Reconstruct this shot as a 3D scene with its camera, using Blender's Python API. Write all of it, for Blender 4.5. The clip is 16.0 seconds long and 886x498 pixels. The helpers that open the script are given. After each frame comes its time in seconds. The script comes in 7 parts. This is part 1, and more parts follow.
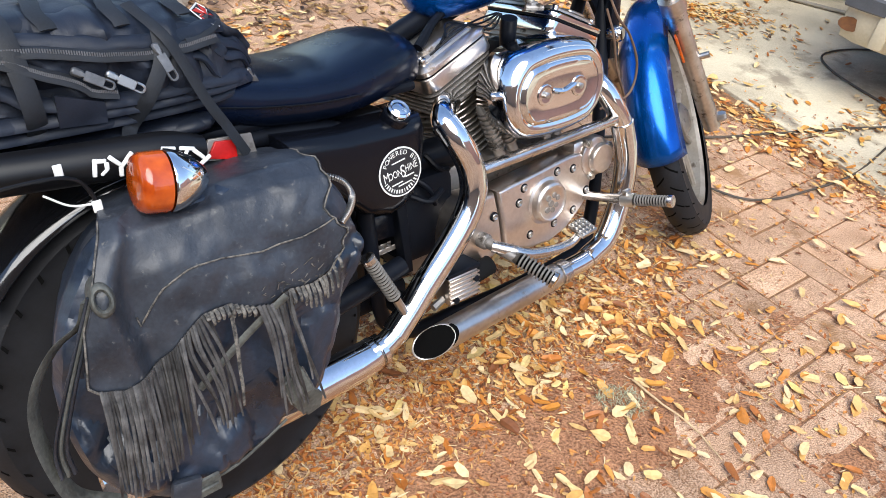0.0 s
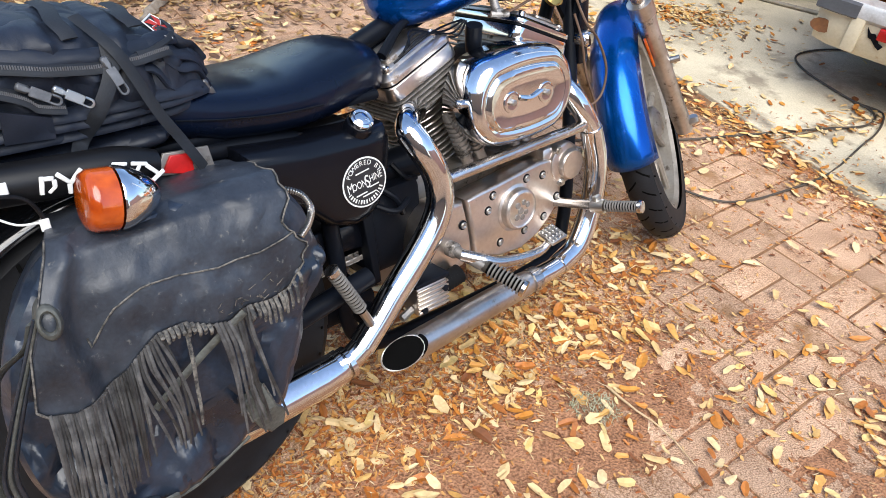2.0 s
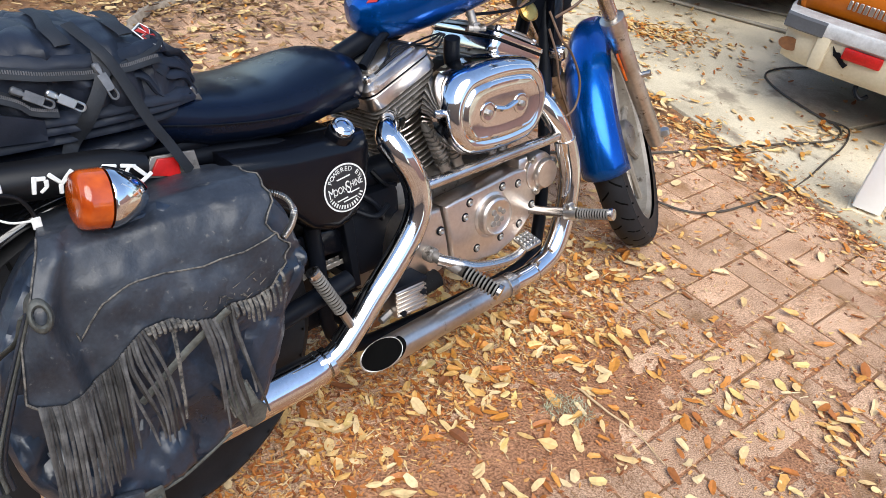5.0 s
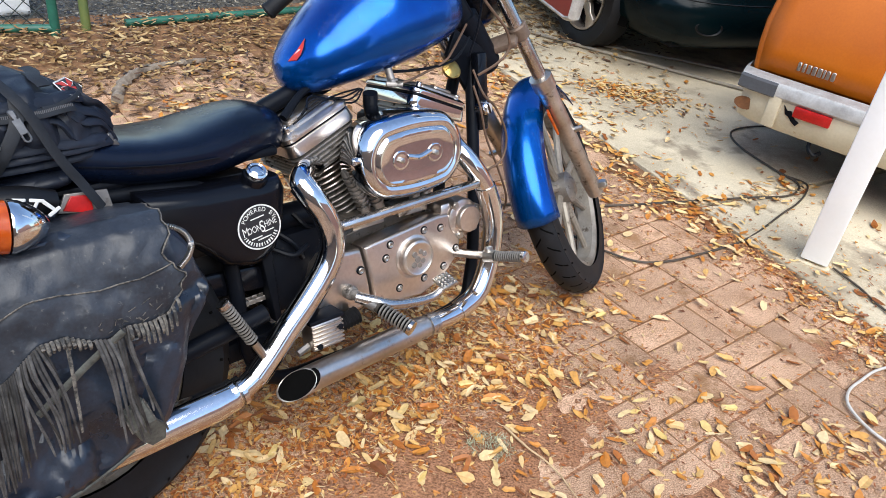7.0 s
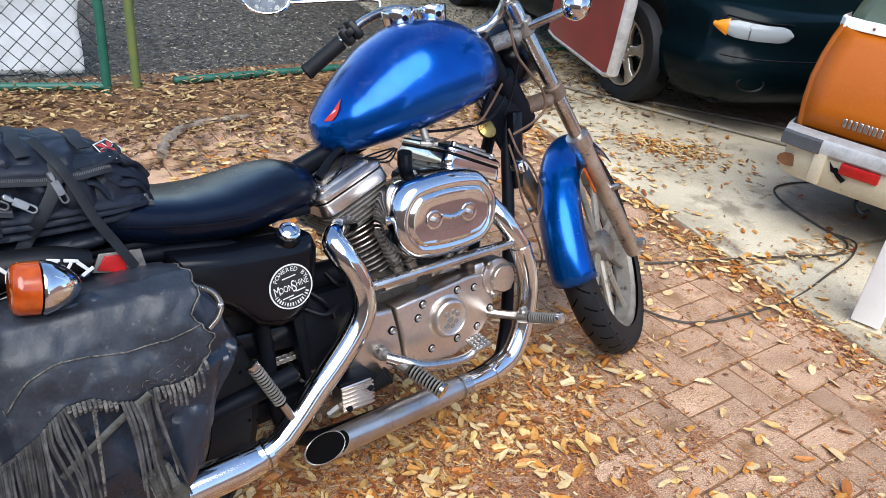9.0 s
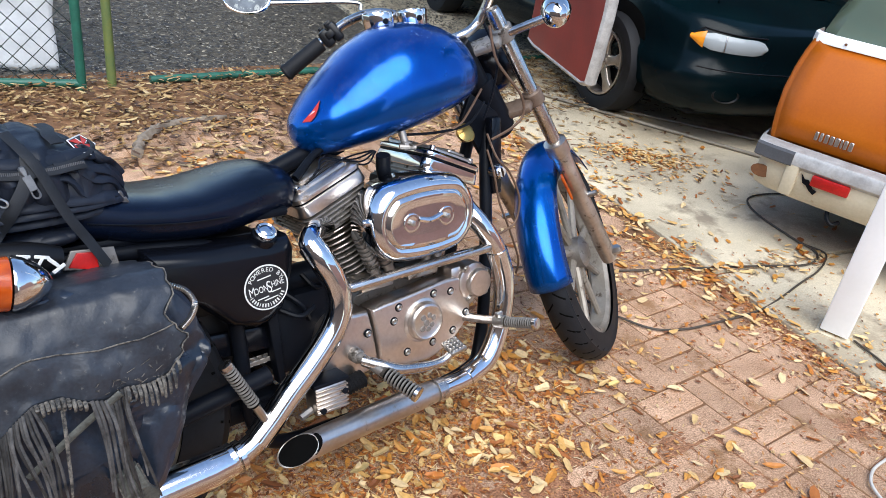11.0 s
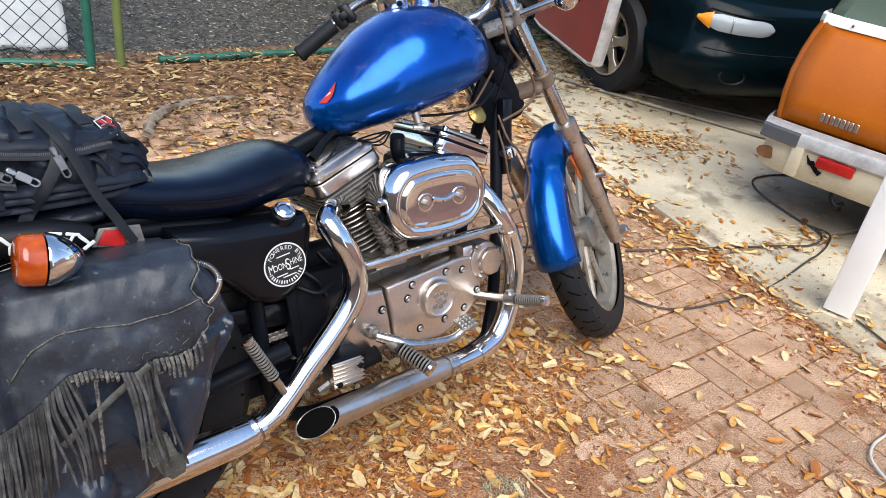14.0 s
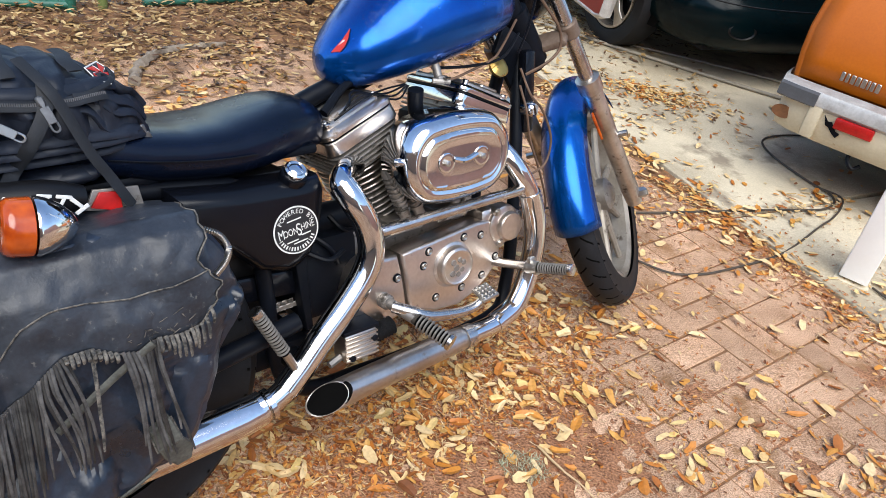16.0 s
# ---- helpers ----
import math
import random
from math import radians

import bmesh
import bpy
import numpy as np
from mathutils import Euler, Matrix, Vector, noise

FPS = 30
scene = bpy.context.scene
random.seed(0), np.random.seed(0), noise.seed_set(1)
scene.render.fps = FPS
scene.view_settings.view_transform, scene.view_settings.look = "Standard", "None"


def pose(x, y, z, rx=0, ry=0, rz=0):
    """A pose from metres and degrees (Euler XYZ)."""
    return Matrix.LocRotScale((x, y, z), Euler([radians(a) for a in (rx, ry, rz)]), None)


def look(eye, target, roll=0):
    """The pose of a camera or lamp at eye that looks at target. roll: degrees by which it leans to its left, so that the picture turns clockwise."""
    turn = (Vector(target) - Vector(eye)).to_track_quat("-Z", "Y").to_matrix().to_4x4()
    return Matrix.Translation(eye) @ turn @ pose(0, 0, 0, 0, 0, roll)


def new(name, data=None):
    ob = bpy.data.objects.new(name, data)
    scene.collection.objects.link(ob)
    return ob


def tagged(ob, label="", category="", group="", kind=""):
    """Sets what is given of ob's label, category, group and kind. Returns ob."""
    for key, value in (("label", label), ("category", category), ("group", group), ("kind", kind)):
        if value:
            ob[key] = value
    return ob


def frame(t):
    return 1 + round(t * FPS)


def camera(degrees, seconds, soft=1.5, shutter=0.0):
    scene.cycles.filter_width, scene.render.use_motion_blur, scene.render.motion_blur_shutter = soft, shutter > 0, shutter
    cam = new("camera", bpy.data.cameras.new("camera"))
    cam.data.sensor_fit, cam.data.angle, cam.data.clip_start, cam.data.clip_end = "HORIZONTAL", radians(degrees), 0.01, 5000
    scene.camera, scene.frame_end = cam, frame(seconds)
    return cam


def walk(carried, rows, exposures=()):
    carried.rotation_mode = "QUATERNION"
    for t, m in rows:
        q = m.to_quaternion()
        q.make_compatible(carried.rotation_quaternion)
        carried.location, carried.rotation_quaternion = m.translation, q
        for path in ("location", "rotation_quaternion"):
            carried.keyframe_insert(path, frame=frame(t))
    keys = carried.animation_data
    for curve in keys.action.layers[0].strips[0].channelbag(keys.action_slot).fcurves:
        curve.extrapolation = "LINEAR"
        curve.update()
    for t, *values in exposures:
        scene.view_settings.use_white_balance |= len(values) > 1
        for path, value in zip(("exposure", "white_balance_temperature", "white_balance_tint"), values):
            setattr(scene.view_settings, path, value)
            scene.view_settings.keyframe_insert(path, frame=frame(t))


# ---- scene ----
cam = camera(61.3, 16.0, soft=0.85)
PATH = [
    (0, (0.015, -0.121, 1.312), (-0.071, 1.441, 0.066), 8.4),
    (0.5, (0.028, -0.142, 1.311), (-0.055, 1.421, 0.067), 9.1),
    (1, (0.018, -0.112, 1.305), (-0.058, 1.447, 0.055), 8.9),
    (1.5, (0.048, -0.096, 1.316), (-0.002, 1.473, 0.076), 6.3),
    (2, (0.047, -0.094, 1.319), (-0.003, 1.475, 0.08), 8.4),
    (2.5, (0.043, -0.095, 1.317), (0.009, 1.482, 0.087), 9.1),
    (3, (0.04, -0.092, 1.318), (0.005, 1.488, 0.092), 9.9),
    (5.3, (0.064, -0.17, 1.343), (0.069, 1.433, 0.146), 9.3),
    (5.5, (0.123, -0.191, 1.362), (0.094, 1.414, 0.169), 7.5),
    (6, (0.201, -0.219, 1.368), (0.14, 1.41, 0.209), 6.9),
    (6.5, (0.26, -0.218, 1.38), (0.187, 1.432, 0.252), 6.7),
    (7, (0.289, -0.228, 1.386), (0.204, 1.454, 0.308), 8.5),
    (7.5, (0.298, -0.197, 1.393), (0.131, 1.51, 0.365), 8.3),
    (8, (0.293, -0.194, 1.391), (0.103, 1.522, 0.381), 8.0),
    (8.5, (0.302, -0.192, 1.391), (0.097, 1.531, 0.396), 6.3),
    (9, (0.297, -0.195, 1.394), (0.085, 1.538, 0.418), 7.0),
    (9.5, (0.292, -0.191, 1.391), (0.091, 1.55, 0.427), 7.0),
    (10, (0.298, -0.191, 1.388), (0.105, 1.555, 0.432), 7.4),
    (10.2, (0.302, -0.193, 1.388), (0.12, 1.556, 0.435), 7.7),
    (12.5, (0.283, -0.2, 1.391), (0.138, 1.54, 0.416), 9.8),
    (13, (0.289, -0.187, 1.387), (0.14, 1.545, 0.399), 9.7),
    (13.5, (0.295, -0.187, 1.384), (0.146, 1.541, 0.388), 9.2),
    (14, (0.278, -0.239, 1.401), (0.128, 1.487, 0.402), 9.0),
    (14.5, (0.253, -0.209, 1.386), (0.103, 1.509, 0.373), 8.7),
    (15, (0.184, -0.194, 1.363), (0.092, 1.51, 0.321), 8.9),
    (15.5, (0.166, -0.153, 1.351), (0.076, 1.52, 0.257), 10.3),
    (16, (0.187, -0.135, 1.349), (0.107, 1.535, 0.252), 10.9),
]
walk(cam, [(t, look(eye, target, roll)) for t, eye, target, roll in PATH], [(0.0, 1.20, 6350, 8), (3.0, 1.12, 6350, 8), (5.5, 1.02, 6350, 8), (7.0, 0.95, 6300, 8), (8.5, 0.94, 6050, 8), (10.2, 0.94, 6050, 8), (12.5, 0.95, 6250, 8), (16.0, 0.95, 6350, 8)])

# ---- light ----
world = bpy.data.worlds.new("overcast_sky")
scene.world = world
world.use_nodes = True
wn = world.node_tree.nodes
sky = wn.new("ShaderNodeTexSky")
sky.sky_type = "NISHITA"
sky.sun_disc = False
sky.sun_elevation = radians(50)
sky.sun_rotation = radians(165)
sky.air_density, sky.dust_density, sky.ozone_density = 1.0, 0.8, 1.5
world.node_tree.links.new(sky.outputs[0], wn["Background"].inputs[0])
wn["Background"].inputs[1].default_value = 0.15
sun_data = bpy.data.lights.new("sun", "SUN")
sun_data.energy, sun_data.angle, sun_data.color = 2.6, radians(60), (1.0, 0.95, 0.87)
sun = new("sun", sun_data)
sun.matrix_world = look((1.6, -4.4, 8.3), (0, 1.5, 0))


# ---- materials ----
def mat(name, col, rough=0.6, metal=0.0, col2=None, scale=6.0, fine=70.0, bump=0.15, rvar=0.15, coat=0.0,
        spots=None, spot_col=(0.1, 0.08, 0.06), spot_size=14.0, vary=0.0, dist=0.002, world_space=False, spec=0.5, grain=0.4, wrinkle=None, contrast=1.0):
    """A surface with a blotchy two-colour variation, fine grain, relief, and patches of dirt or painted reflection."""
    m = bpy.data.materials.new(name)
    m.use_nodes = True
    nt = m.node_tree
    n, lk = nt.nodes, nt.links
    b = n["Principled BSDF"]
    tc = n.new("ShaderNodeTexCoord")
    n1 = n.new("ShaderNodeTexNoise")
    n1.inputs["Scale"].default_value, n1.inputs["Detail"].default_value = scale, 5
    n2 = n.new("ShaderNodeTexNoise")
    n2.inputs["Scale"].default_value, n2.inputs["Detail"].default_value = fine, 4
    where = n.new("ShaderNodeNewGeometry").outputs["Position"] if world_space else tc.outputs["Object"]
    for q in (n1, n2):
        lk.new(where, q.inputs["Vector"])
    add = n.new("ShaderNodeMath")
    add.operation = "MULTIPLY_ADD"
    lk.new(n2.outputs["Fac"], add.inputs[0])
    add.inputs[1].default_value = grain
    lk.new(n1.outputs["Fac"], add.inputs[2])
    ramp = n.new("ShaderNodeMapRange")
    mid, span = 0.5 + 0.5 * grain, (0.15 + 0.25 * grain) / contrast
    ramp.inputs["From Min"].default_value, ramp.inputs["From Max"].default_value = mid - span, mid + span
    lk.new(add.outputs[0], ramp.inputs["Value"])
    mix = n.new("ShaderNodeMix")
    mix.data_type = "RGBA"
    c2 = col2 or tuple(c * 0.7 for c in col)
    mix.inputs[6].default_value, mix.inputs[7].default_value = (*c2, 1), (*col, 1)
    lk.new(ramp.outputs[0], mix.inputs[0])
    out = mix.outputs[2]
    rough_sock = None
    if spots is not None:
        n3 = n.new("ShaderNodeTexNoise")
        n3.inputs["Scale"].default_value, n3.inputs["Detail"].default_value = spot_size, 7
        n3.inputs["Roughness"].default_value = 0.65
        lk.new(where, n3.inputs["Vector"])
        r3 = n.new("ShaderNodeMapRange")
        r3.inputs["From Min"].default_value, r3.inputs["From Max"].default_value = spots, spots + 0.09
        lk.new(n3.outputs["Fac"], r3.inputs["Value"])
        m3 = n.new("ShaderNodeMix")
        m3.data_type = "RGBA"
        lk.new(r3.outputs[0], m3.inputs[0])
        lk.new(out, m3.inputs[6])
        m3.inputs[7].default_value = (*spot_col, 1)
        out = m3.outputs[2]
        rough_sock = r3.outputs[0]
    if vary:
        oi = n.new("ShaderNodeObjectInfo")
        geo = n.new("ShaderNodeNewGeometry")
        sm = n.new("ShaderNodeMath")
        lk.new(oi.outputs["Random"], sm.inputs[0])
        lk.new(geo.outputs["Random Per Island"], sm.inputs[1])
        fr = n.new("ShaderNodeMath")
        fr.operation = "FRACT"
        lk.new(sm.outputs[0], fr.inputs[0])
        mr = n.new("ShaderNodeMapRange")
        mr.inputs["To Min"].default_value, mr.inputs["To Max"].default_value = 1 - vary, 1 + vary
        lk.new(fr.outputs[0], mr.inputs["Value"])
        hs = n.new("ShaderNodeHueSaturation")
        lk.new(mr.outputs[0], hs.inputs["Value"])
        lk.new(out, hs.inputs["Color"])
        out = hs.outputs["Color"]
    lk.new(out, b.inputs["Base Color"])
    b.inputs["Specular IOR Level"].default_value = spec
    b.inputs["Metallic"].default_value = metal
    rr = n.new("ShaderNodeMapRange")
    rr.inputs["To Min"].default_value, rr.inputs["To Max"].default_value = max(0.02, rough - rvar), min(1, rough + rvar)
    lk.new(n1.outputs["Fac"], rr.inputs["Value"])
    if rough_sock is not None:
        rs = n.new("ShaderNodeMath")
        rs.operation = "MULTIPLY_ADD"
        lk.new(rough_sock, rs.inputs[0])
        rs.inputs[1].default_value = 0.4
        rs.use_clamp = True
        lk.new(rr.outputs[0], rs.inputs[2])
        lk.new(rs.outputs[0], b.inputs["Roughness"])
    else:
        lk.new(rr.outputs[0], b.inputs["Roughness"])
    if coat:
        b.inputs["Coat Weight"].default_value, b.inputs["Coat Roughness"].default_value = coat, 0.06
    last = None
    if wrinkle:
        nw = n.new("ShaderNodeTexNoise")
        nw.inputs["Scale"].default_value, nw.inputs["Detail"].default_value, nw.inputs["Distortion"].default_value = wrinkle[0], 2, 0.4
        lk.new(where, nw.inputs["Vector"])
        ra = n.new("ShaderNodeMath")
        ra.operation = "SUBTRACT"
        lk.new(nw.outputs["Fac"], ra.inputs[0])
        ra.inputs[1].default_value = 0.5
        rb_ = n.new("ShaderNodeMath")
        rb_.operation = "ABSOLUTE"
        lk.new(ra.outputs[0], rb_.inputs[0])
        bw = n.new("ShaderNodeBump")
        bw.inputs["Strength"].default_value, bw.inputs["Distance"].default_value = wrinkle[1], wrinkle[2]
        lk.new(rb_.outputs[0], bw.inputs["Height"])
        lk.new(bw.outputs[0], b.inputs["Normal"])
        last = bw
    if bump:
        bp = n.new("ShaderNodeBump")
        if last:
            lk.new(last.outputs[0], bp.inputs["Normal"])
        bp.inputs["Strength"].default_value, bp.inputs["Distance"].default_value = bump, dist
        lk.new(add.outputs[0], bp.inputs["Height"])
        lk.new(bp.outputs[0], b.inputs["Normal"])
    return m


def leaf_mat(name, stops):
    """Dry leaves: each island takes its own colour from a ramp."""
    m = bpy.data.materials.new(name)
    m.use_nodes = True
    n, lk = m.node_tree.nodes, m.node_tree.links
    b = n["Principled BSDF"]
    geo = n.new("ShaderNodeNewGeometry")
    ramp = n.new("ShaderNodeValToRGB")
    while len(ramp.color_ramp.elements) < len(stops):
        ramp.color_ramp.elements.new(0.5)
    for e, (p, c) in zip(ramp.color_ramp.elements, stops):
        e.position, e.color = p, (*c, 1)
    lk.new(geo.outputs["Random Per Island"], ramp.inputs[0])
    tc = n.new("ShaderNodeTexCoord")
    nz = n.new("ShaderNodeTexNoise")
    nz.inputs["Scale"].default_value, nz.inputs["Detail"].default_value = 90, 4
    lk.new(tc.outputs["Object"], nz.inputs["Vector"])
    mr = n.new("ShaderNodeMapRange")
    mr.inputs["To Min"].default_value, mr.inputs["To Max"].default_value = 0.55, 1.35
    lk.new(nz.outputs["Fac"], mr.inputs["Value"])
    hs = n.new("ShaderNodeHueSaturation")
    lk.new(mr.outputs[0], hs.inputs["Value"])
    lk.new(ramp.outputs[0], hs.inputs["Color"])
    lk.new(hs.outputs[0], b.inputs["Base Color"])
    b.inputs["Roughness"].default_value = 0.55
    return m


def glass_mat(name, col, rough=0.05, trans=1.0):
    m = bpy.data.materials.new(name)
    m.use_nodes = True
    b = m.node_tree.nodes["Principled BSDF"]
    b.inputs["Base Color"].default_value = (*col, 1)
    b.inputs["Roughness"].default_value = rough
    b.inputs["Transmission Weight"].default_value = trans
    b.inputs["IOR"].default_value = 1.45
    return m


CHROME = mat("chrome", (0.78, 0.78, 0.79), 0.09, 1.0, (0.60, 0.59, 0.58), 9, 120, 0.03, 0.06, spots=0.66, spot_col=(0.30, 0.26, 0.22), spot_size=30)
WORN_CHROME = mat("worn_chrome", (0.62, 0.60, 0.58), 0.24, 1.0, (0.42, 0.39, 0.36), 14, 140, 0.08, 0.12, spots=0.60, spot_col=(0.20, 0.14, 0.10), spot_size=40)
ALLOY = mat("aged_alloy", (0.62, 0.57, 0.52), 0.33, 0.92, (0.36, 0.31, 0.26), 12, 90, 0.2, 0.12, spots=0.58, spot_col=(0.16, 0.12, 0.09), spot_size=22)
DULL_ALLOY = mat("dull_alloy", (0.34, 0.32, 0.30), 0.48, 0.75, (0.22, 0.20, 0.18), 16, 110, 0.3, 0.12, spots=0.56, spot_col=(0.07, 0.06, 0.05), spot_size=25)
BLUE = mat("metallic_blue_paint", (0.001, 0.130, 0.52), 0.24, 0.8, (0.0006, 0.040, 0.24), 5, 500, 0.03, 0.07, coat=0.25, spots=0.66, spot_col=(0.02, 0.08, 0.22), spot_size=70)
BLACK_PAINT = mat("black_paint", (0.003, 0.0036, 0.006), 0.24, 0.0, (0.0025, 0.003, 0.005), 8, 120, 0.05, 0.08, spec=0.26)
BLACK_METAL = mat("black_frame_paint", (0.0045, 0.006, 0.010), 0.42, 0.0, (0.003, 0.0035, 0.005), 14, 120, 0.15, 0.12, spots=0.66, spot_col=(0.05, 0.042, 0.035), spot_size=30, spec=0.12)
SATIN_ALLOY = mat("satin_alloy", (0.78, 0.72, 0.67), 0.33, 1.0, (0.56, 0.495, 0.44), 6, 120, 0.10, 0.08, spots=0.64, spot_col=(0.28, 0.215, 0.165), spot_size=16)
GLOSS_BLACK = mat("gloss_black_paint", (0.006, 0.007, 0.009), 0.12, 0.0, (0.004, 0.004, 0.005), 8, 120, 0.03, 0.05, spec=0.6, coat=0.3)
MOSS = leaf_mat("grey_green_moss", [(0.0, (0.17, 0.17, 0.10)), (0.5, (0.34, 0.35, 0.22)), (1.0, (0.50, 0.50, 0.33))])
RUBBER = mat("tyre_rubber", (0.013, 0.014, 0.017), 0.62, 0.0, (0.007, 0.007, 0.008), 14, 150, 0.3, 0.1, spots=0.68, spot_col=(0.06, 0.055, 0.05), spot_size=18, spec=0.22)
VINYL = mat("black_vinyl", (0.003, 0.006, 0.018), 0.25, 0.0, (0.002, 0.004, 0.009), 7, 260, 0.15, 0.10, dist=0.001, spec=0.20, spots=0.72, spot_col=(0.10, 0.10, 0.11), spot_size=80, wrinkle=(7, 0.10, 0.02))
LEATHER = mat("worn_black_leather", (0.034, 0.040, 0.052), 0.42, 0.0, (0.010, 0.012, 0.017), 11, 170, 0.6, 0.20, spots=0.62, spot_col=(0.115, 0.11, 0.10), spot_size=85, spec=0.45, wrinkle=(12, 0.20, 0.03), contrast=1.15)
BAG_HIDE = mat("blue_black_bag_hide", (0.026, 0.036, 0.058), 0.33, 0.0, (0.008, 0.012, 0.020), 7, 170, 0.5, 0.16, spots=0.66, spot_col=(0.10, 0.10, 0.10), spot_size=70, spec=0.5, wrinkle=(10, 0.20, 0.03), contrast=1.1)
LEATHER_EDGE = mat("scuffed_leather_edge", (0.15, 0.135, 0.115), 0.75, 0.0, (0.018, 0.018, 0.018), 55, 200, 0.6, 0.1, grain=0.9, contrast=2.0)
STRAP_LEATHER = mat("cracked_grey_leather", (0.105, 0.108, 0.094), 0.6, 0.0, (0.022, 0.022, 0.020), 25, 160, 0.7, 0.1, grain=0.8)
FRINGE = mat("fringe_leather", (0.085, 0.082, 0.080), 0.5, 0.0, (0.014, 0.014, 0.015), 45, 200, 0.5, 0.15, vary=0.6, spec=0.4)
DULL_ZIP = mat("dull_zip_metal", (0.17, 0.17, 0.175), 0.42, 0.7, (0.10, 0.10, 0.10), 40, 160, 0.2, 0.1)
NYLON = mat("black_nylon_cloth", (0.0100, 0.0145, 0.027), 0.55, 0.0, (0.004, 0.006, 0.011), 10, 420, 0.6, 0.10, dist=0.001, spots=0.70, spot_col=(0.07, 0.07, 0.07), spot_size=70, spec=0.38, wrinkle=(10, 0.45, 0.05))
WEBBING = mat("black_webbing", (0.014, 0.017, 0.023), 0.65, 0.0, (0.009, 0.010, 0.012), 30, 300, 0.4, 0.1, spec=0.3)
NICKEL = mat("nickel", (0.50, 0.48, 0.45), 0.32, 1.0, (0.45, 0.43, 0.40), 30, 150, 0.1, 0.1)
AMBER = mat("amber_plastic", (0.50, 0.085, 0.003), 0.16, 0.0, (0.24, 0.026, 0.002), 18, 60, 0.05, 0.06, coat=0.5, contrast=1.4)
YELLOW_LENS = mat("amber_corner_lens", (0.80, 0.30, 0.01), 0.2, 0.0, (0.65, 0.20, 0.01), 12, 60, 0.05, 0.06)
PALE_METAL = mat("pale_scuffed_metal", (0.55, 0.54, 0.52), 0.5, 0.3, (0.32, 0.30, 0.28), 20, 120, 0.3)
RED_LENS = mat("red_reflector", (0.46, 0.007, 0.006), 0.35, 0.0, (0.30, 0.005, 0.004), 40, 160, 0.3, 0.08)
WHITE_INK = mat("white_ink", (0.72, 0.72, 0.70), 0.6, 0.0, (0.55, 0.55, 0.53), 60, 200, 0.0)
# near-black standing in for the shade in gaps, grooves and hollows
GAP_BLACK = mat("gap_black", (0.003, 0.003, 0.003), 0.95, 0.0, None, 30, 100, 0.2, spec=0.05)
BOARD_PAINT = mat("dirty_white_sheet", (0.66, 0.68, 0.69), 0.6, 0.0, (0.50, 0.52, 0.53), 5, 60, 0.1, spots=0.64, spot_col=(0.30, 0.30, 0.28), spot_size=7)
BLACK_INK = mat("black_ink", (0.012, 0.013, 0.016), 0.5, 0.0, None, 30, 100, 0.0)
RED_INK = mat("red_ink", (0.55, 0.03, 0.02), 0.5, 0.0, None, 30, 100, 0.0)
BRASS = mat("brass", (0.55, 0.36, 0.10), 0.3, 1.0, (0.35, 0.22, 0.07), 30, 100, 0.1)
BRICK = mat("brick_paver", (0.76, 0.495, 0.325), 0.88, 0.0, (0.27, 0.14, 0.068), 6, 260, 1.0, 0.08, grain=2.2, contrast=1.6, spots=0.57, spot_col=(0.31, 0.165, 0.075), spot_size=3.2, vary=0.20, dist=0.004, world_space=True)
SAND = mat("joint_soil", (0.30, 0.155, 0.07), 0.95, 0.0, (0.10, 0.048, 0.022), 9, 120, 0.8, 0.04, dist=0.006)
DIRT = mat("dry_brown_dirt", (0.50, 0.245, 0.125), 0.95, 0.0, (0.20, 0.086, 0.039), 14, 170, 1.0, 0.04, dist=0.006, grain=2.0, contrast=1.7)
STUCCO = mat("tan_stucco", (0.44, 0.29, 0.20), 0.9, 0.0, (0.32, 0.20, 0.14), 3, 90, 0.6, 0.05)
# pink picked for how the unseen wall mirrors in the chrome
PINK_STUCCO = mat("pale_pink_stucco", (0.80, 0.47, 0.36), 0.9, 0.0, (0.66, 0.36, 0.26), 3, 60, 0.6, 0.05)
SOIL = mat("leaf_mould_soil", (0.105, 0.072, 0.042), 0.95, 0.0, (0.045, 0.030, 0.019), 4, 60, 1.0, 0.04, dist=0.012)
MULCH = mat("grey_mulch_ground", (0.15, 0.132, 0.10), 0.95, 0.0, (0.035, 0.031, 0.027), 30, 90, 1.0, 0.04, dist=0.02)
CONCRETE = mat("stained_concrete", (0.70, 0.605, 0.43), 0.85, 0.0, (0.36, 0.30, 0.205), 1.7, 150, 0.6, 0.06, contrast=1.6, spots=0.545, spot_col=(0.29, 0.235, 0.165), spot_size=2.3, dist=0.003)
GREEN_PAINT = mat("green_fence_paint", (0.02, 0.13, 0.085), 0.5, 0.0, (0.012, 0.07, 0.05), 12, 80, 0.2, 0.1, spots=0.66, spot_col=(0.2, 0.19, 0.08), spot_size=9)
OLIVE_PAINT = mat("weathered_olive_paint", (0.15, 0.17, 0.04), 0.6, 0.0, (0.08, 0.13, 0.05), 9, 80, 0.2, 0.1)
WIRE = mat("coated_wire", (0.02, 0.03, 0.027), 0.5, 0.2, None, 30, 100, 0.0)
WHITE_PAINT = mat("white_paint", (0.92, 0.92, 0.91), 0.5, 0.0, (0.86, 0.86, 0.84), 6, 80, 0.1, 0.1, spots=0.72, spot_col=(0.5, 0.47, 0.42), spot_size=24)
ORANGE_PAINT = mat("orange_car_paint", (0.50, 0.130, 0.004), 0.40, 0.0, (0.37, 0.085, 0.003), 2.5, 120, 0.05, 0.08, coat=0.05, spec=0.3)
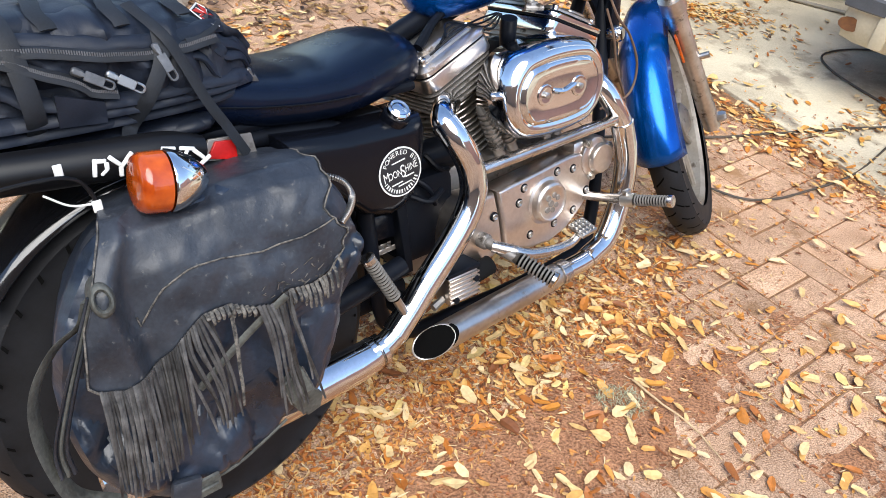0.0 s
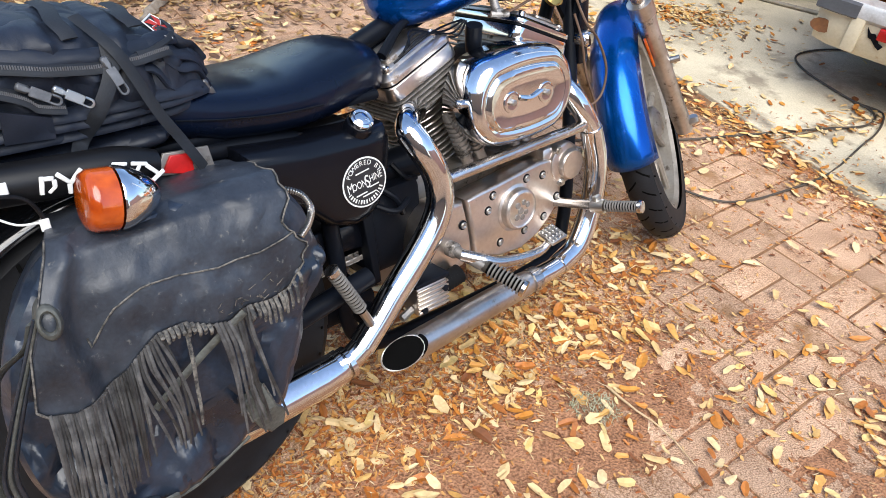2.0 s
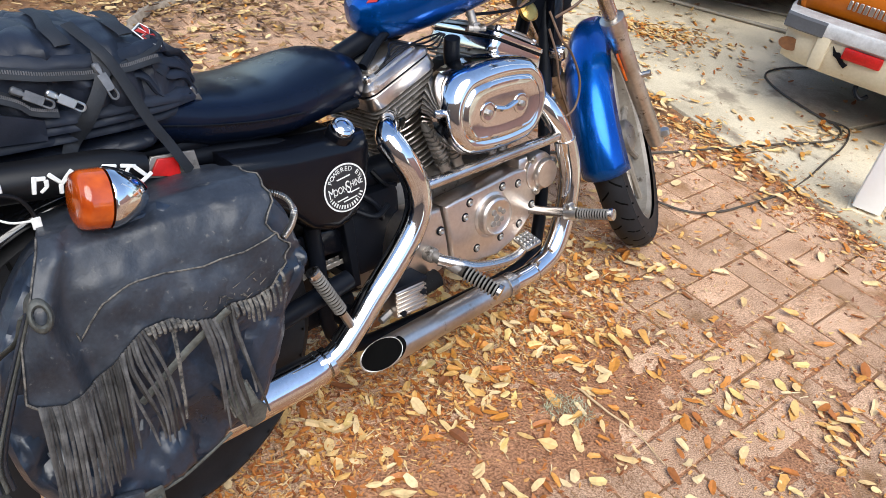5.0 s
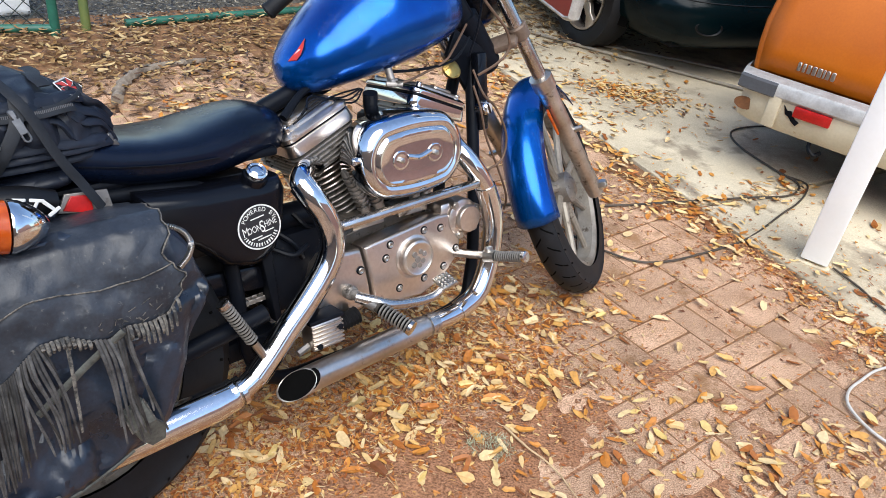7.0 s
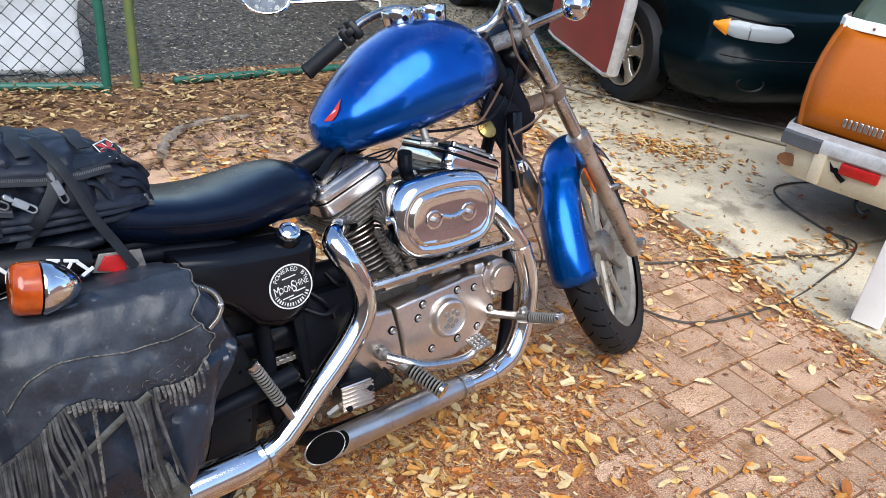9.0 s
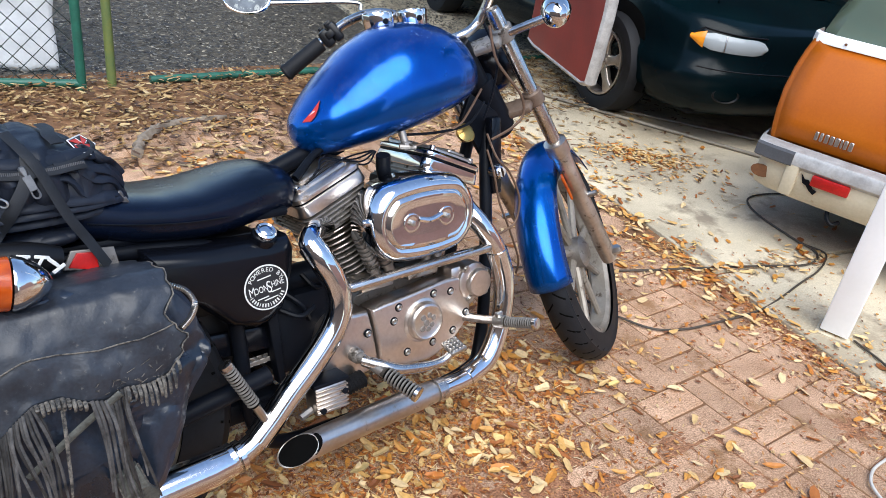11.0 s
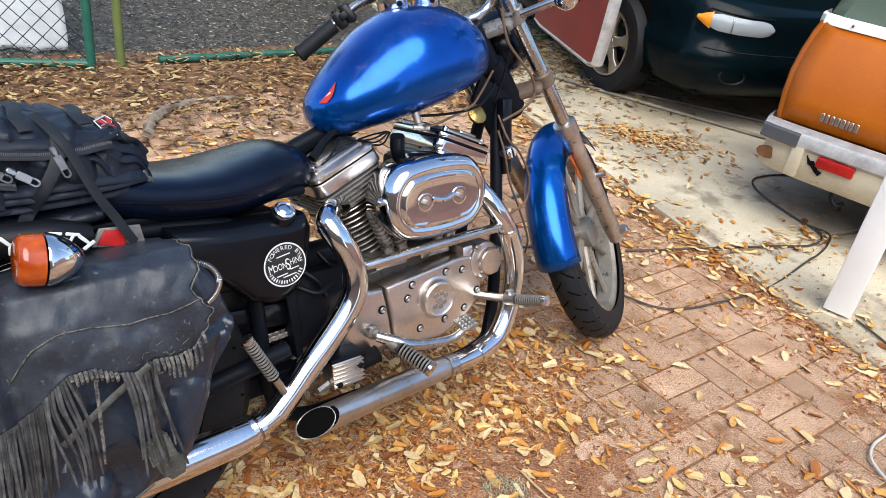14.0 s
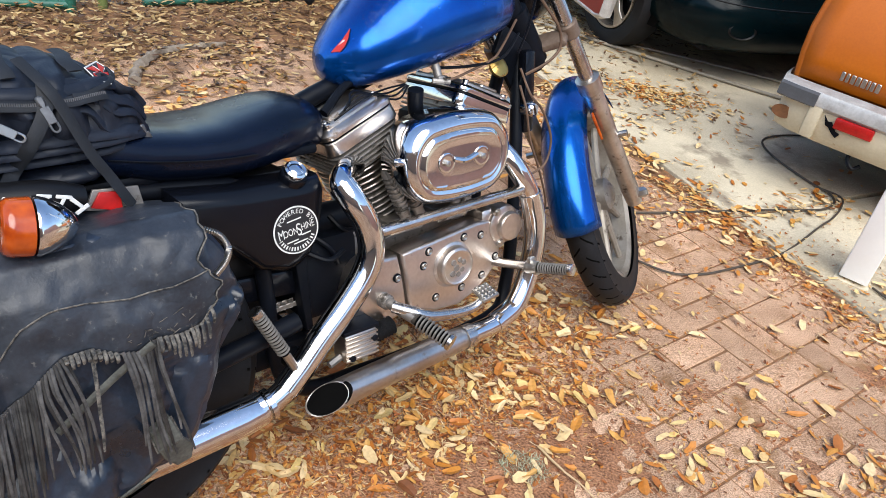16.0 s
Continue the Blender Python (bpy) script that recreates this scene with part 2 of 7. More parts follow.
CREAM_PAINT = mat("chalky_cream_paint", (0.62, 0.55, 0.40), 0.55, 0.0, (0.45, 0.38, 0.26), 5, 90, 0.15, 0.1, spots=0.63, spot_col=(0.30, 0.15, 0.06), spot_size=7)
RUST = mat("rust", (0.24, 0.10, 0.035), 0.9, 0.0, (0.12, 0.05, 0.02), 20, 120, 0.6)
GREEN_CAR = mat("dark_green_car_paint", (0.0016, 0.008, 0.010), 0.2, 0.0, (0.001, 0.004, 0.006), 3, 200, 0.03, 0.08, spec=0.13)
# green tint puts a foliage reflection into the glass colour
REAR_GLASS = glass_mat("greenish_rear_glass", (0.12, 0.16, 0.11), 0.10, 0.3)
BLACK_PLASTIC = mat("black_plastic", (0.006, 0.006, 0.007), 0.42, 0.0, None, 12, 120, 0.1, spec=0.3)
RED_DOOR = mat("red_door_skin", (0.26, 0.028, 0.018), 0.36, 0.0, (0.17, 0.018, 0.013), 6, 90, 0.1, 0.1, coat=0.2)
LENS = glass_mat("clear_lens", (0.9, 0.93, 0.95), 0.06, 0.85)
LAMP = glass_mat("lamp_lens", (0.42, 0.46, 0.48), 0.08, 0.3)
CAST = mat("cast_wheel_alloy", (0.30, 0.27, 0.23), 0.5, 0.35, (0.17, 0.145, 0.115), 14, 90, 0.2, 0.1, spots=0.58, spot_col=(0.08, 0.06, 0.045), spot_size=20)
DULL_CHROME = mat("dull_chrome", (0.58, 0.56, 0.54), 0.34, 1.0, (0.40, 0.37, 0.34), 10, 120, 0.08, 0.1, spots=0.60, spot_col=(0.20, 0.15, 0.11), spot_size=18)
# dark base and paler spots paint in a speckled reflection of trees
TREE_MIRROR = mat("mirror_glass", (0.055, 0.063, 0.075), 0.08, 1.0, (0.025, 0.028, 0.034), 40, 90, 0.0, 0.03, spots=0.55, spot_col=(0.17, 0.18, 0.18), spot_size=70)
CORD = mat("black_cord", (0.075, 0.058, 0.042), 0.6, 0.0, (0.03, 0.024, 0.018), 12, 90, 0.2)
TAN_HOSE = mat("tan_hose", (0.36, 0.31, 0.24), 0.6, 0.0, None, 12, 90, 0.2)
TWIG = mat("dead_branch_bark", (0.27, 0.22, 0.17), 0.9, 0.0, (0.14, 0.11, 0.08), 30, 160, 0.8)
GREY_CABLE = mat("greyed_white_cable", (0.62, 0.60, 0.56), 0.5, 0.0, (0.45, 0.42, 0.37), 14, 90, 0.1)
BROWN_CABLE = mat("brown_dusty_cable", (0.15, 0.085, 0.05), 0.6, 0.0, (0.06, 0.035, 0.022), 20, 120, 0.2)
RUSTY_ALLOY = mat("rust_stained_clamp", (0.22, 0.16, 0.12), 0.55, 0.4, (0.10, 0.065, 0.045), 18, 110, 0.4, 0.1)
PALE_TWIG = mat("pale_dry_twig", (0.62, 0.46, 0.27), 0.9, 0.0, (0.40, 0.27, 0.14), 40, 160, 0.6)
LEAVES = leaf_mat("dry_oak_leaves", [(0.0, (0.17, 0.055, 0.015)), (0.12, (0.42, 0.135, 0.020)), (0.28, (0.56, 0.235, 0.036)), (0.42, (0.58, 0.33, 0.095)), (0.62, (0.62, 0.42, 0.185)), (0.84, (0.70, 0.52, 0.285)), (1.0, (0.66, 0.46, 0.15))])
STRAW = leaf_mat("pale_straw", [(0.0, (0.24, 0.11, 0.045)), (0.5, (0.46, 0.28, 0.12)), (1.0, (0.68, 0.54, 0.32))])
LITTER = leaf_mat("brown_leaf_litter", [(0.0, (0.10, 0.032, 0.010)), (0.25, (0.30, 0.085, 0.016)), (0.55, (0.46, 0.165, 0.030)), (0.80, (0.54, 0.27, 0.075)), (1.0, (0.62, 0.42, 0.18))])
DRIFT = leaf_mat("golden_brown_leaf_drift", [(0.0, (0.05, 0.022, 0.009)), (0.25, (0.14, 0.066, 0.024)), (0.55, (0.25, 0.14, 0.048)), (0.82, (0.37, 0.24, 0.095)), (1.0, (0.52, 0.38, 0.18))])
DARK_TIMBER = mat("dark_timber", (0.06, 0.045, 0.035), 0.8, 0.0, (0.03, 0.022, 0.017), 6, 60, 0.3)
GREY_RUBBER = mat("grey_rubber", (0.20, 0.19, 0.175), 0.55, 0.0, (0.10, 0.092, 0.082), 20, 120, 0.2)
BUMPER_RUBBER = mat("weathered_bumper_rubber", (0.085, 0.088, 0.095), 0.6, 0.0, (0.05, 0.05, 0.054), 9, 120, 0.2)
GREY_CHIPS = leaf_mat("grey_wood_chips", [(0.0, (0.012, 0.011, 0.012)), (0.45, (0.045, 0.042, 0.038)), (0.75, (0.13, 0.118, 0.095)), (0.93, (0.26, 0.23, 0.175)), (1.0, (0.46, 0.41, 0.31))])


# ---- mesh helpers ----
def finish(bm, smooth=True):
    bmesh.ops.recalc_face_normals(bm, faces=bm.faces[:])
    for f in bm.faces:
        f.smooth = smooth
    if smooth:
        for e in bm.edges:
            if len(e.link_faces) == 2 and e.calc_face_angle(0) > 0.7:
                e.smooth = False


def part(name, bm, material, parent, label="", smooth=True):
    """One mesh object from a bmesh, under a thing or a part."""
    finish(bm, smooth)
    me = bpy.data.meshes.new(name)
    bm.to_mesh(me)
    bm.free()
    me.materials.append(material)
    ob = new(name, me)
    ob.parent = parent
    if label:
        tagged(ob, label)
    return ob


def thing(name, m=Matrix.Identity(4)):
    ob = new(name)
    ob.empty_display_size = 0.1
    ob.matrix_world = m
    return ob


def merge(*bms):
    out = bmesh.new()
    for b in bms:
        me = bpy.data.meshes.new("tmp")
        b.to_mesh(me)
        b.free()
        out.from_mesh(me)
        bpy.data.meshes.remove(me)
    return out


def moved(bm, m):
    bmesh.ops.transform(bm, matrix=m, verts=bm.verts[:])
    return bm


def box(c, s, bevel=0.0, seg=2, m=None):
    bm = bmesh.new()
    bmesh.ops.create_cube(bm, size=1.0)
    bmesh.ops.scale(bm, vec=s, verts=bm.verts[:])
    if bevel:
        bmesh.ops.bevel(bm, geom=bm.edges[:], offset=bevel, segments=seg, affect="EDGES", profile=0.5)
    if m is not None:
        moved(bm, m)
    bmesh.ops.translate(bm, vec=c, verts=bm.verts[:])
    return bm


def rings(rows, cap=True, closed=True):
    """Skin over a row of rings with equal counts of points."""
    bm = bmesh.new()
    vs = [[bm.verts.new(p) for p in row] for row in rows]
    n = len(rows[0])
    for a, b in zip(vs, vs[1:]):
        for i in range(n if closed else n - 1):
            bm.faces.new((a[i], a[(i + 1) % n], b[(i + 1) % n], b[i]))
    if cap and closed:
        bm.faces.new(vs[0][::-1])
        bm.faces.new(vs[-1])
    return bm


def spline(pts, per=6):
    """Points of a smooth curve through the given ones (Catmull-Rom)."""
    p = [Vector(q) for q in pts]
    p = [2 * p[0] - p[1], *p, 2 * p[-1] - p[-2]]
    out = []
    for i in range(1, len(p) - 2):
        for k in range(per):
            t = k / per
            out.append(0.5 * (2 * p[i] + (p[i + 1] - p[i - 1]) * t + (2 * p[i - 1] - 5 * p[i] + 4 * p[i + 1] - p[i + 2]) * t * t
                              + (3 * p[i] - p[i - 1] - 3 * p[i + 1] + p[i + 2]) * t ** 3))
    out.append(p[-2])
    return out


def tube(pts, r, seg=12, cap=True, flat=1.0, per=0, up=None):
    """A sweep along points; r is one radius or one for each given point. flat squeezes it across."""
    if per:
        if not isinstance(r, (int, float)):
            rr = []
            for a, b in zip(r, r[1:]):
                rr += [a + (b - a) * k / per for k in range(per)]
            r = rr + [r[-1]]
        pts = spline(pts, per)
    pts = [Vector(q) for q in pts]
    rad = [r] * len(pts) if isinstance(r, (int, float)) else list(r)
    rows = []
    t0 = (pts[1] - pts[0]).normalized()
    nrm = Vector(up) if up else t0.orthogonal()
    nrm = (nrm - t0 * nrm.dot(t0)).normalized()
    for i, q in enumerate(pts):
        t = (pts[min(i + 1, len(pts) - 1)] - pts[max(i - 1, 0)]).normalized()
        nrm = (nrm - t * nrm.dot(t)).normalized()
        bi = t.cross(nrm)
        rows.append([q + rad[i] * (math.cos(a) * nrm + flat * math.sin(a) * bi) for a in (2 * math.pi * k / seg for k in range(seg))])
    return rings(rows, cap)


def revolve(profile, seg=24, m=None, cap=True):
    """Profile rows of (along, radius), turned about local z, then laid out by m."""
    bm = rings([[Vector((max(r, 1e-4) * math.cos(2 * math.pi * k / seg), max(r, 1e-4) * math.sin(2 * math.pi * k / seg), z)) for k in range(seg)] for z, r in profile], cap)
    return moved(bm, m) if m is not None else bm


def along(a, b):
    """A pose at a whose z runs to b."""
    a, b = Vector(a), Vector(b)
    return Matrix.Translation(a) @ (b - a).to_track_quat("Z", "Y").to_matrix().to_4x4()


def super_ring(x, cy, cz, hw, hh, n=28, e=2.6, bottom=None):
    """A rounded section across x. bottom: another half height below the middle."""
    out = []
    for k in range(n):
        a = 2 * math.pi * k / n
        c, s = math.cos(a), math.sin(a)
        h = hh if s >= 0 or bottom is None else bottom
        out.append(Vector((x, cy + hw * math.copysign(abs(c) ** (2 / e), c), cz + h * math.copysign(abs(s) ** (2 / e), s))))
    return out


def lerp_table(tab, x):
    """Straight lines between the rows of a table of (x, values...)."""
    xs = [r[0] for r in tab]
    return [float(np.interp(x, xs, [r[k] for r in tab])) for k in range(1, len(tab[0]))]


def plate(outline, axis_dir, depth, bevel=0.0):
    """A plate from an outline of points, given depth along a direction."""
    bm = bmesh.new()
    f = bm.faces.new([bm.verts.new(p) for p in outline])
    got = bmesh.ops.extrude_face_region(bm, geom=[f])
    vs = [v for v in got["geom"] if isinstance(v, bmesh.types.BMVert)]
    bmesh.ops.translate(bm, vec=Vector(axis_dir) * depth, verts=vs)
    if bevel:
        top = [e for e in bm.edges if all(v in vs for v in e.verts)]
        bmesh.ops.bevel(bm, geom=top, offset=bevel, segments=4, affect="EDGES", profile=0.5)
    return bm


def lettering(text, size, extrude=0.0004):
    cu = bpy.data.curves.new("lettering", "FONT")
    cu.body, cu.size, cu.extrude, cu.align_x, cu.align_y = text, size, extrude, "CENTER", "CENTER"
    ob = bpy.data.objects.new("lettering", cu)
    scene.collection.objects.link(ob)
    bm = bmesh.new()
    me = bpy.data.meshes.new_from_object(ob.evaluated_get(bpy.context.evaluated_depsgraph_get()))
    bm.from_mesh(me)
    bpy.data.objects.remove(ob)
    bpy.data.meshes.remove(me)
    return bm


def R(x, r, z):
    """A place on the motorcycle: ahead of the rear axle's foot, to its right, up."""
    return Vector((x, -r, z))


def rounded_stack(hx, hy, rad, levels, n=5):
    """A block with rounded corners in plan; levels: rows of (height, inset)."""
    rows = []
    for z, i in levels:
        row = []
        for qx, qy, a0 in ((1, 1, 0), (-1, 1, 90), (-1, -1, 180), (1, -1, 270)):
            for k in range(n + 1):
                a = radians(a0 + 90 * k / n)
                rr = max(rad - i, 0.001)
                row.append(Vector((qx * (hx - rad) + rr * math.cos(a), qy * (hy - rad) + rr * math.sin(a), z)))
        rows.append(row)
    return rings(rows)


# ---- ground ----
def sheet(name, pts, z, material, depth=0.0, cuts=0, rough=0.0):
    """A level sheet; with depth it is a slab with its top at z."""
    if depth:
        bm = plate([Vector((x, y, z - depth)) for x, y in pts], (0, 0, 1), depth, 0.006)
    else:
        bm = bmesh.new()
        bm.faces.new([bm.verts.new((x, y, z)) for x, y in pts])
    ob = part(name, bm, material, None, smooth=False)
    return ob


tagged(sheet("ground", [(-300, -300), (300, -300), (300, 300), (-300, 300)], -0.035, SOIL),
       "bare brown soil under leaf mould reaching away all round", "ground", kind="structure")
SLAB_A, SLAB_B = Vector((1.473, 2.150)), Vector((0.699, 3.240))
slab_dir = (SLAB_B - SLAB_A).normalized()
slab_out = Vector((slab_dir.y, -slab_dir.x))
JOINT = 0.53
for a0, a1 in ((-1.5, JOINT - 0.012), (JOINT + 0.012, 6.84)):
    q0, q1 = SLAB_A + slab_dir * a0, SLAB_A + slab_dir * a1
    tagged(sheet("driveway", [q0, q0 + slab_out * 9, q1 + slab_out * 9, q1], 0.012, CONCRETE, 0.06),
           "pale stained concrete driveway slab strewn with dry leaves", "driveway", kind="structure")
tagged(sheet("mulch_bed", [(-6.5, -1.2), (-1.55, 3.55), (2.2, 7.6), (-2, 14), (-14, 8)], -0.02, MULCH),
       "grey-brown mulch bed beyond the green fence", "ground", kind="structure")


# ---- fence ----
def chain_link(a, b, z0, z1, pitch=0.078, r=0.0024):
    """Diamond wire between two feet, as zigzag wires that climb both ways."""
    a, b = Vector((*a, 0)), Vector((*b, 0))
    d = (b - a)
    length = d.length
    d.normalize()
    side = Vector((-d.y, d.x, 0))
    verts, faces = [], []
    n = int(length / pitch) + 1
    h = z1 - z0

    def wire(p, q):
        base = len(verts)
        t = (q - p).normalized()
        n1 = t.cross(side).normalized()
        for c in (p, q):
            for k in range(3):
                an = 2 * math.pi * k / 3
                verts.append(c + r * (math.cos(an) * n1 + math.sin(an) * side))
        for k in range(3):
            faces.append((base + k, base + (k + 1) % 3, base + 3 + (k + 1) % 3, base + 3 + k))

    span = h * 0.95
    for i in range(-int(span / pitch) - 1, n + 1):
        for s in (1, -1):
            x0 = i * pitch + (span if s < 0 else 0)
            x1 = x0 + s * span
            lo, hi = sorted((x0, x1))
            if hi < 0 or lo > length:
                continue
            t0, t1 = 0.0, 1.0
            for lim in (0, length):
                t = (lim - x0) / (x1 - x0)
                if (lim == 0) == (s > 0):
                    t0 = max(t0, t)
                else:
                    t1 = min(t1, t)
            if t1 - t0 > 0.01:
                wire(a + d * (x0 + (x1 - x0) * t0) + Vector((0, 0, z0 + h * t0)), a + d * (x0 + (x1 - x0) * t1) + Vector((0, 0, z0 + h * t1)))
    bm = bmesh.new()
    vs = [bm.verts.new(v) for v in verts]
    for f in faces:
        bm.faces.new([vs[k] for k in f])
    return bm


GATE_A, GATE_B, POST_C, FENCE_D = Vector((-3.35, 2.50)), Vector((-2.00, 3.29)), Vector((-1.91, 3.42)), Vector((1.0, 6.35))
fence_gate = tagged(thing("fence_gate"), "green painted chain-link gate standing among fallen leaves", "gate")
part("post", tube([(*GATE_B, -0.02), (*GATE_B, 1.25)], 0.024, 14), GREEN_PAINT, fence_gate)
part("rail", tube([(*GATE_A, 0.030), (*GATE_B, 0.030)], 0.021, 12), GREEN_PAINT, fence_gate)
part("rail", tube([(*GATE_A, 1.22), (*GATE_B, 1.22)], 0.021, 12), GREEN_PAINT, fence_gate)
part("mesh", chain_link(GATE_A, GATE_B, 0.035, 1.22, 0.088, 0.0028), WIRE, fence_gate, "dark diamond wire mesh")
fence = tagged(thing("chain_link_fence"), "low green chain-link fence with a weathered olive post", "fence")
part("post", tube([(*POST_C, -0.03), (*POST_C + Vector((-0.015, 0.01)), 1.3)], 0.024, 14), OLIVE_PAINT, fence, "olive post with flaking green paint")
RAIL_A = POST_C + (FENCE_D - POST_C).normalized() * 0.20
part("rail", tube([(*RAIL_A, 0.022), (*FENCE_D, 0.02)], 0.021, 12), GREEN_PAINT, fence)
part("rail", tube([(*POST_C, 1.25), (*FENCE_D, 1.25)], 0.021, 12), GREEN_PAINT, fence)
part("post", tube([(*FENCE_D, -0.03), (*FENCE_D, 1.3)], 0.03, 14), GREEN_PAINT, fence)
board_m = Matrix.Translation((-2.83, 3.16, -0.04)) @ Euler((radians(-6), 0, radians(31))).to_matrix().to_4x4()
board = tagged(thing("white_sheet", board_m), "crumpled dirty white sheet leaning behind the wire gate", "sheet")
crumple = []
for j in range(47):
    v = j / 46
    row = []
    for i in range(47):
        u = -0.66 + 1.32 * i / 46
        q = Vector((u * 5, v * 7, 1))
        ragged = 0.022 * noise.noise(Vector((u * 9, 3, 2)))
        row.append(Vector((u + 0.018 * noise.noise(Vector((v * 8, 2, 5))) * (i > 40), 0.022 * noise.noise(q) + 0.016 * abs(noise.noise(q * 2.3)), 0.035 + ragged * (1 - v) ** 6 + 1.37 * v)))
    crumple.append(row)
part("panel", rings(crumple, False, False), BOARD_PAINT, board).modifiers.new("thickness", "SOLIDIFY").thickness = 0.006
# ---- unseen plain walls added to shape the reflections ----
tagged(part("wall_south", box((-0.5, -4.2, 1.75), (13.0, 0.2, 3.6), 0.01), STUCCO, None, smooth=False), "unseen plain tan wall added to darken reflections", "wall", kind="structure")
far_wall = Matrix.Translation((9.4, -0.4, 1.4)) @ Euler((0, 0, radians(82))).to_matrix().to_4x4()
tagged(part("wall_southeast", moved(box((0, 0, 0), (9.0, 0.2, 2.9), 0.01), far_wall), PINK_STUCCO, None, smooth=False), "unseen plain pink wall added to warm the chrome reflections", "wall", kind="structure")
# ---- carport ----
# roof and its posts are out of view, added to shade the green car
ROOF = [SLAB_A + slab_dir * al + slab_out * e for al, e in ((2.25, -0.35), (2.25, 7.0), (8.0, 7.0), (8.0, -0.35))]
tagged(part("carport_roof", plate([Vector((*q, 2.45)) for q in ROOF], (0, 0, 1), 0.10, 0.01), DARK_TIMBER, None, smooth=False),
       "unseen dark timber carport roof added to shade the green car", "roof", kind="structure")
for q in (SLAB_A + slab_dir * 7.8 - slab_out * 0.2, SLAB_A + slab_dir * 7.8 + slab_out * 6.8, SLAB_A + slab_dir * 2.4 + slab_out * 6.8):
    tagged(part("roof_post", tube([(*q, 0.0), (*q, 2.46)], 0.05, 8), DARK_TIMBER, None), "unseen dark timber post added under the carport roof", "post", kind="structure")
post_m = Matrix.Translation((1.548, 2.288, 0.0)) @ Euler((0, 0, radians(-28))).to_matrix().to_4x4()
# unseen dark walls, added to keep light out behind the cars
for a_, b_, nm in (((2.3, 6.9), (8.0, 6.9), "wall_east"), ((8.0, 6.9), (8.0, -0.3), "wall_north")):
    wa, wb = SLAB_A + slab_dir * a_[0] + slab_out * a_[1], SLAB_A + slab_dir * b_[0] + slab_out * b_[1]
    wt = (wb - wa).normalized()
    wn_ = Vector((-wt.y, wt.x)) * 0.06
    tagged(part(nm, plate([Vector((*q, -0.03)) for q in (wa - wn_, wb - wn_, wb + wn_, wa + wn_)], (0, 0, 1), 2.47), DARK_TIMBER, None, smooth=False), "unseen dark timber wall added to darken the carport", "wall", kind="structure")
carport_post = tagged(thing("carport_post", post_m), "square white painted wooden carport post with a chipped foot", "post")
part("shaft", box((0, 0, 1.436), (0.098, 0.098, 2.82), 0.006), WHITE_PAINT, carport_post)
part("base_plate", box((0, 0, 0.010), (0.12, 0.12, 0.014), 0.003), CONCRETE, carport_post)


# ---- cables on the ground ----
def cable(name, pts, r, material, label, category="cable", group=""):
    out = []
    for q in pts:
        x, y = q[0], q[1]
        over = (Vector((x, y)) - SLAB_A).dot(slab_out) > 0
        out.append((x, y, (q[2] if len(q) > 2 else (0.016 if over else 0.004) + r)))
    ob = part(name, tube(out, r, 8, per=8), material, None)
    tagged(ob, label, category, group)
    return ob


cable("power_cord", [(0.30, 2.28), (0.55, 2.38), (0.765, 2.443), (1.042, 2.571), (1.381, 2.714), (1.588, 2.812), (1.66, 2.95), (1.575, 3.08), (1.474, 3.264), (1.45, 3.42), (1.52, 3.53), (1.694, 3.63), (2.0, 3.70)],
      0.0048, CORD, "dusty dark extension cord snaking over bricks and concrete", group="cords on the ground")
cable("power_cord", [(0.50, 2.30), (0.65, 2.15), (0.757, 2.094), (0.861, 2.065), (0.96, 2.095), (1.068, 2.166), (1.305, 2.364), (1.518, 2.634), (1.60, 2.74), (1.67, 2.86), (1.70, 2.97), (1.60, 3.03)],
      0.0042, CORD, "dusty dark cord curving in a loop over the bricks", group="cords on the ground")
cable("garden_hose", [(-0.35, 4.86), (0.254, 4.68), (0.733, 4.50), (1.237, 4.32), (1.673, 4.17), (2.1, 4.05)], 0.010, TAN_HOSE, "tan garden hose lying across the concrete", "hose", "hoses on the concrete")
cable("garden_hose", [(0.60, 4.62), (0.9, 4.60), (1.35, 4.55), (1.9, 4.46)], 0.007, TAN_HOSE, "thin tan hose lying beside the other hose", "hose", "hoses on the concrete")
cable("white_cable", [(1.85, 1.78), (1.601, 1.697), (1.486, 1.602), (1.432, 1.539), (1.416, 1.47), (1.457, 1.377), (1.55, 1.30), (1.7, 1.25)], 0.0045, GREY_CABLE, "white cable looped on the bricks")
cable("power_cord", [(1.60, 2.24), (1.66, 2.13), (1.70, 2.02), (1.80, 1.90), (1.95, 1.82)], 0.0042, CORD, "short black cord end at the post foot", group="cords on the ground")


def twig(pts, r0, label, material=TWIG):
    bm = tube(pts, [r0 * (1 - 0.6 * k / (len(pts) - 1)) for k in range(len(pts))], 9, per=9)
    for v in bm.verts:
        v.co += Vector((noise.noise(v.co * 28), noise.noise(v.co * 28 + Vector((9, 0, 0))), 0.5 * noise.noise(v.co * 40))) * r0 * 0.7
    ob = part("twig", bm, material, None)
    return tagged(ob, label, "branch")


# ---- motorcycle ----
BIKE = Matrix.Translation((-0.3837, 0.7953, 0)) @ Euler((0, 0, radians(47))).to_matrix().to_4x4() @ Euler((radians(-15), 0, 0)).to_matrix().to_4x4()
bike = tagged(thing("motorcycle", BIKE), "blue and chrome V-twin motorcycle leaning on its stand on brick paving", "motorcycle")
LAT = Vector((0, -1, 0))


def lathe_x(profile, c, seg=28, cap=True):
    """Turned about an axis across the motorcycle; profile of (out to the right, radius)."""
    return revolve(profile, seg, cap=cap, m=Matrix.Translation(c) @ Euler((radians(90), 0, 0)).to_matrix().to_4x4())


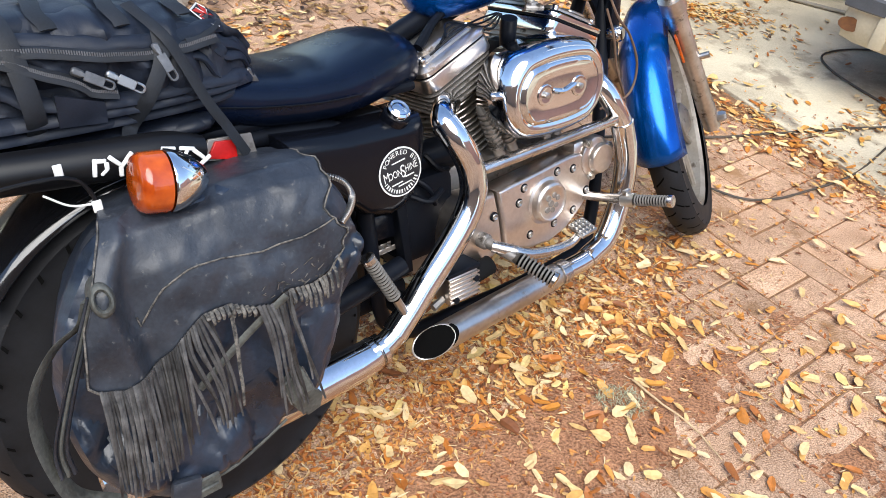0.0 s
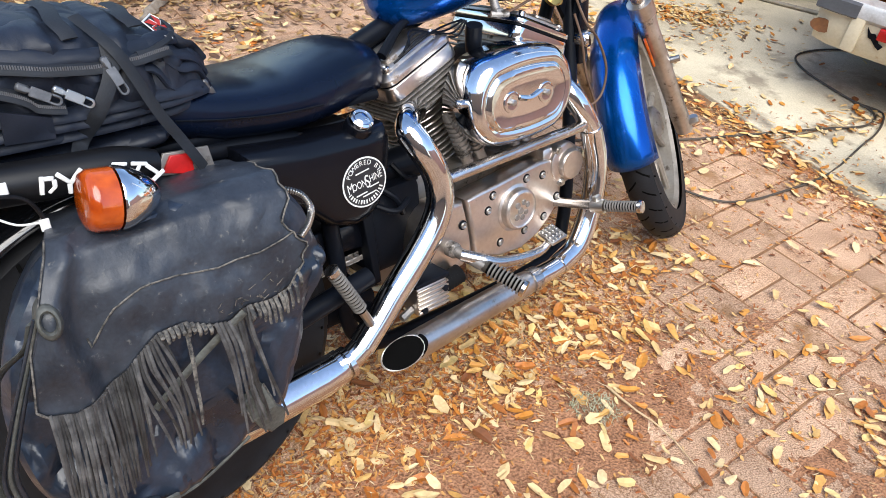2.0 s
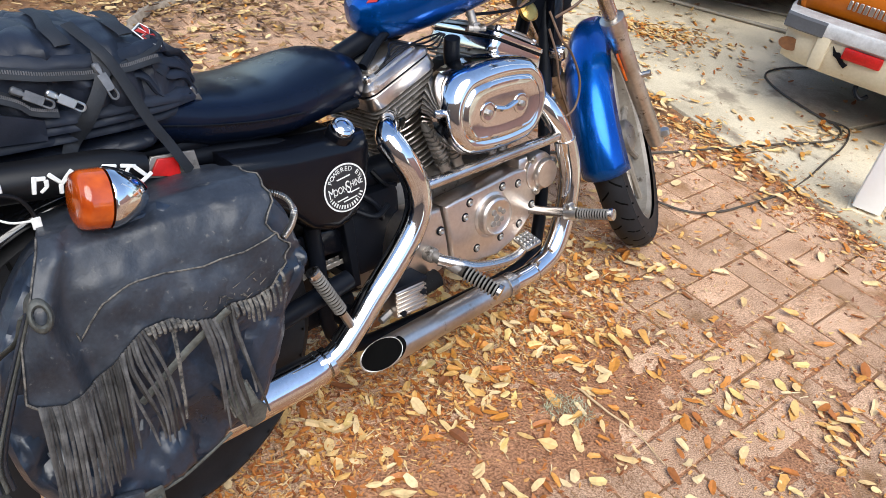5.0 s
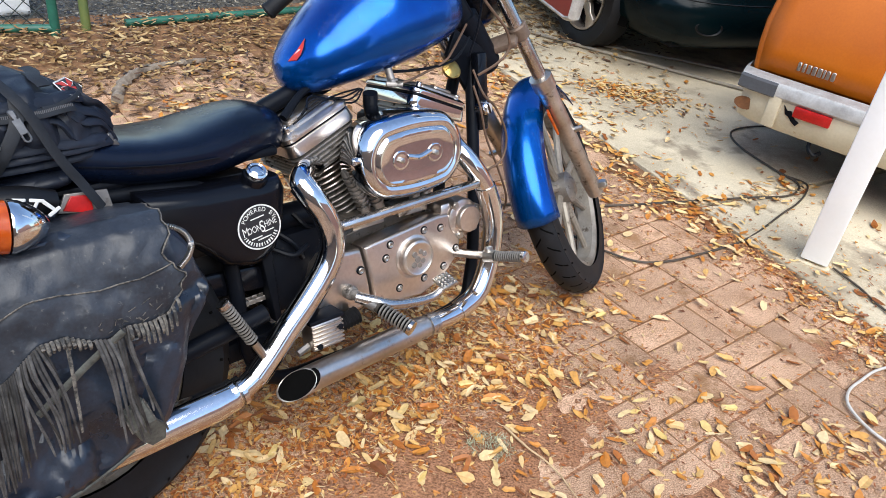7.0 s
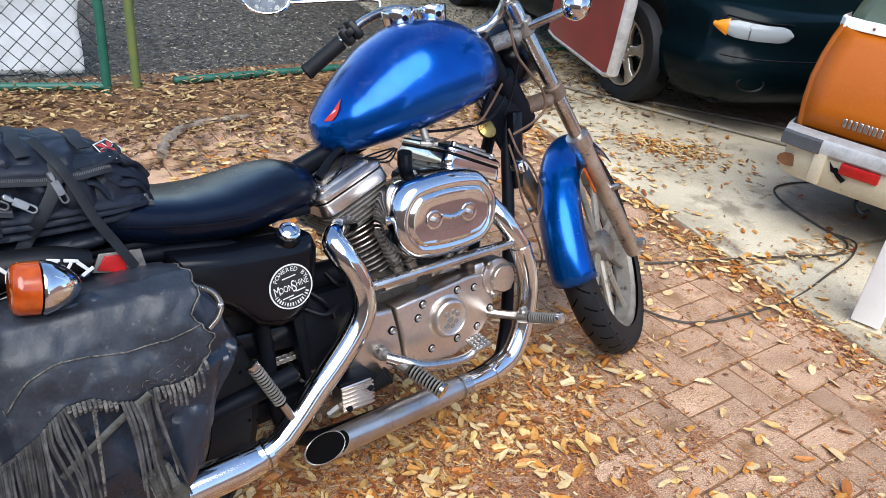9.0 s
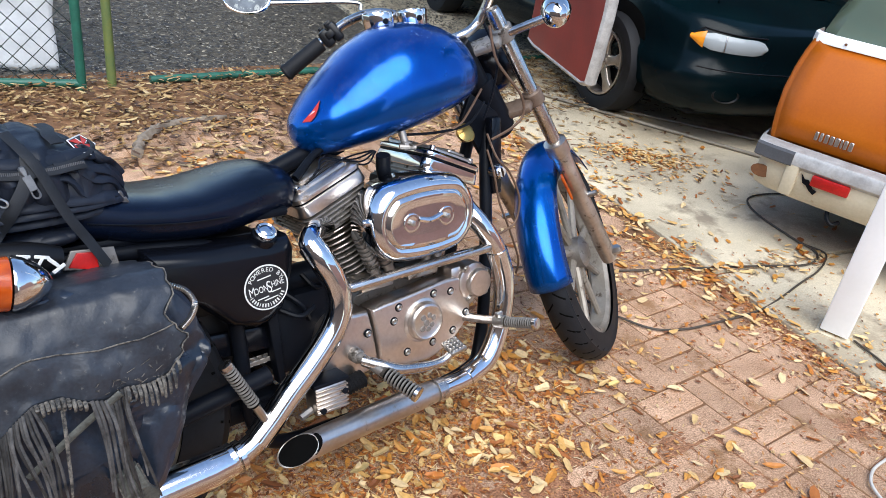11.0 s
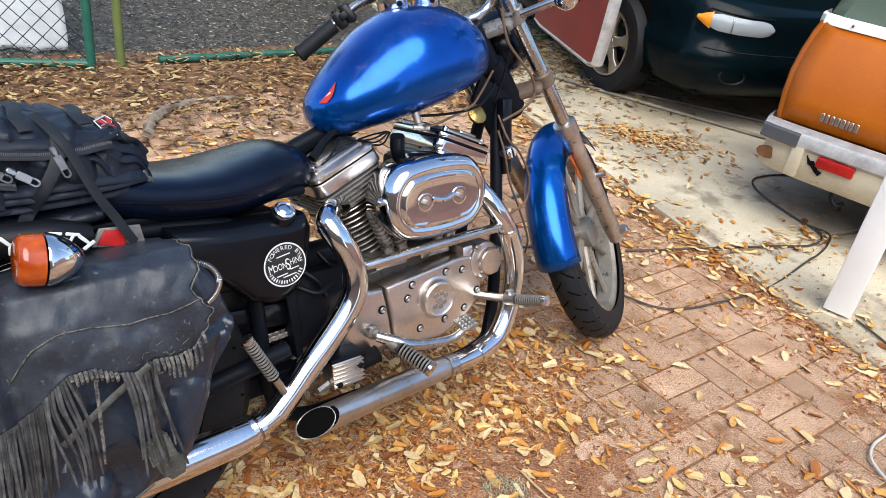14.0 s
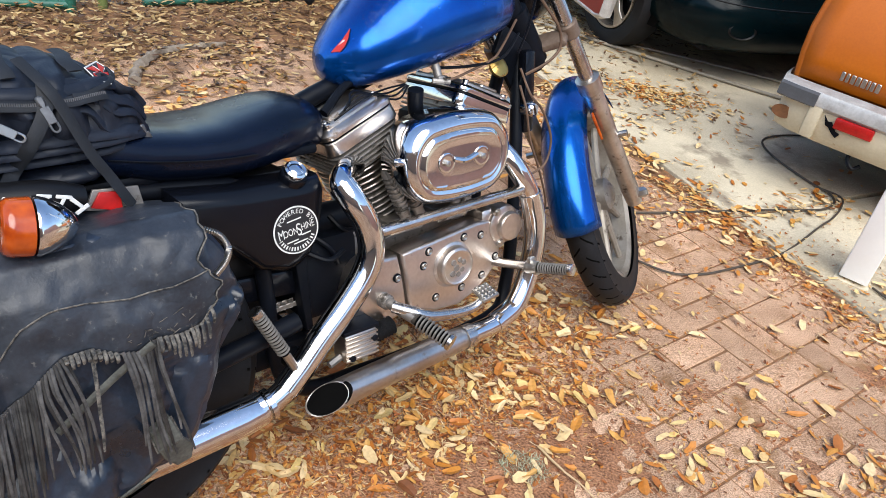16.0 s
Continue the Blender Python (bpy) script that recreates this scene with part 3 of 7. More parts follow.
def wheel(parent_name, m, rad, width, rim_r, label):
    w = part(parent_name, lathe_x([(-0.045, 0.028), (-0.03, 0.05), (0.03, 0.05), (0.045, 0.028)], (0, 0, 0)), DULL_ALLOY, bike, label)
    w.matrix_local = m
    hw = width / 2
    prof = []
    for k in range(15):
        a = math.pi * (k / 14)
        prof.append((-hw * math.cos(a) * (1.0 if 0.15 < k / 14 < 0.85 else 0.8), rim_r + (rad - rim_r) * math.sin(a) ** 0.7))
    t = part("tyre", lathe_x(prof, (0, 0, 0), 72, False), RUBBER, w, "black tyre with worn tread grooves")
    for k in range(34):
        for s in (-1, 1):
            gro = bmesh.new()
            a0 = 2 * math.pi * (k + (0.5 if s > 0 else 0)) / 34
            for j in range(3):
                f = 0.08 + 0.26 * j
                g = 0.08 + 0.26 * (j + 1)
                def pt(fr, da):
                    an = math.acos(max(-1, min(1, fr)))
                    rr = rim_r + (rad - rim_r) * math.sin(an) ** 0.7 + 0.0006
                    return Vector((rr * math.cos(a0 + da), -s * hw * fr, rr * math.sin(a0 + da)))
                vs = [gro.verts.new(pt(*q)) for q in ((f, 0.16 * f), (g, 0.16 * g), (g, 0.16 * g + 0.020), (f, 0.16 * f + 0.020))]
                gro.faces.new(vs)
            bmesh.ops.remove_doubles(gro, verts=gro.verts[:], dist=0.0005)
            # flat near-black strip paints the groove's shade
            part("tread_groove", gro, GAP_BLACK, t)
    part("rim", lathe_x([(-hw * 0.62, rim_r + 0.004), (-hw * 0.66, rim_r - 0.012), (-hw * 0.45, rim_r - 0.022), (hw * 0.45, rim_r - 0.022), (hw * 0.66, rim_r - 0.012), (hw * 0.62, rim_r + 0.004)], (0, 0, 0), 56, False), CAST, w, "dull cast alloy rim")
    for k in range(9):
        a = 2 * math.pi * k / 9 + 0.2
        sp = tube([(0.04 * math.cos(a), 0, 0.04 * math.sin(a)), ((rim_r - 0.018) * math.cos(a + 0.12), 0, (rim_r - 0.018) * math.sin(a + 0.12))], [0.013, 0.010], 8)
        part("spoke", sp, CAST, w)
    return w


rear_wheel = wheel("rear_wheel", Matrix.Translation((-0.09, -0.085, 0.312)), 0.34, 0.15, 0.222, "rear wheel with a fat black tyre")

# steering frame: forward, left, up along the fork
RAKE, STEER = radians(33), radians(35)
A0 = Vector((1.424, 0, 0.275))
AX = Vector((-math.sin(RAKE), 0, math.cos(RAKE)))
PF = Vector((math.cos(RAKE), 0, math.sin(RAKE)))
LF = Vector((0, 1, 0))
FWD = PF * math.cos(STEER) + LF * math.sin(STEER)
LFT = LF * math.cos(STEER) - PF * math.sin(STEER)


def F(u, v, w):
    """A place on the turned front end: ahead of the steering axis, to the right, up the fork."""
    return A0 + FWD * u - LFT * v + AX * w


def fmat(u, v, w):
    p = F(u, v, w)
    return Matrix(((FWD.x, LFT.x, AX.x, p.x), (FWD.y, LFT.y, AX.y, p.y), (FWD.z, LFT.z, AX.z, p.z), (0, 0, 0, 1)))


front_wheel = wheel("front_wheel", fmat(0.068, 0, 0.016), 0.342, 0.102, 0.262, "front wheel with a narrow tyre, turned to the left")
part("brake_disc", lathe_x([(-0.052, 0.07), (-0.052, 0.14), (-0.057, 0.14), (-0.057, 0.07), (-0.052, 0.07)], (0, 0, 0), 40, False), ALLOY, front_wheel)
# blue front fender, a curved shell round the tyre
fen = []
for k in range(31):
    a = radians(48 + (186 - 48) * k / 30)
    row = []
    edge = 1.0
    for j in range(13):
        q = -1 + 2 * j / 12
        rr = 0.366 - 0.052 * abs(q) ** 2.6
        row.append(Vector((rr * math.cos(a), -0.066 * q, rr * math.sin(a))))
    fen.append(row)
fender_bm = rings(fen, cap=False, closed=False)
ff = part("front_fender", fender_bm, BLUE, bike, "faded metallic blue front fender")
ff.matrix_local = fmat(0.064, 0, 0.022) @ Euler((0, radians(33), 0)).to_matrix().to_4x4()
sol = ff.modifiers.new("thickness", "SOLIDIFY")
sol.thickness = 0.003
for s, lab in ((1, "right fork leg with a dull alloy slider"), (-1, "left fork leg")):
    leg = part("fork_leg", revolve([(-0.035, 0.018), (-0.03, 0.024), (0.03, 0.026), (0.10, 0.0245), (0.36, 0.0265), (0.40, 0.028), (0.405, 0.033), (0.445, 0.033), (0.45, 0.022)], 20, fmat(0.06, 0.10 * s, 0)), ALLOY, bike, lab)
    part("fork_tube", revolve([(0.44, 0.0195), (0.86, 0.0195), (0.87, 0.016)], 18, fmat(0.06, 0.10 * s, 0)), WORN_CHROME, leg)
    part("axle_nut", revolve([(0, 0.016), (0.02, 0.016), (0.028, 0.011)], 6, fmat(0.06, 0.10 * s, 0.0) @ Euler((radians(90 if s > 0 else -90), 0, 0)).to_matrix().to_4x4() @ Matrix.Translation((0, 0, 0.018))), NICKEL, leg)
    part("fender_bolt", revolve([(0, 0.009), (0.03, 0.009)], 10, fmat(0.06, 0.10 * s, 0.235) @ Euler((radians(90 if s > 0 else -90), 0, 0)).to_matrix().to_4x4() @ Matrix.Translation((0, 0, 0.02))), NICKEL, leg)
    if s < 0:
        continue
    part("reflector", box((0, 0, 0), (0.022, 0.008, 0.085), 0.003, m=None), AMBER, leg, "amber side reflector").matrix_local = fmat(0.022, 0.088 * s, 0.31) @ Euler((0, 0, radians(10))).to_matrix().to_4x4()
for w_, nm in ((0.60, "lower"), (0.80, "upper")):
    tri = merge(box((0.03, 0, 0), (0.066, 0.20, 0.022), 0.009), revolve([(-0.020, 0.024), (-0.017, 0.027), (0.017, 0.027), (0.020, 0.024)], 18, Matrix.Translation((0.06, 0.10, 0))), revolve([(-0.020, 0.024), (-0.017, 0.027), (0.017, 0.027), (0.020, 0.024)], 18, Matrix.Translation((0.06, -0.10, 0))))
    t = part("triple_clamp", tri, DULL_ALLOY if w_ > 0.7 else RUSTY_ALLOY, bike, "dull alloy upper clamp" if w_ > 0.7 else "rust-stained lower clamp")
    t.matrix_local = fmat(0, 0, w_)
part("steering_stem", revolve([(0.56, 0.03), (0.84, 0.03)], 18, fmat(0, 0, 0)), BLACK_METAL, bike)
# handlebar with grips, switch boxes, mirror, gauges, signals


def unF(p):
    """The front end's own numbers for a place on the motorcycle."""
    q = p - A0
    return q.dot(FWD), -q.dot(LFT), q.dot(AX)


half = [unF(R(*q)) for q in ((0.690, -0.375, 0.922), (0.760, -0.335, 0.984), (0.825, -0.29, 1.040), (0.88, -0.23, 1.062), (0.93, -0.16, 1.045), (0.985, -0.08, 1.00))]
bar_pts = [F(*q) for q in half] + [F(0.02, 0.0, 0.85)] + [F(u, -v, w) for u, v, w in half[::-1]]
hbar = part("handlebar", tube(bar_pts, 0.0125, 12, per=6), WORN_CHROME, bike, "chrome handlebar turned to the left")
for s in (-1, 1):
    g1, g0 = (F(half[0][0], half[0][1] * -s, half[0][2]), F(half[2][0], half[2][1] * -s, half[2][2]))
    d = (g1 - g0).normalized()
    g0 = g1 - d * 0.112
    part("grip", revolve([(0, 0.019), (0.004, 0.021), (0.11, 0.021), (0.122, 0.0235), (0.128, 0.020)], 16, along(g0, g1)), RUBBER, hbar, "black rubber grip")
    sw = along(g0 - d * 0.060, g1)
    b = merge(box((0, 0, 0.040), (0.056, 0.050, 0.030), 0.010), box((0, 0, 0.012), (0.060, 0.054, 0.026), 0.009))
    b2 = box((0.010, 0.027, 0.016), (0.018, 0.014, 0.020), 0.003)
    b3 = box((-0.014, 0.028, 0.040), (0.016, 0.012, 0.014), 0.003)
    b4 = merge(box((0.029, 0.004, 0.026), (0.014, 0.020, 0.022), 0.003), box((-0.026, 0.012, 0.014), (0.016, 0.016, 0.012), 0.003))
    part("switch_box", moved(merge(b, b2, b3, b4), sw), BLACK_PLASTIC, hbar, "black switch box")
mir_c = R(0.575, -0.35, 1.105)
mir = part("mirror", tube([R(0.845, -0.25, 1.07), R(0.84, -0.255, 1.088), R(0.76, -0.28, 1.092), R(0.60, -0.33, 1.092), mir_c + Vector((0.03, 0, -0.005))], 0.0055, 8, per=5), WORN_CHROME, bike, "chrome mirror on a thin stem")
mm = Matrix.Translation(mir_c) @ Euler((radians(70), radians(8), radians(-38))).to_matrix().to_4x4()
part("mirror_head", moved(rings([[Vector((0.062 * s_ * math.cos(a), 0.042 * s_ * math.sin(a), z_)) for a in (2 * math.pi * k / 24 for k in range(24))] for z_, s_ in ((-0.022, 0.3), (-0.016, 0.75), (-0.004, 0.98), (0.0, 1.0), (0.003, 0.94))]), mm), CHROME, mir)
part("mirror_glass", moved(rings([[Vector((0.056 * math.cos(a), 0.037 * math.sin(a), z_)) for a in (2 * math.pi * k / 24 for k in range(24))] for z_ in (0.0035, 0.0045)]), mm), TREE_MIRROR, mir)
for g in (R(0.770, -0.055, 1.040), R(0.868, -0.055, 1.046)):
    gm = along(g, g + Vector((-0.12, 0, 1.0)))
    gb = part("gauge", revolve([(-0.035, 0.024), (-0.03, 0.034), (0.0, 0.037), (0.016, 0.039), (0.020, 0.037), (0.020, 0.031), (0.016, 0.030)], 28, gm), CHROME, bike, "chrome gauge pod")
    part("dial", revolve([(0.0155, 0.030), (0.0165, 0.030)], 24, gm), BLACK_INK, gb)
    part("screw", revolve([(0, 0.007), (0.004, 0.007)], 8, along(g + Vector((-0.005, -0.036, 0.0)), g + Vector((-0.008, -0.06, 0.0)))), BLACK_METAL, gb)
fs = F(0.06, 0.24, 0.80)
sig = part("front_turn_signal", revolve([(-0.035, 0.004), (-0.032, 0.018), (-0.018, 0.030), (0.0, 0.036), (0.02, 0.038), (0.024, 0.037)], 24, along(fs, fs + FWD)), CHROME, bike, "chrome front turn signal")
part("lens", revolve([(0.024, 0.036), (0.04, 0.033), (0.048, 0.02), (0.05, 0.002)], 20, along(fs, fs + FWD)), AMBER, sig)
part("stalk", tube([F(0.05, 0.11, 0.80), F(0.055, 0.215, 0.80)], 0.011, 10), WORN_CHROME, sig)
# head lamp nacelle hidden behind the bars, cables
part("headlamp", revolve([(-0.07, 0.03), (-0.05, 0.06), (0.0, 0.085), (0.03, 0.09), (0.035, 0.085)], 28, along(F(0.13, 0, 0.70), F(0.3, 0, 0.68))), BLACK_PAINT, bike)
for pts, r, m_ in (
        ([R(0.957, 0.13, 1.024), R(0.976, 0.13, 0.95), R(1.01, 0.135, 0.904), R(1.056, 0.135, 0.855), R(1.069, 0.13, 0.808), R(1.039, 0.12, 0.776), R(0.998, 0.09, 0.748)], 0.0036, BROWN_CABLE),
        ([R(1.0, 0.07, 0.76), R(1.007, 0.10, 0.701), R(1.051, 0.10, 0.656), R(1.085, 0.10, 0.584), R(1.07, 0.10, 0.522), R(1.016, 0.10, 0.501), R(0.98, 0.08, 0.49)], 0.0030, BROWN_CABLE),
        ([R(1.0, 0.07, 0.72), R(1.005, 0.09, 0.661), R(1.022, 0.09, 0.584), R(1.056, 0.09, 0.507), R(1.12, 0.06, 0.40), R(1.15, 0.02, 0.34)], 0.0030, BROWN_CABLE),
        ([R(0.714, 0.09, 0.791), R(0.794, 0.10, 0.787), R(0.87, 0.10, 0.789), R(0.932, 0.09, 0.801), R(1.0, 0.06, 0.84)], 0.0034, BLACK_METAL),
        ([R(0.72, 0.08, 0.757), R(0.76, 0.10, 0.764), R(0.802, 0.10, 0.773), R(0.879, 0.10, 0.795), R(0.918, 0.09, 0.818), R(1.0, 0.05, 0.87)], 0.0030, BROWN_CABLE),
        ([R(0.957, 0.11, 1.03), R(0.99, 0.12, 0.95), R(0.985, 0.11, 0.87), R(0.97, 0.09, 0.80)], 0.0032, BLACK_METAL)):
    part("cable", tube(pts, r, 7, per=7), m_, bike)

# frame
for pts, r in (([R(1.06, 0, 0.86), R(1.02, 0.04, 0.70), R(0.99, 0.07, 0.45), R(0.95, 0.09, 0.22), R(0.86, 0.11, 0.15), R(0.5, 0.12, 0.15), R(0.3, 0.12, 0.19), R(0.27, 0.12, 0.45), R(0.25, 0.11, 0.62), R(-0.1, 0.11, 0.66)], 0.0165),
               ([R(1.06, 0, 0.86), R(1.02, -0.04, 0.70), R(0.99, -0.07, 0.45), R(0.95, -0.09, 0.22), R(0.86, -0.11, 0.15), R(0.5, -0.12, 0.15), R(0.3, -0.12, 0.19), R(0.27, -0.12, 0.45), R(0.25, -0.11, 0.62), R(-0.1, -0.11, 0.66)], 0.0165),
               ([R(1.07, 0, 0.88), R(0.8, 0, 0.84), R(0.45, 0, 0.74), R(0.25, 0, 0.64)], 0.02)):
    part("frame_tube", tube(pts, r, 12, per=7), BLACK_METAL, bike, "black frame tube")
part("steering_head", tube([R(1.115, 0, 0.76), R(1.035, 0, 0.885)], 0.036, 18), BLACK_METAL, bike)
part("gusset", plate([R(1.08, 0.02, 0.80), R(1.02, 0.02, 0.69), R(0.94, 0.03, 0.80), R(0.98, 0.02, 0.86)], LAT, 0.012, 0.003), BLACK_METAL, bike)
part("cover_strip", box(R(1.03, 0.06, 0.70), (0.035, 0.03, 0.20), 0.008), BLACK_PAINT, bike)
part("frame_cap", revolve([(0, 0.019), (0.028, 0.019), (0.034, 0.014)], 14, along(R(1.025, 0.06, 0.66), R(1.035, 0.10, 0.66))), CHROME, bike, "small chrome cap")
for s in (-1, 1):
    part("swing_arm", tube([R(0.30, 0.085 + 0.10 * s, 0.36), R(0.1, 0.085 + 0.11 * s, 0.335), R(-0.09, 0.085 + 0.115 * s, 0.312)], 0.02, 12, per=4), BLACK_METAL, bike)
    sh = along(R(-0.08, 0.085 + 0.125 * s, 0.34), R(-0.03, 0.07 + 0.12 * s, 0.64))
    shock = part("shock_absorber", revolve([(0, 0.022), (0.12, 0.022), (0.12, 0.014), (0.30, 0.014)], 16, sh), BLACK_METAL, bike)
    hel = [sh @ Vector((0.028 * math.cos(a), 0.028 * math.sin(a), 0.03 + 0.24 * a / (18 * math.pi))) for a in (18 * math.pi * k / 140 for k in range(141))]
    part("spring", tube(hel, 0.005, 6), CHROME, shock)
rf = []
for k in range(25):
    a = radians(38 + (142 - 38) * k / 24)
    rf.append([Vector((-0.09 + (0.368 - 0.03 * abs(q) ** 3) * math.cos(a), 0.088 * q - 0.082, 0.312 + (0.368 - 0.03 * abs(q) ** 3) * math.sin(a))) for q in (-1 + 2 * j / 10 for j in range(11))])
rfen = part("rear_fender", rings(rf, False, False), GLOSS_BLACK, bike, "black rear fender")
rfen.modifiers.new("thickness", "SOLIDIFY").thickness = 0.003
part("fender_strut", tube([R(-0.10, 0.10, 0.665), R(-0.22, 0.10, 0.645), R(-0.33, 0.10, 0.585)], 0.013, 10, per=5, flat=0.4), WORN_CHROME, bike, "dull chrome fender strut")

# fuel tank
TANK = [(0.494, 0.816, 0.018, 0.014, 0.020), (0.507, 0.817, 0.054, 0.036, 0.044), (0.54, 0.826, 0.090, 0.064, 0.068), (0.59, 0.844, 0.116, 0.094, 0.084), (0.65, 0.866, 0.138, 0.122, 0.096),
        (0.72, 0.886, 0.152, 0.140, 0.104), (0.80, 0.898, 0.156, 0.140, 0.098), (0.86, 0.904, 0.150, 0.128, 0.084), (0.91, 0.906, 0.132, 0.104, 0.068), (0.945, 0.906, 0.100, 0.074, 0.050), (0.962, 0.906, 0.055, 0.034, 0.028)]
tk = []
for k in range(41):
    x = 0.494 + 0.468 * (0.5 - 0.5 * math.cos(math.pi * k / 40))
    cz, hw, up_, dn = lerp_table(TANK, x)
    tk.append(super_ring(x, 0, cz, hw, up_, 36, 2.25, dn))
tank = part("fuel_tank", rings(tk), BLUE, bike, "metallic blue teardrop tank beaded with water")


def tank_pt(x, ang, out=0.0):
    """A place on the tank's right side at an angle up from level."""
    cz, hw, up_, dn = lerp_table(TANK, x)
    c, s_ = math.cos(radians(ang)), math.sin(radians(ang))
    p = Vector((x, -hw * abs(c) ** (2 / 2.25), cz + up_ * abs(s_) ** (2 / 2.25)))
    return p + Vector((-0.3, -c, s_)).normalized() * out


bd = [tank_pt(0.492, 18, 0.004), tank_pt(0.500, 40, 0.004), tank_pt(0.522, 52, 0.004), tank_pt(0.555, 62, 0.004), tank_pt(0.535, 42, 0.004), tank_pt(0.522, 26, 0.004), tank_pt(0.508, 12, 0.004)]
bc = sum(bd, Vector()) / 7
bd = [bc + (q - bc) * 0.58 for q in bd]
bdn = Vector((-0.35, -0.7, 0.6)).normalized()
part("badge", plate(bd, bdn, 0.003), RED_INK, tank, "red and silver tank badge")
part("badge_bar", plate([bc + (q - bc) * 0.45 + bdn * 0.003 for q in bd[1:5]], bdn, 0.0015), WHITE_INK, tank)
part("petcock", merge(tube([R(0.715, 0.10, 0.80), R(0.718, 0.108, 0.772)], 0.009, 12), box(R(0.719, 0.110, 0.768), (0.022, 0.020, 0.020), 0.005), tube([R(0.70, 0.11, 0.768), R(0.735, 0.125, 0.764)], 0.006, 8)), DULL_ALLOY, tank, "small metal fuel tap")
# water beads on top of the tank
rng = random.Random(5)
beads = bmesh.new()
for k in range(420):
    x = 0.56 + 0.34 * rng.random()
    q = radians(50 + rng.gauss(0, 7) + 50 * (x - 0.72))
    cz, hw, up_, dn = lerp_table(TANK, x)
    c, s = math.cos(q), math.sin(q)
    p = Vector((x, -hw * abs(c) ** (2 / 2.25), cz + up_ * s ** (2 / 2.25)))
    nrm = Vector((0, -c / hw, s / up_)).normalized()
    rr = rng.uniform(0.0006, 0.0012)
    mt = Matrix.Translation(p) @ nrm.to_track_quat("Z", "Y").to_matrix().to_4x4()
    top = beads.verts.new(mt @ Vector((0, 0, rr * 0.5)))
    ring = [beads.verts.new(mt @ Vector((rr * math.cos(a), rr * math.sin(a), -0.0002))) for a in (2 * math.pi * j / 6 for j in range(6))]
    for j in range(6):
        beads.faces.new((ring[j], ring[(j + 1) % 6], top))
tagged(part("water_drop", beads, LENS, tank), kind="stuff")

# seat
SEAT = [(-0.32, 0.745, 0.10, 0.040, 0.030), (-0.25, 0.75, 0.13, 0.045, 0.035), (-0.05, 0.745, 0.142, 0.045, 0.050), (0.04, 0.730, 0.148, 0.040, 0.060), (0.10, 0.714, 0.150, 0.039, 0.064), (0.17, 0.704, 0.151, 0.038, 0.064), (0.24, 0.700, 0.150, 0.042, 0.064),
        (0.30, 0.703, 0.145, 0.049, 0.063), (0.355, 0.708, 0.132, 0.054, 0.060), (0.398, 0.709, 0.118, 0.055, 0.056), (0.430, 0.705, 0.102, 0.050, 0.050), (0.450, 0.699, 0.080, 0.041, 0.040), (0.461, 0.694, 0.050, 0.025, 0.024)]
st = []
for k in range(49):
    x = -0.32 + 0.781 * (1 - (1 - k / 48) ** 1.25)
    cz, hw, up_, dn = lerp_table(SEAT, x)
    st.append(super_ring(x, 0, cz, hw, up_, 34, 2.7, dn))
seat = part("seat", rings(st), VINYL, bike, "smooth black vinyl seat with a dipped middle")
part("seat_seam", tube([R(0.02, 0.148, 0.722), R(0.10, 0.152, 0.706), R(0.19, 0.154, 0.694), R(0.27, 0.152, 0.690)], 0.0016, 6, per=5), BLACK_METAL, seat)
part("seat_pan", box(R(0.10, 0, 0.672), (0.62, 0.24, 0.02), 0.008), BLACK_METAL, seat)
# dark bodywork between seat and tank
part("tank_bracket", tube([R(0.44, -0.02, 0.690), R(0.52, -0.02, 0.730), R(0.62, -0.01, 0.765)], [0.020, 0.017, 0.014], 12, per=4, flat=0.8), BLACK_METAL, bike)
for q in range(4):
    part("wire", tube([R(0.46 + 0.01 * q, 0.10 + 0.004 * q, 0.715 + 0.01 * q), R(0.52, 0.115 - 0.01 * q, 0.752 + 0.004 * q), R(0.58 + 0.01 * q, 0.10, 0.762 - 0.008 * q), R(0.64, 0.09 + 0.005 * q, 0.765)], 0.0022, 6, per=5), BLACK_METAL, bike)
part("wiring_cover", tube([R(0.455, 0.07, 0.725), R(0.53, 0.05, 0.775), R(0.62, 0.06, 0.79)], [0.010, 0.008, 0.007], 8, per=5), BLACK_METAL, bike)

# oil tank
ot_out = [R(0.10, 0, 0.655), R(0.22, 0, 0.640), R(0.33, 0, 0.634), R(0.385, 0, 0.634), R(0.395, 0, 0.605), R(0.386, 0, 0.545), R(0.36, 0, 0.482), R(0.33, 0, 0.460), R(0.298, 0, 0.454), R(0.246, 0, 0.472), R(0.19, 0, 0.527), R(0.10, 0, 0.57)]
ot = plate([p + LAT * 0.06 for p in ot_out], LAT, 0.115, 0.030)
oil = part("oil_tank", ot, BLACK_PAINT, bike, "gloss black oil tank")
capm = along(R(0.333, 0.150, 0.632), R(0.337, 0.182, 0.675))
cap = part("oil_cap", revolve([(-0.02, 0.026), (0.012, 0.026), (0.016, 0.024)], 24, capm), BLACK_PAINT, oil)
part("cap_top", revolve([(0.014, 0.020), (0.018, 0.0225), (0.027, 0.0215), (0.030, 0.018), (0.0285, 0.014), (0.031, 0.010), (0.032, 0.002)], 24, capm), CHROME, cap, "chrome cap")
# round printed sticker
SM = Matrix.Translation(R(0.319, 0.1765, 0.542)) @ Matrix(((1, 0, 0, 0), (0, 0, -1, 0), (0, 1, 0, 0), (0, 0, 0, 1)))


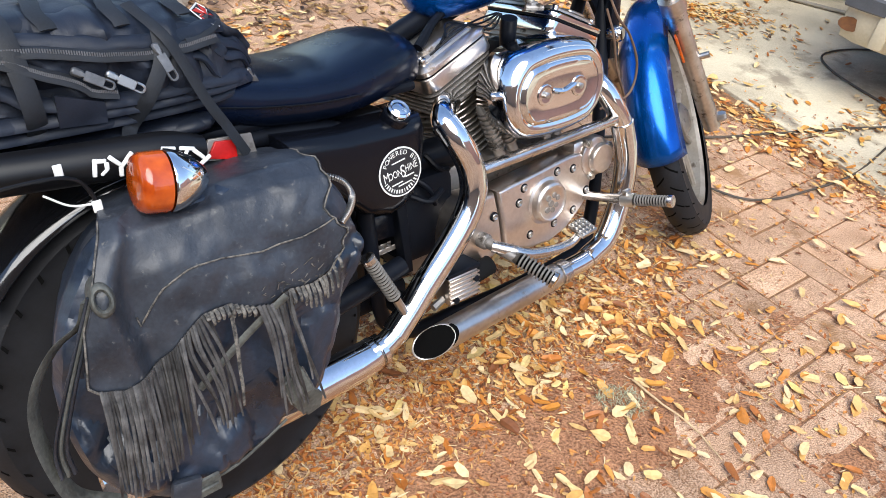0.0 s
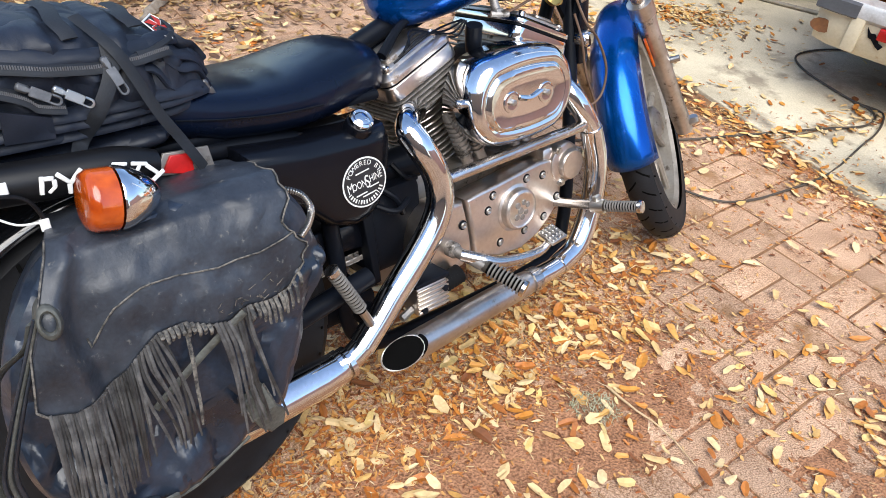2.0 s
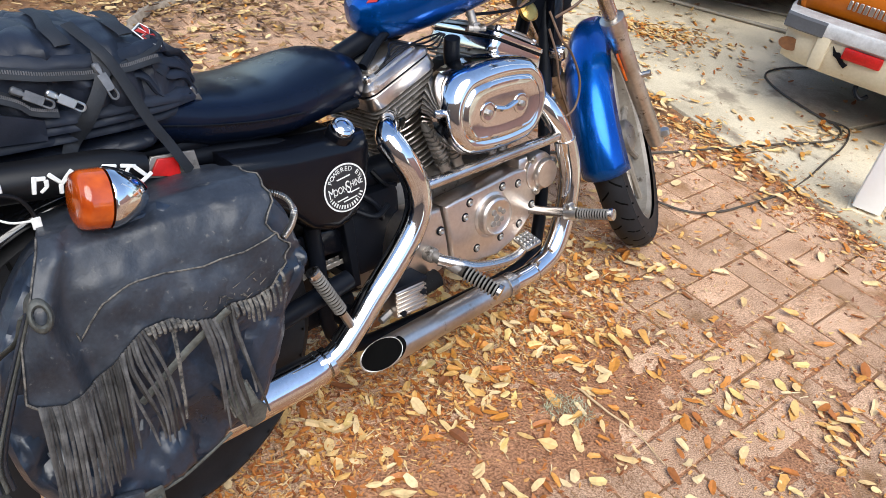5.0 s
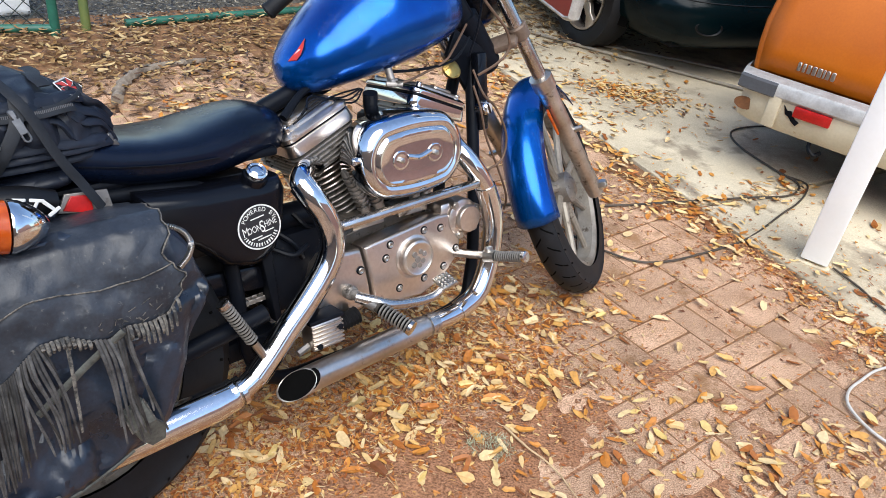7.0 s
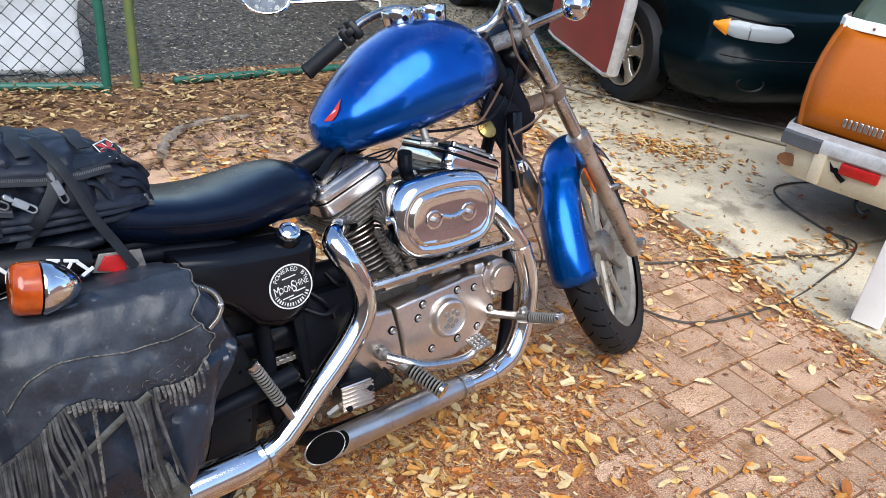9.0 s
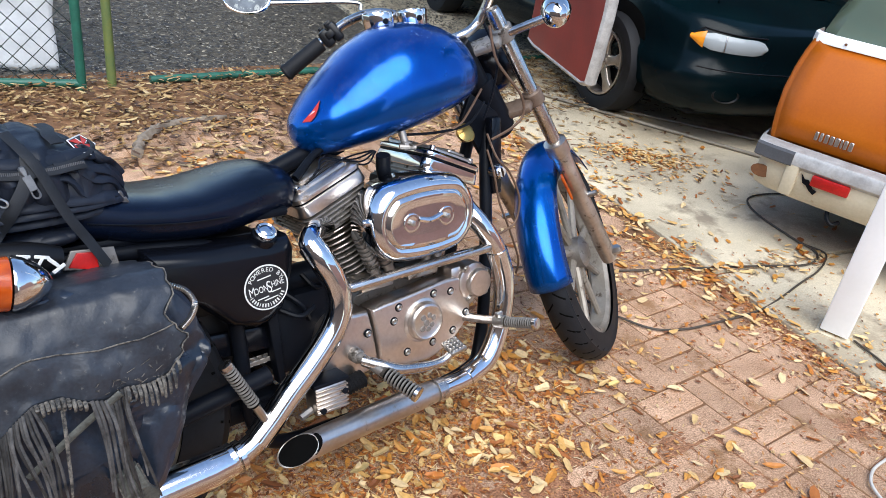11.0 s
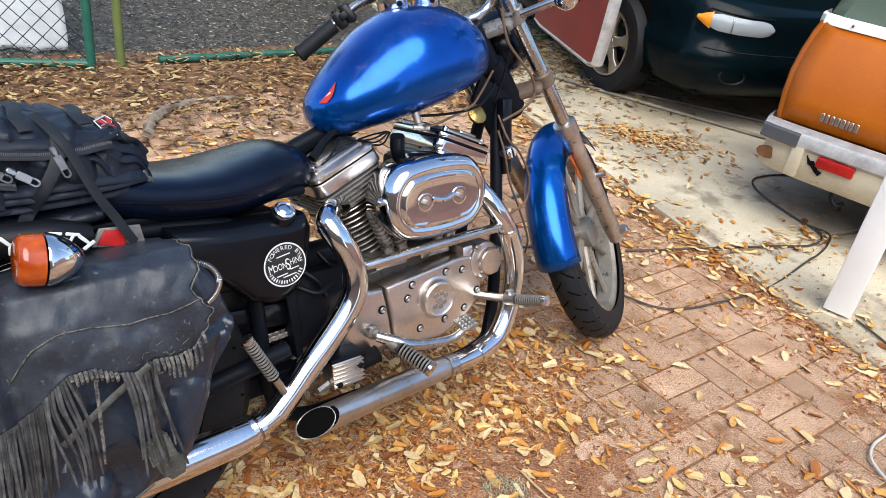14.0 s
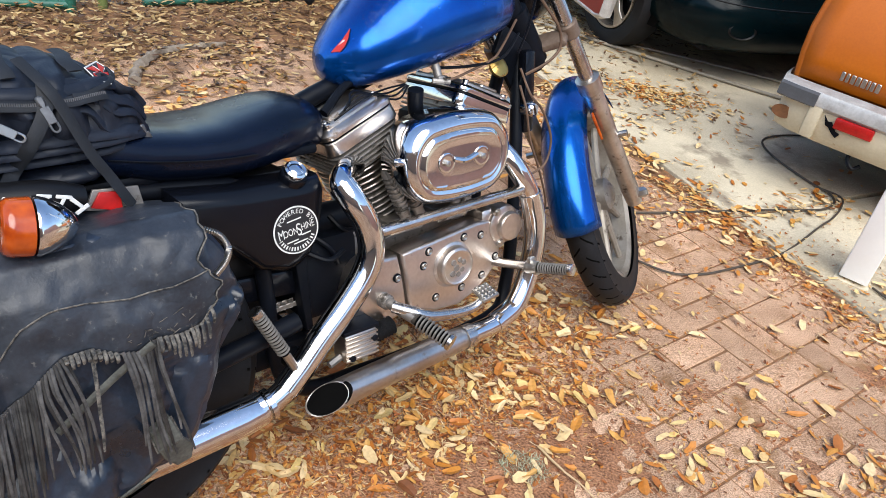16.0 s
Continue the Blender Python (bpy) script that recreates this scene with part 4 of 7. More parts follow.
def disc(r, z0, z1, seg=40, y=1.0):
    return rings([[Vector((r * math.cos(2 * math.pi * k / seg), y * r * math.sin(2 * math.pi * k / seg), z)) for k in range(seg)] for z in (z0, z1)])


stk = part("sticker", moved(disc(0.047, 0.0, 0.0006), SM), WHITE_INK, oil, "round black and white sticker lettered POWERED BY MOONSHINE")
part("sticker_face", moved(disc(0.044, 0.0006, 0.0009), SM), BLACK_INK, stk)
for i, ch in enumerate("POWERED BY"):
    if ch != " ":
        an = radians(152 - 124 * i / 9)
        part("letter", moved(lettering(ch, 0.0125), SM @ Matrix.Translation((0.0365 * math.cos(an), 0.0365 * math.sin(an), 0.0009)) @ Euler((0, 0, an - math.pi / 2)).to_matrix().to_4x4()), WHITE_INK, stk, smooth=False)
mrot = Euler((0, 0, radians(9))).to_matrix().to_4x4()
for word, size, pos in (("M", 0.0175, (-0.0315, 0.0)), ("OON", 0.0125, (-0.0125, -0.001)), ("S", 0.023, (0.0055, -0.002)), ("HINE", 0.0125, (0.0245, 0.001))):
    part("word", moved(lettering(word, size), SM @ mrot @ Matrix.Translation((*pos, 0.0009)) @ Matrix.Diagonal((1, 1.55, 1, 1))), WHITE_INK, stk, smooth=False)
for i in range(15):
    an = radians(206 + 128 * i / 14)
    part("print_bar", moved(box((0, 0, 0.0004), (0.0028 if i % 4 else 0.0012, 0.0072, 0.0008)), SM @ Matrix.Translation((0.037 * math.cos(an), 0.037 * math.sin(an), 0.0009)) @ Euler((0, 0, an - math.pi / 2)).to_matrix().to_4x4()), WHITE_INK, stk, smooth=False)
for i, (bx, by, bw) in enumerate(((0.0, 0.021, 0.03), (0.018, -0.013, 0.02), (-0.012, -0.019, 0.024), (0.004, -0.025, 0.03))):
    part("print_bar", moved(box((bx, by, 0.0004), (bw, 0.0022, 0.0008)), SM @ mrot @ Matrix.Translation((0, 0, 0.0009))), WHITE_INK, stk, smooth=False)

# engine
CR = Vector((0.690, 0, 0.290))
for s, nm in ((-1, "rear cylinder with dull cooling fins"), (1, "front cylinder with dull cooling fins")):
    d = Vector((s * math.sin(radians(22.5)), 0, math.cos(radians(22.5))))
    sx = Vector((0, 1, 0)).cross(d)
    cm = Matrix(((sx.x, 0, d.x, CR.x), (sx.y, 1, d.y, CR.y), (sx.z, 0, d.z, CR.z), (0, 0, 0, 1)))
    cyl = part("cylinder", moved(revolve([(0.13, 0.056), (0.40, 0.056)], 24), cm), BLACK_METAL, bike, nm)
    for k in range(15):
        h = 0.160 + 0.0136 * k
        w_ = 0.079 if k < 10 else 0.083
        part("fin", moved(revolve([(h, w_ - 0.006), (h, w_), (h + 0.0022, w_ + 0.001), (h + 0.0044, w_), (h + 0.0044, w_ - 0.006)], 30), cm), ALLOY if k > 9 else DULL_ALLOY, cyl)
    head = part("cylinder_head", moved(merge(rounded_stack(0.078, 0.094, 0.03, [(0.352, 0), (0.424, 0)]), *[rounded_stack(0.086, 0.106, 0.022, [(0.362 + 0.0105 * q, 0.002), (0.363 + 0.0105 * q, 0), (0.3650 + 0.0105 * q, 0), (0.366 + 0.0105 * q, 0.002)]) for q in range(5)]), cm), DULL_ALLOY, cyl, "finned dull alloy head")
    rb = part("rocker_box", moved(merge(rounded_stack(0.090, 0.112, 0.024, [(0.4150, 0.005), (0.4165, 0.001), (0.4185, 0), (0.443, 0.003), (0.4465, 0.007)]), rounded_stack(0.089, 0.111, 0.024, [(0.4490, 0.004), (0.4505, 0.0005), (0.452, 0), (0.460, 0.001), (0.466, 0.010), (0.4695, 0.024)])), cm), CHROME if s > 0 else SATIN_ALLOY, bike, "polished rocker box" if s > 0 else "polished rocker box under a grimy lid")
    for bx, by in ((-0.062, -0.085), (0.062, -0.085), (-0.062, 0.0), (0.062, 0.0), (-0.062, 0.085), (0.062, 0.085)):
        part("bolt", moved(revolve([(0.466, 0.0085), (0.476, 0.0085), (0.478, 0.006), (0.476, 0.004)], 10, Matrix.Translation((bx, by, 0))), cm), WORN_CHROME, rb)
    part("rocker_cover", moved(merge(rounded_stack(0.074, 0.095, 0.022, [(0.466, 0.0), (0.472, 0.001), (0.4755, 0.006)]), moved(rounded_stack(0.030, 0.034, 0.010, [(0.474, 0), (0.481, 0.001), (0.483, 0.004)]), Matrix.Translation((0.022 * s, -0.045, 0))), moved(rounded_stack(0.022, 0.032, 0.010, [(0.474, 0), (0.479, 0.001), (0.481, 0.004)]), Matrix.Translation((-0.03 * s, 0.04, 0)))), cm), ALLOY, rb, "grimy rocker cover")
    part("rocker_gasket", moved(rounded_stack(0.086, 0.108, 0.022, [(0.4460, 0), (0.4495, 0)]), cm), BLACK_METAL, rb)
    for pa, pb in (((R(0.566, 0.122, 0.603), R(0.612, 0.126, 0.480)), (R(0.607, 0.112, 0.600), R(0.655, 0.118, 0.480))) if s < 0 else ((R(0.800, 0.105, 0.610), R(0.752, 0.118, 0.480)), (R(0.840, 0.095, 0.600), R(0.790, 0.112, 0.480)))):
        ln = (pb - pa).length
        prof = [(0, 0.012)]
        for q in range(9):
            prof += [(0.012 + q * ln * 0.085, 0.0165), (0.012 + (q + 0.5) * ln * 0.085, 0.0165), (0.012 + (q + 0.55) * ln * 0.085, 0.0125), (0.012 + (q + 0.95) * ln * 0.085, 0.0125)]
        part("pushrod_cover", revolve(prof + [(ln, 0.0125)], 16, along(pa, pb)), DULL_ALLOY, bike, "dusty ribbed pushrod cover")
part("primary_case", plate([R(0.22, 0, 0.40), R(0.45, 0, 0.45), R(0.80, 0, 0.44), R(0.88, 0, 0.36), R(0.80, 0, 0.25), R(0.45, 0, 0.22), R(0.24, 0, 0.26)], LAT, 0.10, 0.02), BLACK_METAL, bike).location = (0, 0.19, 0)
# black boxes added to fill the gap below the oil tank with dark
part("dark_filler", box(R(0.23, -0.02, 0.44), (0.14, 0.20, 0.32), 0.02), BLACK_PLASTIC, bike)
part("dark_filler_base", box(R(0.30, -0.02, 0.235), (0.16, 0.20, 0.05), 0.012), BLACK_METAL, bike)
part("crankcase", plate([R(0.36, 0, 0.43), R(0.45, 0, 0.46), R(0.60, 0, 0.47), R(0.78, 0, 0.47), R(0.90, 0, 0.44), R(0.91, 0, 0.36), R(0.86, 0, 0.27), R(0.74, 0, 0.215), R(0.55, 0, 0.215), R(0.40, 0, 0.25), R(0.355, 0, 0.32)], LAT, 0.125, 0.01), DULL_ALLOY, bike, "grimy alloy crankcase").location = (0, 0.06, 0)
cov = [R(x, 0, z) for x, z in ((0.563, 0.425), (0.600, 0.430), (0.642, 0.433), (0.690, 0.438), (0.735, 0.443), (0.780, 0.447), (0.815, 0.445), (0.845, 0.425), (0.854, 0.380), (0.849, 0.343), (0.832, 0.319), (0.810, 0.298), (0.775, 0.274), (0.721, 0.256), (0.654, 0.261), (0.606, 0.279), (0.583, 0.292), (0.579, 0.335), (0.573, 0.378))]
cam_cover = part("cam_cover", plate([p + LAT * 0.12 for p in cov], LAT, 0.050, 0.008), SATIN_ALLOY, bike, "worn polished alloy side cover")
spr = [R(x, 0, z) for x, z in ((0.578, 0.292), (0.548, 0.277), (0.500, 0.272), (0.462, 0.276), (0.436, 0.292), (0.428, 0.330), (0.434, 0.370), (0.448, 0.408), (0.468, 0.426), (0.500, 0.430), (0.558, 0.424), (0.568, 0.378), (0.574, 0.335))]
part("sprocket_cover", plate([p + LAT * 0.10 for p in spr], LAT, 0.068, 0.011), SATIN_ALLOY, bike, "worn polished alloy sprocket cover")
for x, z in ((0.637, 0.413), (0.622, 0.383), (0.551, 0.374), (0.655, 0.297), (0.738, 0.422), (0.789, 0.415), (0.835, 0.350), (0.793, 0.313), (0.731, 0.300)):
    part("bolt_recess", lathe_x([(0.160, 0.0105), (0.1703, 0.0105), (0.1706, 0.0090)], (x, 0, z), 14), BLACK_METAL, cam_cover)
    part("cover_bolt", lathe_x([(0.168, 0.0075), (0.1735, 0.0075), (0.1745, 0.006), (0.1735, 0.0035), (0.1715, 0.003)], (x, 0, z), 12), NICKEL, cam_cover)
dby = part("points_cover", lathe_x([(0.165, 0.056), (0.171, 0.054), (0.174, 0.048), (0.186, 0.0465), (0.190, 0.044), (0.1915, 0.040), (0.190, 0.0375), (0.189, 0.036), (0.190, 0.002)], (0.704, 0, 0.364), 40), SATIN_ALLOY, cam_cover, "round polished points cover")
part("emblem", merge(*[lathe_x([(0.189, er), (0.1915, er * 0.85)], (0.704 + ex, 0, 0.364 + ez), 8) for ex, ez, er in ((-0.012, 0.013, 0.008), (0.006, 0.016, 0.007), (0.017, 0.008, 0.007), (-0.004, -0.001, 0.009), (0.012, -0.008, 0.007), (-0.015, -0.013, 0.008), (0.001, -0.017, 0.007))]), DULL_ALLOY, dby, "embossed worn emblem")
gen = part("oil_pump_cover", merge(lathe_x([(0.10, 0.048), (0.166, 0.048), (0.172, 0.046), (0.174, 0.041), (0.174, 0.002)], (0.862, 0, 0.424), 32), lathe_x([(0.17, 0.036), (0.183, 0.0355), (0.187, 0.032), (0.188, 0.002)], (0.872, 0, 0.420), 28), box(R(0.832, 0.13, 0.445), (0.07, 0.07, 0.05), 0.012)), SATIN_ALLOY, bike, "round alloy cover at the front of the engine")
for an in (125, 20, 250, 315):
    part("bolt", merge(lathe_x([(0.15, 0.0105), (0.175, 0.0105), (0.177, 0.009)], (0.862 + 0.045 * math.cos(radians(an)), 0, 0.424 + 0.045 * math.sin(radians(an))), 12), lathe_x([(0.176, 0.006), (0.181, 0.006), (0.181, 0.003)], (0.862 + 0.045 * math.cos(radians(an)), 0, 0.424 + 0.045 * math.sin(radians(an))), 10)), NICKEL, gen)
part("tappet_block", box(R(0.61, 0.10, 0.468), (0.09, 0.06, 0.03), 0.006), ALLOY, bike)
part("tappet_block", box(R(0.74, 0.10, 0.468), (0.09, 0.06, 0.03), 0.006), ALLOY, bike)
part("carburettor", merge(box(R(0.70, 0.07, 0.66), (0.07, 0.10, 0.09), 0.015), tube([R(0.655, 0.11, 0.755), R(0.66, 0.10, 0.72), R(0.68, 0.08, 0.68)], 0.017, 12, per=4)), BLACK_METAL, bike)
part("horn", revolve([(0, 0.022), (0.012, 0.026), (0.018, 0.015)], 20, along(R(0.93, 0.06, 0.765), R(0.93, 0.10, 0.79))), BRASS, bike, "small brass horn disc")
# air cleaner
ACC = R(0.697, 0, 0.620)


def oval(hw, hh, r, n=56, e=2.35, dz=0.0):
    """Stadium-like ring on the engine's right side."""
    out = []
    for k in range(n):
        a = 2 * math.pi * k / n
        c, s = math.cos(a), math.sin(a)
        flat_ = hw - hh
        x = hh * c + math.copysign(min(flat_, flat_ * abs(c) * 2.2), c)
        out.append(Vector((ACC.x + x, -r, ACC.z + dz + hh * s)))
    return out


acl = part("air_cleaner", rings([oval(0.1386, 0.0897, 0.115), oval(0.1430, 0.0943, 0.12), oval(0.1452, 0.0966, 0.180), oval(0.1430, 0.0943, 0.196), oval(0.1353, 0.0862, 0.210), oval(0.1254, 0.0759, 0.216), oval(0.1188, 0.0690, 0.2165), oval(0.1144, 0.0644, 0.2135)], cap=True), CHROME, bike, "oval chrome air cleaner mirroring the bricks")
part("cover_plate", rings([oval(0.1139, 0.0638, 0.2115), oval(0.1100, 0.0598, 0.2165), oval(0.1034, 0.0529, 0.2195), oval(0.0968, 0.0460, 0.2175), oval(0.0660, 0.0299, 0.2175), oval(0.0220, 0.0092, 0.2175)]), CHROME, acl)
for s in (-1, 1):
    part("cover_dish", lathe_x([(0.214, 0.022), (0.2195, 0.021), (0.2205, 0.018), (0.219, 0.012), (0.2195, 0.002)], (ACC.x + 0.048 * s, 0, ACC.z), 22), CHROME, acl)
    part("cover_bolt", lathe_x([(0.2185, 0.0065), (0.2255, 0.0065), (0.2265, 0.004)], (ACC.x + 0.048 * s, 0, ACC.z), 8), NICKEL, acl)
part("cover_rib", tube([R(0.668, 0.2180, 0.625), R(0.70, 0.2185, 0.618), R(0.732, 0.2180, 0.626)], 0.006, 8, per=4), CHROME, acl)
# exhaust
fp = [R(0.86, 0.10, 0.64), R(0.855, 0.16, 0.605), R(0.875, 0.19, 0.565), R(0.912, 0.20, 0.50), R(0.934, 0.20, 0.43), R(0.934, 0.20, 0.36), R(0.915, 0.20, 0.285), R(0.87, 0.205, 0.222), R(0.80, 0.21, 0.198), R(0.70, 0.212, 0.195)]
ex1 = part("front_exhaust_pipe", tube(fp, 0.0235, 18, per=6), CHROME, bike, "chrome front exhaust pipe with heat shield")
part("heat_shield", tube(fp[3:9], 0.0262, 18, per=6), CHROME, ex1)
m1 = [R(0.71, 0.212, 0.195), R(0.69, 0.212, 0.1955), R(0.66, 0.213, 0.196), R(0.50, 0.222, 0.197), R(0.36, 0.232, 0.198), R(0.325, 0.235, 0.198)]
mu = tube(m1, [0.0245, 0.0275, 0.0290, 0.0298, 0.0298, 0.0298], 24, cap=False)
for v in mu.verts:
    if v.co.x < 0.34:
        v.co.x += -0.8 * (v.co.y + 0.235) + 0.9 * (v.co.z - 0.198)
part("muffler", mu, DULL_CHROME, ex1, "slash-cut chrome muffler with a dark mouth").modifiers.new("thickness", "SOLIDIFY").thickness = 0.0012
# black disc just inside the mouth paints the hollow pipe's shade
bf = tube([R(0.336, 0.2342, 0.198), R(0.3265, 0.2349, 0.198)], 0.0293, 22)
for v in bf.verts:
    if v.co.x < 0.37:
        v.co.x += -0.8 * (v.co.y + 0.234) + 0.9 * (v.co.z - 0.198)
part("mouth_disc", bf, GAP_BLACK, ex1, "black disc for the shaded hollow of the muffler mouth")
part("clamp", tube([R(0.725, 0.212, 0.195), R(0.700, 0.212, 0.195)], 0.0285, 18), WORN_CHROME, ex1)
rp = [R(0.50, 0.10, 0.615), R(0.448, 0.150, 0.626), R(0.416, 0.188, 0.614), R(0.428, 0.205, 0.585), R(0.448, 0.211, 0.545), R(0.459, 0.213, 0.505), R(0.457, 0.214, 0.464), R(0.434, 0.215, 0.422), R(0.385, 0.217, 0.372), R(0.330, 0.219, 0.325), R(0.284, 0.222, 0.283), R(0.243, 0.225, 0.250), R(0.205, 0.226, 0.233), R(0.16, 0.226, 0.226)]
ex2 = part("rear_exhaust_pipe", tube(rp, 0.0235, 18, per=6), CHROME, bike, "chrome rear exhaust pipe with a long heat shield")
part("heat_shield", tube(rp[2:12], 0.0272, 20, per=6), CHROME, ex2)
m2 = [R(0.205, 0.226, 0.233), R(0.188, 0.226, 0.2295), R(0.15, 0.226, 0.2255), R(0.0, 0.226, 0.219), R(-0.26, 0.226, 0.214), R(-0.30, 0.226, 0.214)]
part("muffler", tube(m2, [0.0285, 0.0325, 0.0355, 0.0365, 0.0365, 0.0365], 22, cap=False), CHROME, ex2, "long chrome muffler").modifiers.new("thickness", "SOLIDIFY").thickness = 0.002
part("mouth_disc", tube([R(-0.24, 0.226, 0.214), R(-0.25, 0.226, 0.214)], 0.034, 18), BLACK_METAL, ex2)
for x_ in (0.212, 0.195):
    part("clamp", tube([R(x_, 0.226, 0.2335), R(x_ - 0.010, 0.226, 0.2315)], 0.0315, 20), CHROME, ex2)
part("exhaust_bracket", moved(box((0, 0, 0), (0.40, 0.028, 0.020), 0.008), Matrix.Translation(R(0.685, 0.205, 0.510)) @ Euler((0, radians(-1.0), 0)).to_matrix().to_4x4()), WORN_CHROME, bike, "chrome cross bracket between the pipes")
part("bracket_slot", box(R(0.80, 0.205, 0.5215), (0.06, 0.012, 0.003), 0.001), CHROME, bike)
# foot controls


def ribbed_peg(name, a, b, r, label, n=12, stuff_=None):
    length = (Vector(b) - Vector(a)).length
    pg = part(name, revolve([(0, r * 0.72), (length * 0.92, r * 0.72)], 14, along(a, b)), GAP_BLACK, bike, label)
    step = length * 0.86 / n
    for k in range(n):
        h = length * 0.05 + step * k
        part("rib", revolve([(h, r * 0.70), (h + step * 0.10, r * 0.96), (h + step * 0.28, r), (h + step * 0.46, r * 0.96), (h + step * 0.56, r * 0.70)], 16, along(a, b), False), stuff_ or RUBBER, pg)
    part("end_cap", revolve([(length * 0.90, r * 1.02), (length * 0.99, r * 1.02), (length, r * 0.8)], 16, along(a, b)), WORN_CHROME, pg)
    return pg


pg = ribbed_peg("foot_peg", R(0.538, 0.256, 0.312), R(0.570, 0.33, 0.277), 0.0175, "worn grey ribbed foot peg with a chrome end", 9, GREY_RUBBER)
part("peg_mount", merge(tube([R(0.510, 0.165, 0.338), R(0.540, 0.260, 0.309)], 0.012, 12), lathe_x([(0.16, 0.017), (0.185, 0.017), (0.190, 0.012)], (0.514, 0, 0.334), 18)), DULL_ALLOY, pg)
hp = ribbed_peg("highway_peg", R(0.856, 0.283, 0.352), R(0.876, 0.377, 0.371), 0.0130, "grey ribbed highway peg with a round chrome end", 13, GREY_RUBBER)
part("peg_arm", tube([R(0.830, 0.150, 0.334), R(0.856, 0.285, 0.352)], 0.012, 10, flat=0.6), WORN_CHROME, hp)
part("clamp", merge(tube([R(0.851, 0.262, 0.349), R(0.858, 0.292, 0.353)], 0.016, 12), box(R(0.853, 0.272, 0.368), (0.02, 0.012, 0.014), 0.003)), NICKEL, hp)
ped = part("brake_pedal", tube([R(0.512, 0.205, 0.332), R(0.540, 0.235, 0.322), R(0.575, 0.248, 0.307), R(0.613, 0.250, 0.297), R(0.661, 0.250, 0.289), R(0.700, 0.252, 0.291), R(0.722, 0.256, 0.306)], [0.013, 0.013, 0.0125, 0.012, 0.011, 0.010, 0.009], 12, per=5), WORN_CHROME, bike, "curved worn chrome brake pedal")
pm = Matrix.Translation(R(0.722, 0.262, 0.322)) @ Euler((radians(12), radians(-12), radians(-8))).to_matrix().to_4x4()
part("pedal_pad", moved(merge(box((0, 0, 0), (0.042, 0.050, 0.009), 0.003), *[box((-0.0145 + 0.0097 * i, -0.0175 + 0.0117 * j, 0.006), (0.006, 0.0075, 0.005), 0.001, 1) for i in range(4) for j in range(4)]), pm), NICKEL, ped, "chequered metal pedal pad")
mc = part("master_cylinder", box(R(0.425, 0.19, 0.275), (0.078, 0.05, 0.064), 0.006), SATIN_ALLOY, bike, "finned alloy brake master cylinder")
for k in range(6):
    part("fin", box(R(0.425, 0.2165, 0.252 + 0.0095 * k), (0.078, 0.006, 0.0045), 0.001, 1), ALLOY, mc)
part("lid", box(R(0.425, 0.19, 0.312), (0.086, 0.058, 0.010), 0.003), BLACK_METAL, mc)
bel = [(0.0, 0.014)]
for k in range(7):
    bel += [(0.008 * k + 0.004, 0.021), (0.008 * k + 0.008, 0.014)]
part("bellows", revolve(bel, 16, along(R(0.465, 0.19, 0.275), R(0.54, 0.19, 0.285))), RUBBER, mc)
for bx, bz in ((0.400, 0.255), (0.455, 0.285)):
    part("bolt", lathe_x([(0.20, 0.007), (0.2215, 0.007), (0.2225, 0.005)], (bx, 0, bz), 10), BLACK_METAL, mc)
part("banjo_bolt", tube([R(0.385, 0.195, 0.255), R(0.355, 0.20, 0.248)], 0.008, 6), DULL_ALLOY, mc)
rpg = ribbed_peg("passenger_peg", R(0.244, 0.238, 0.333), R(0.194, 0.236, 0.436), 0.0135, "folded grey ribbed passenger peg", 13, GREY_RUBBER)
part("peg_stub", tube([R(0.275, 0.215, 0.262), R(0.262, 0.234, 0.296), R(0.244, 0.238, 0.333)], 0.0085, 8), NICKEL, rpg)
part("peg_bracket", box(R(0.285, 0.19, 0.285), (0.04, 0.05, 0.03), 0.006), BLACK_METAL, rpg)
# drive chain, guards and dark mechanism
for k in range(15):
    c = R(0.20 + 0.0165 * k, 0.085, 0.345 + 0.0006 * k)
    part("chain_link", merge(box(c + Vector((0, -0.009, 0)), (0.0175, 0.0025, 0.011), 0.002, 1), box(c + Vector((0, 0.009, 0)), (0.0175, 0.0025, 0.011), 0.002, 1), tube([c + Vector((0.008, -0.010, 0)), c + Vector((0.008, 0.010, 0))], 0.0045, 8)), DULL_ALLOY, bike)
part("chain_guard", box(R(0.24, 0.10, 0.415), (0.34, 0.02, 0.055), 0.008, m=Euler((0, radians(5), 0)).to_matrix().to_4x4()), BLACK_PAINT, bike)
part("battery_box", box(R(0.25, 0.0, 0.56), (0.20, 0.20, 0.16), 0.012), BLACK_PLASTIC, bike)
part("side_plate", plate([R(0.36, 0.10, 0.50), R(0.365, 0.10, 0.30), R(0.35, 0.10, 0.30), R(0.33, 0.10, 0.50)], LAT, 0.03, 0.004), BLACK_METAL, bike)
part("gear_case", box(R(0.42, 0.0, 0.40), (0.14, 0.24, 0.18), 0.02), BLACK_METAL, bike)
part("starter", tube([R(0.40, 0.06, 0.50), R(0.52, 0.06, 0.50)], 0.036, 18), BLACK_METAL, bike)
for k, pts in enumerate(([R(0.38, 0.12, 0.50), R(0.41, 0.14, 0.47), R(0.43, 0.13, 0.43)], [R(0.36, 0.13, 0.47), R(0.40, 0.15, 0.45), R(0.44, 0.14, 0.46)], [R(0.44, 0.09, 0.52), R(0.46, 0.11, 0.49), R(0.49, 0.10, 0.48)])):
    part("oil_line", tube(pts, 0.006, 8, per=5), BLACK_METAL, bike)
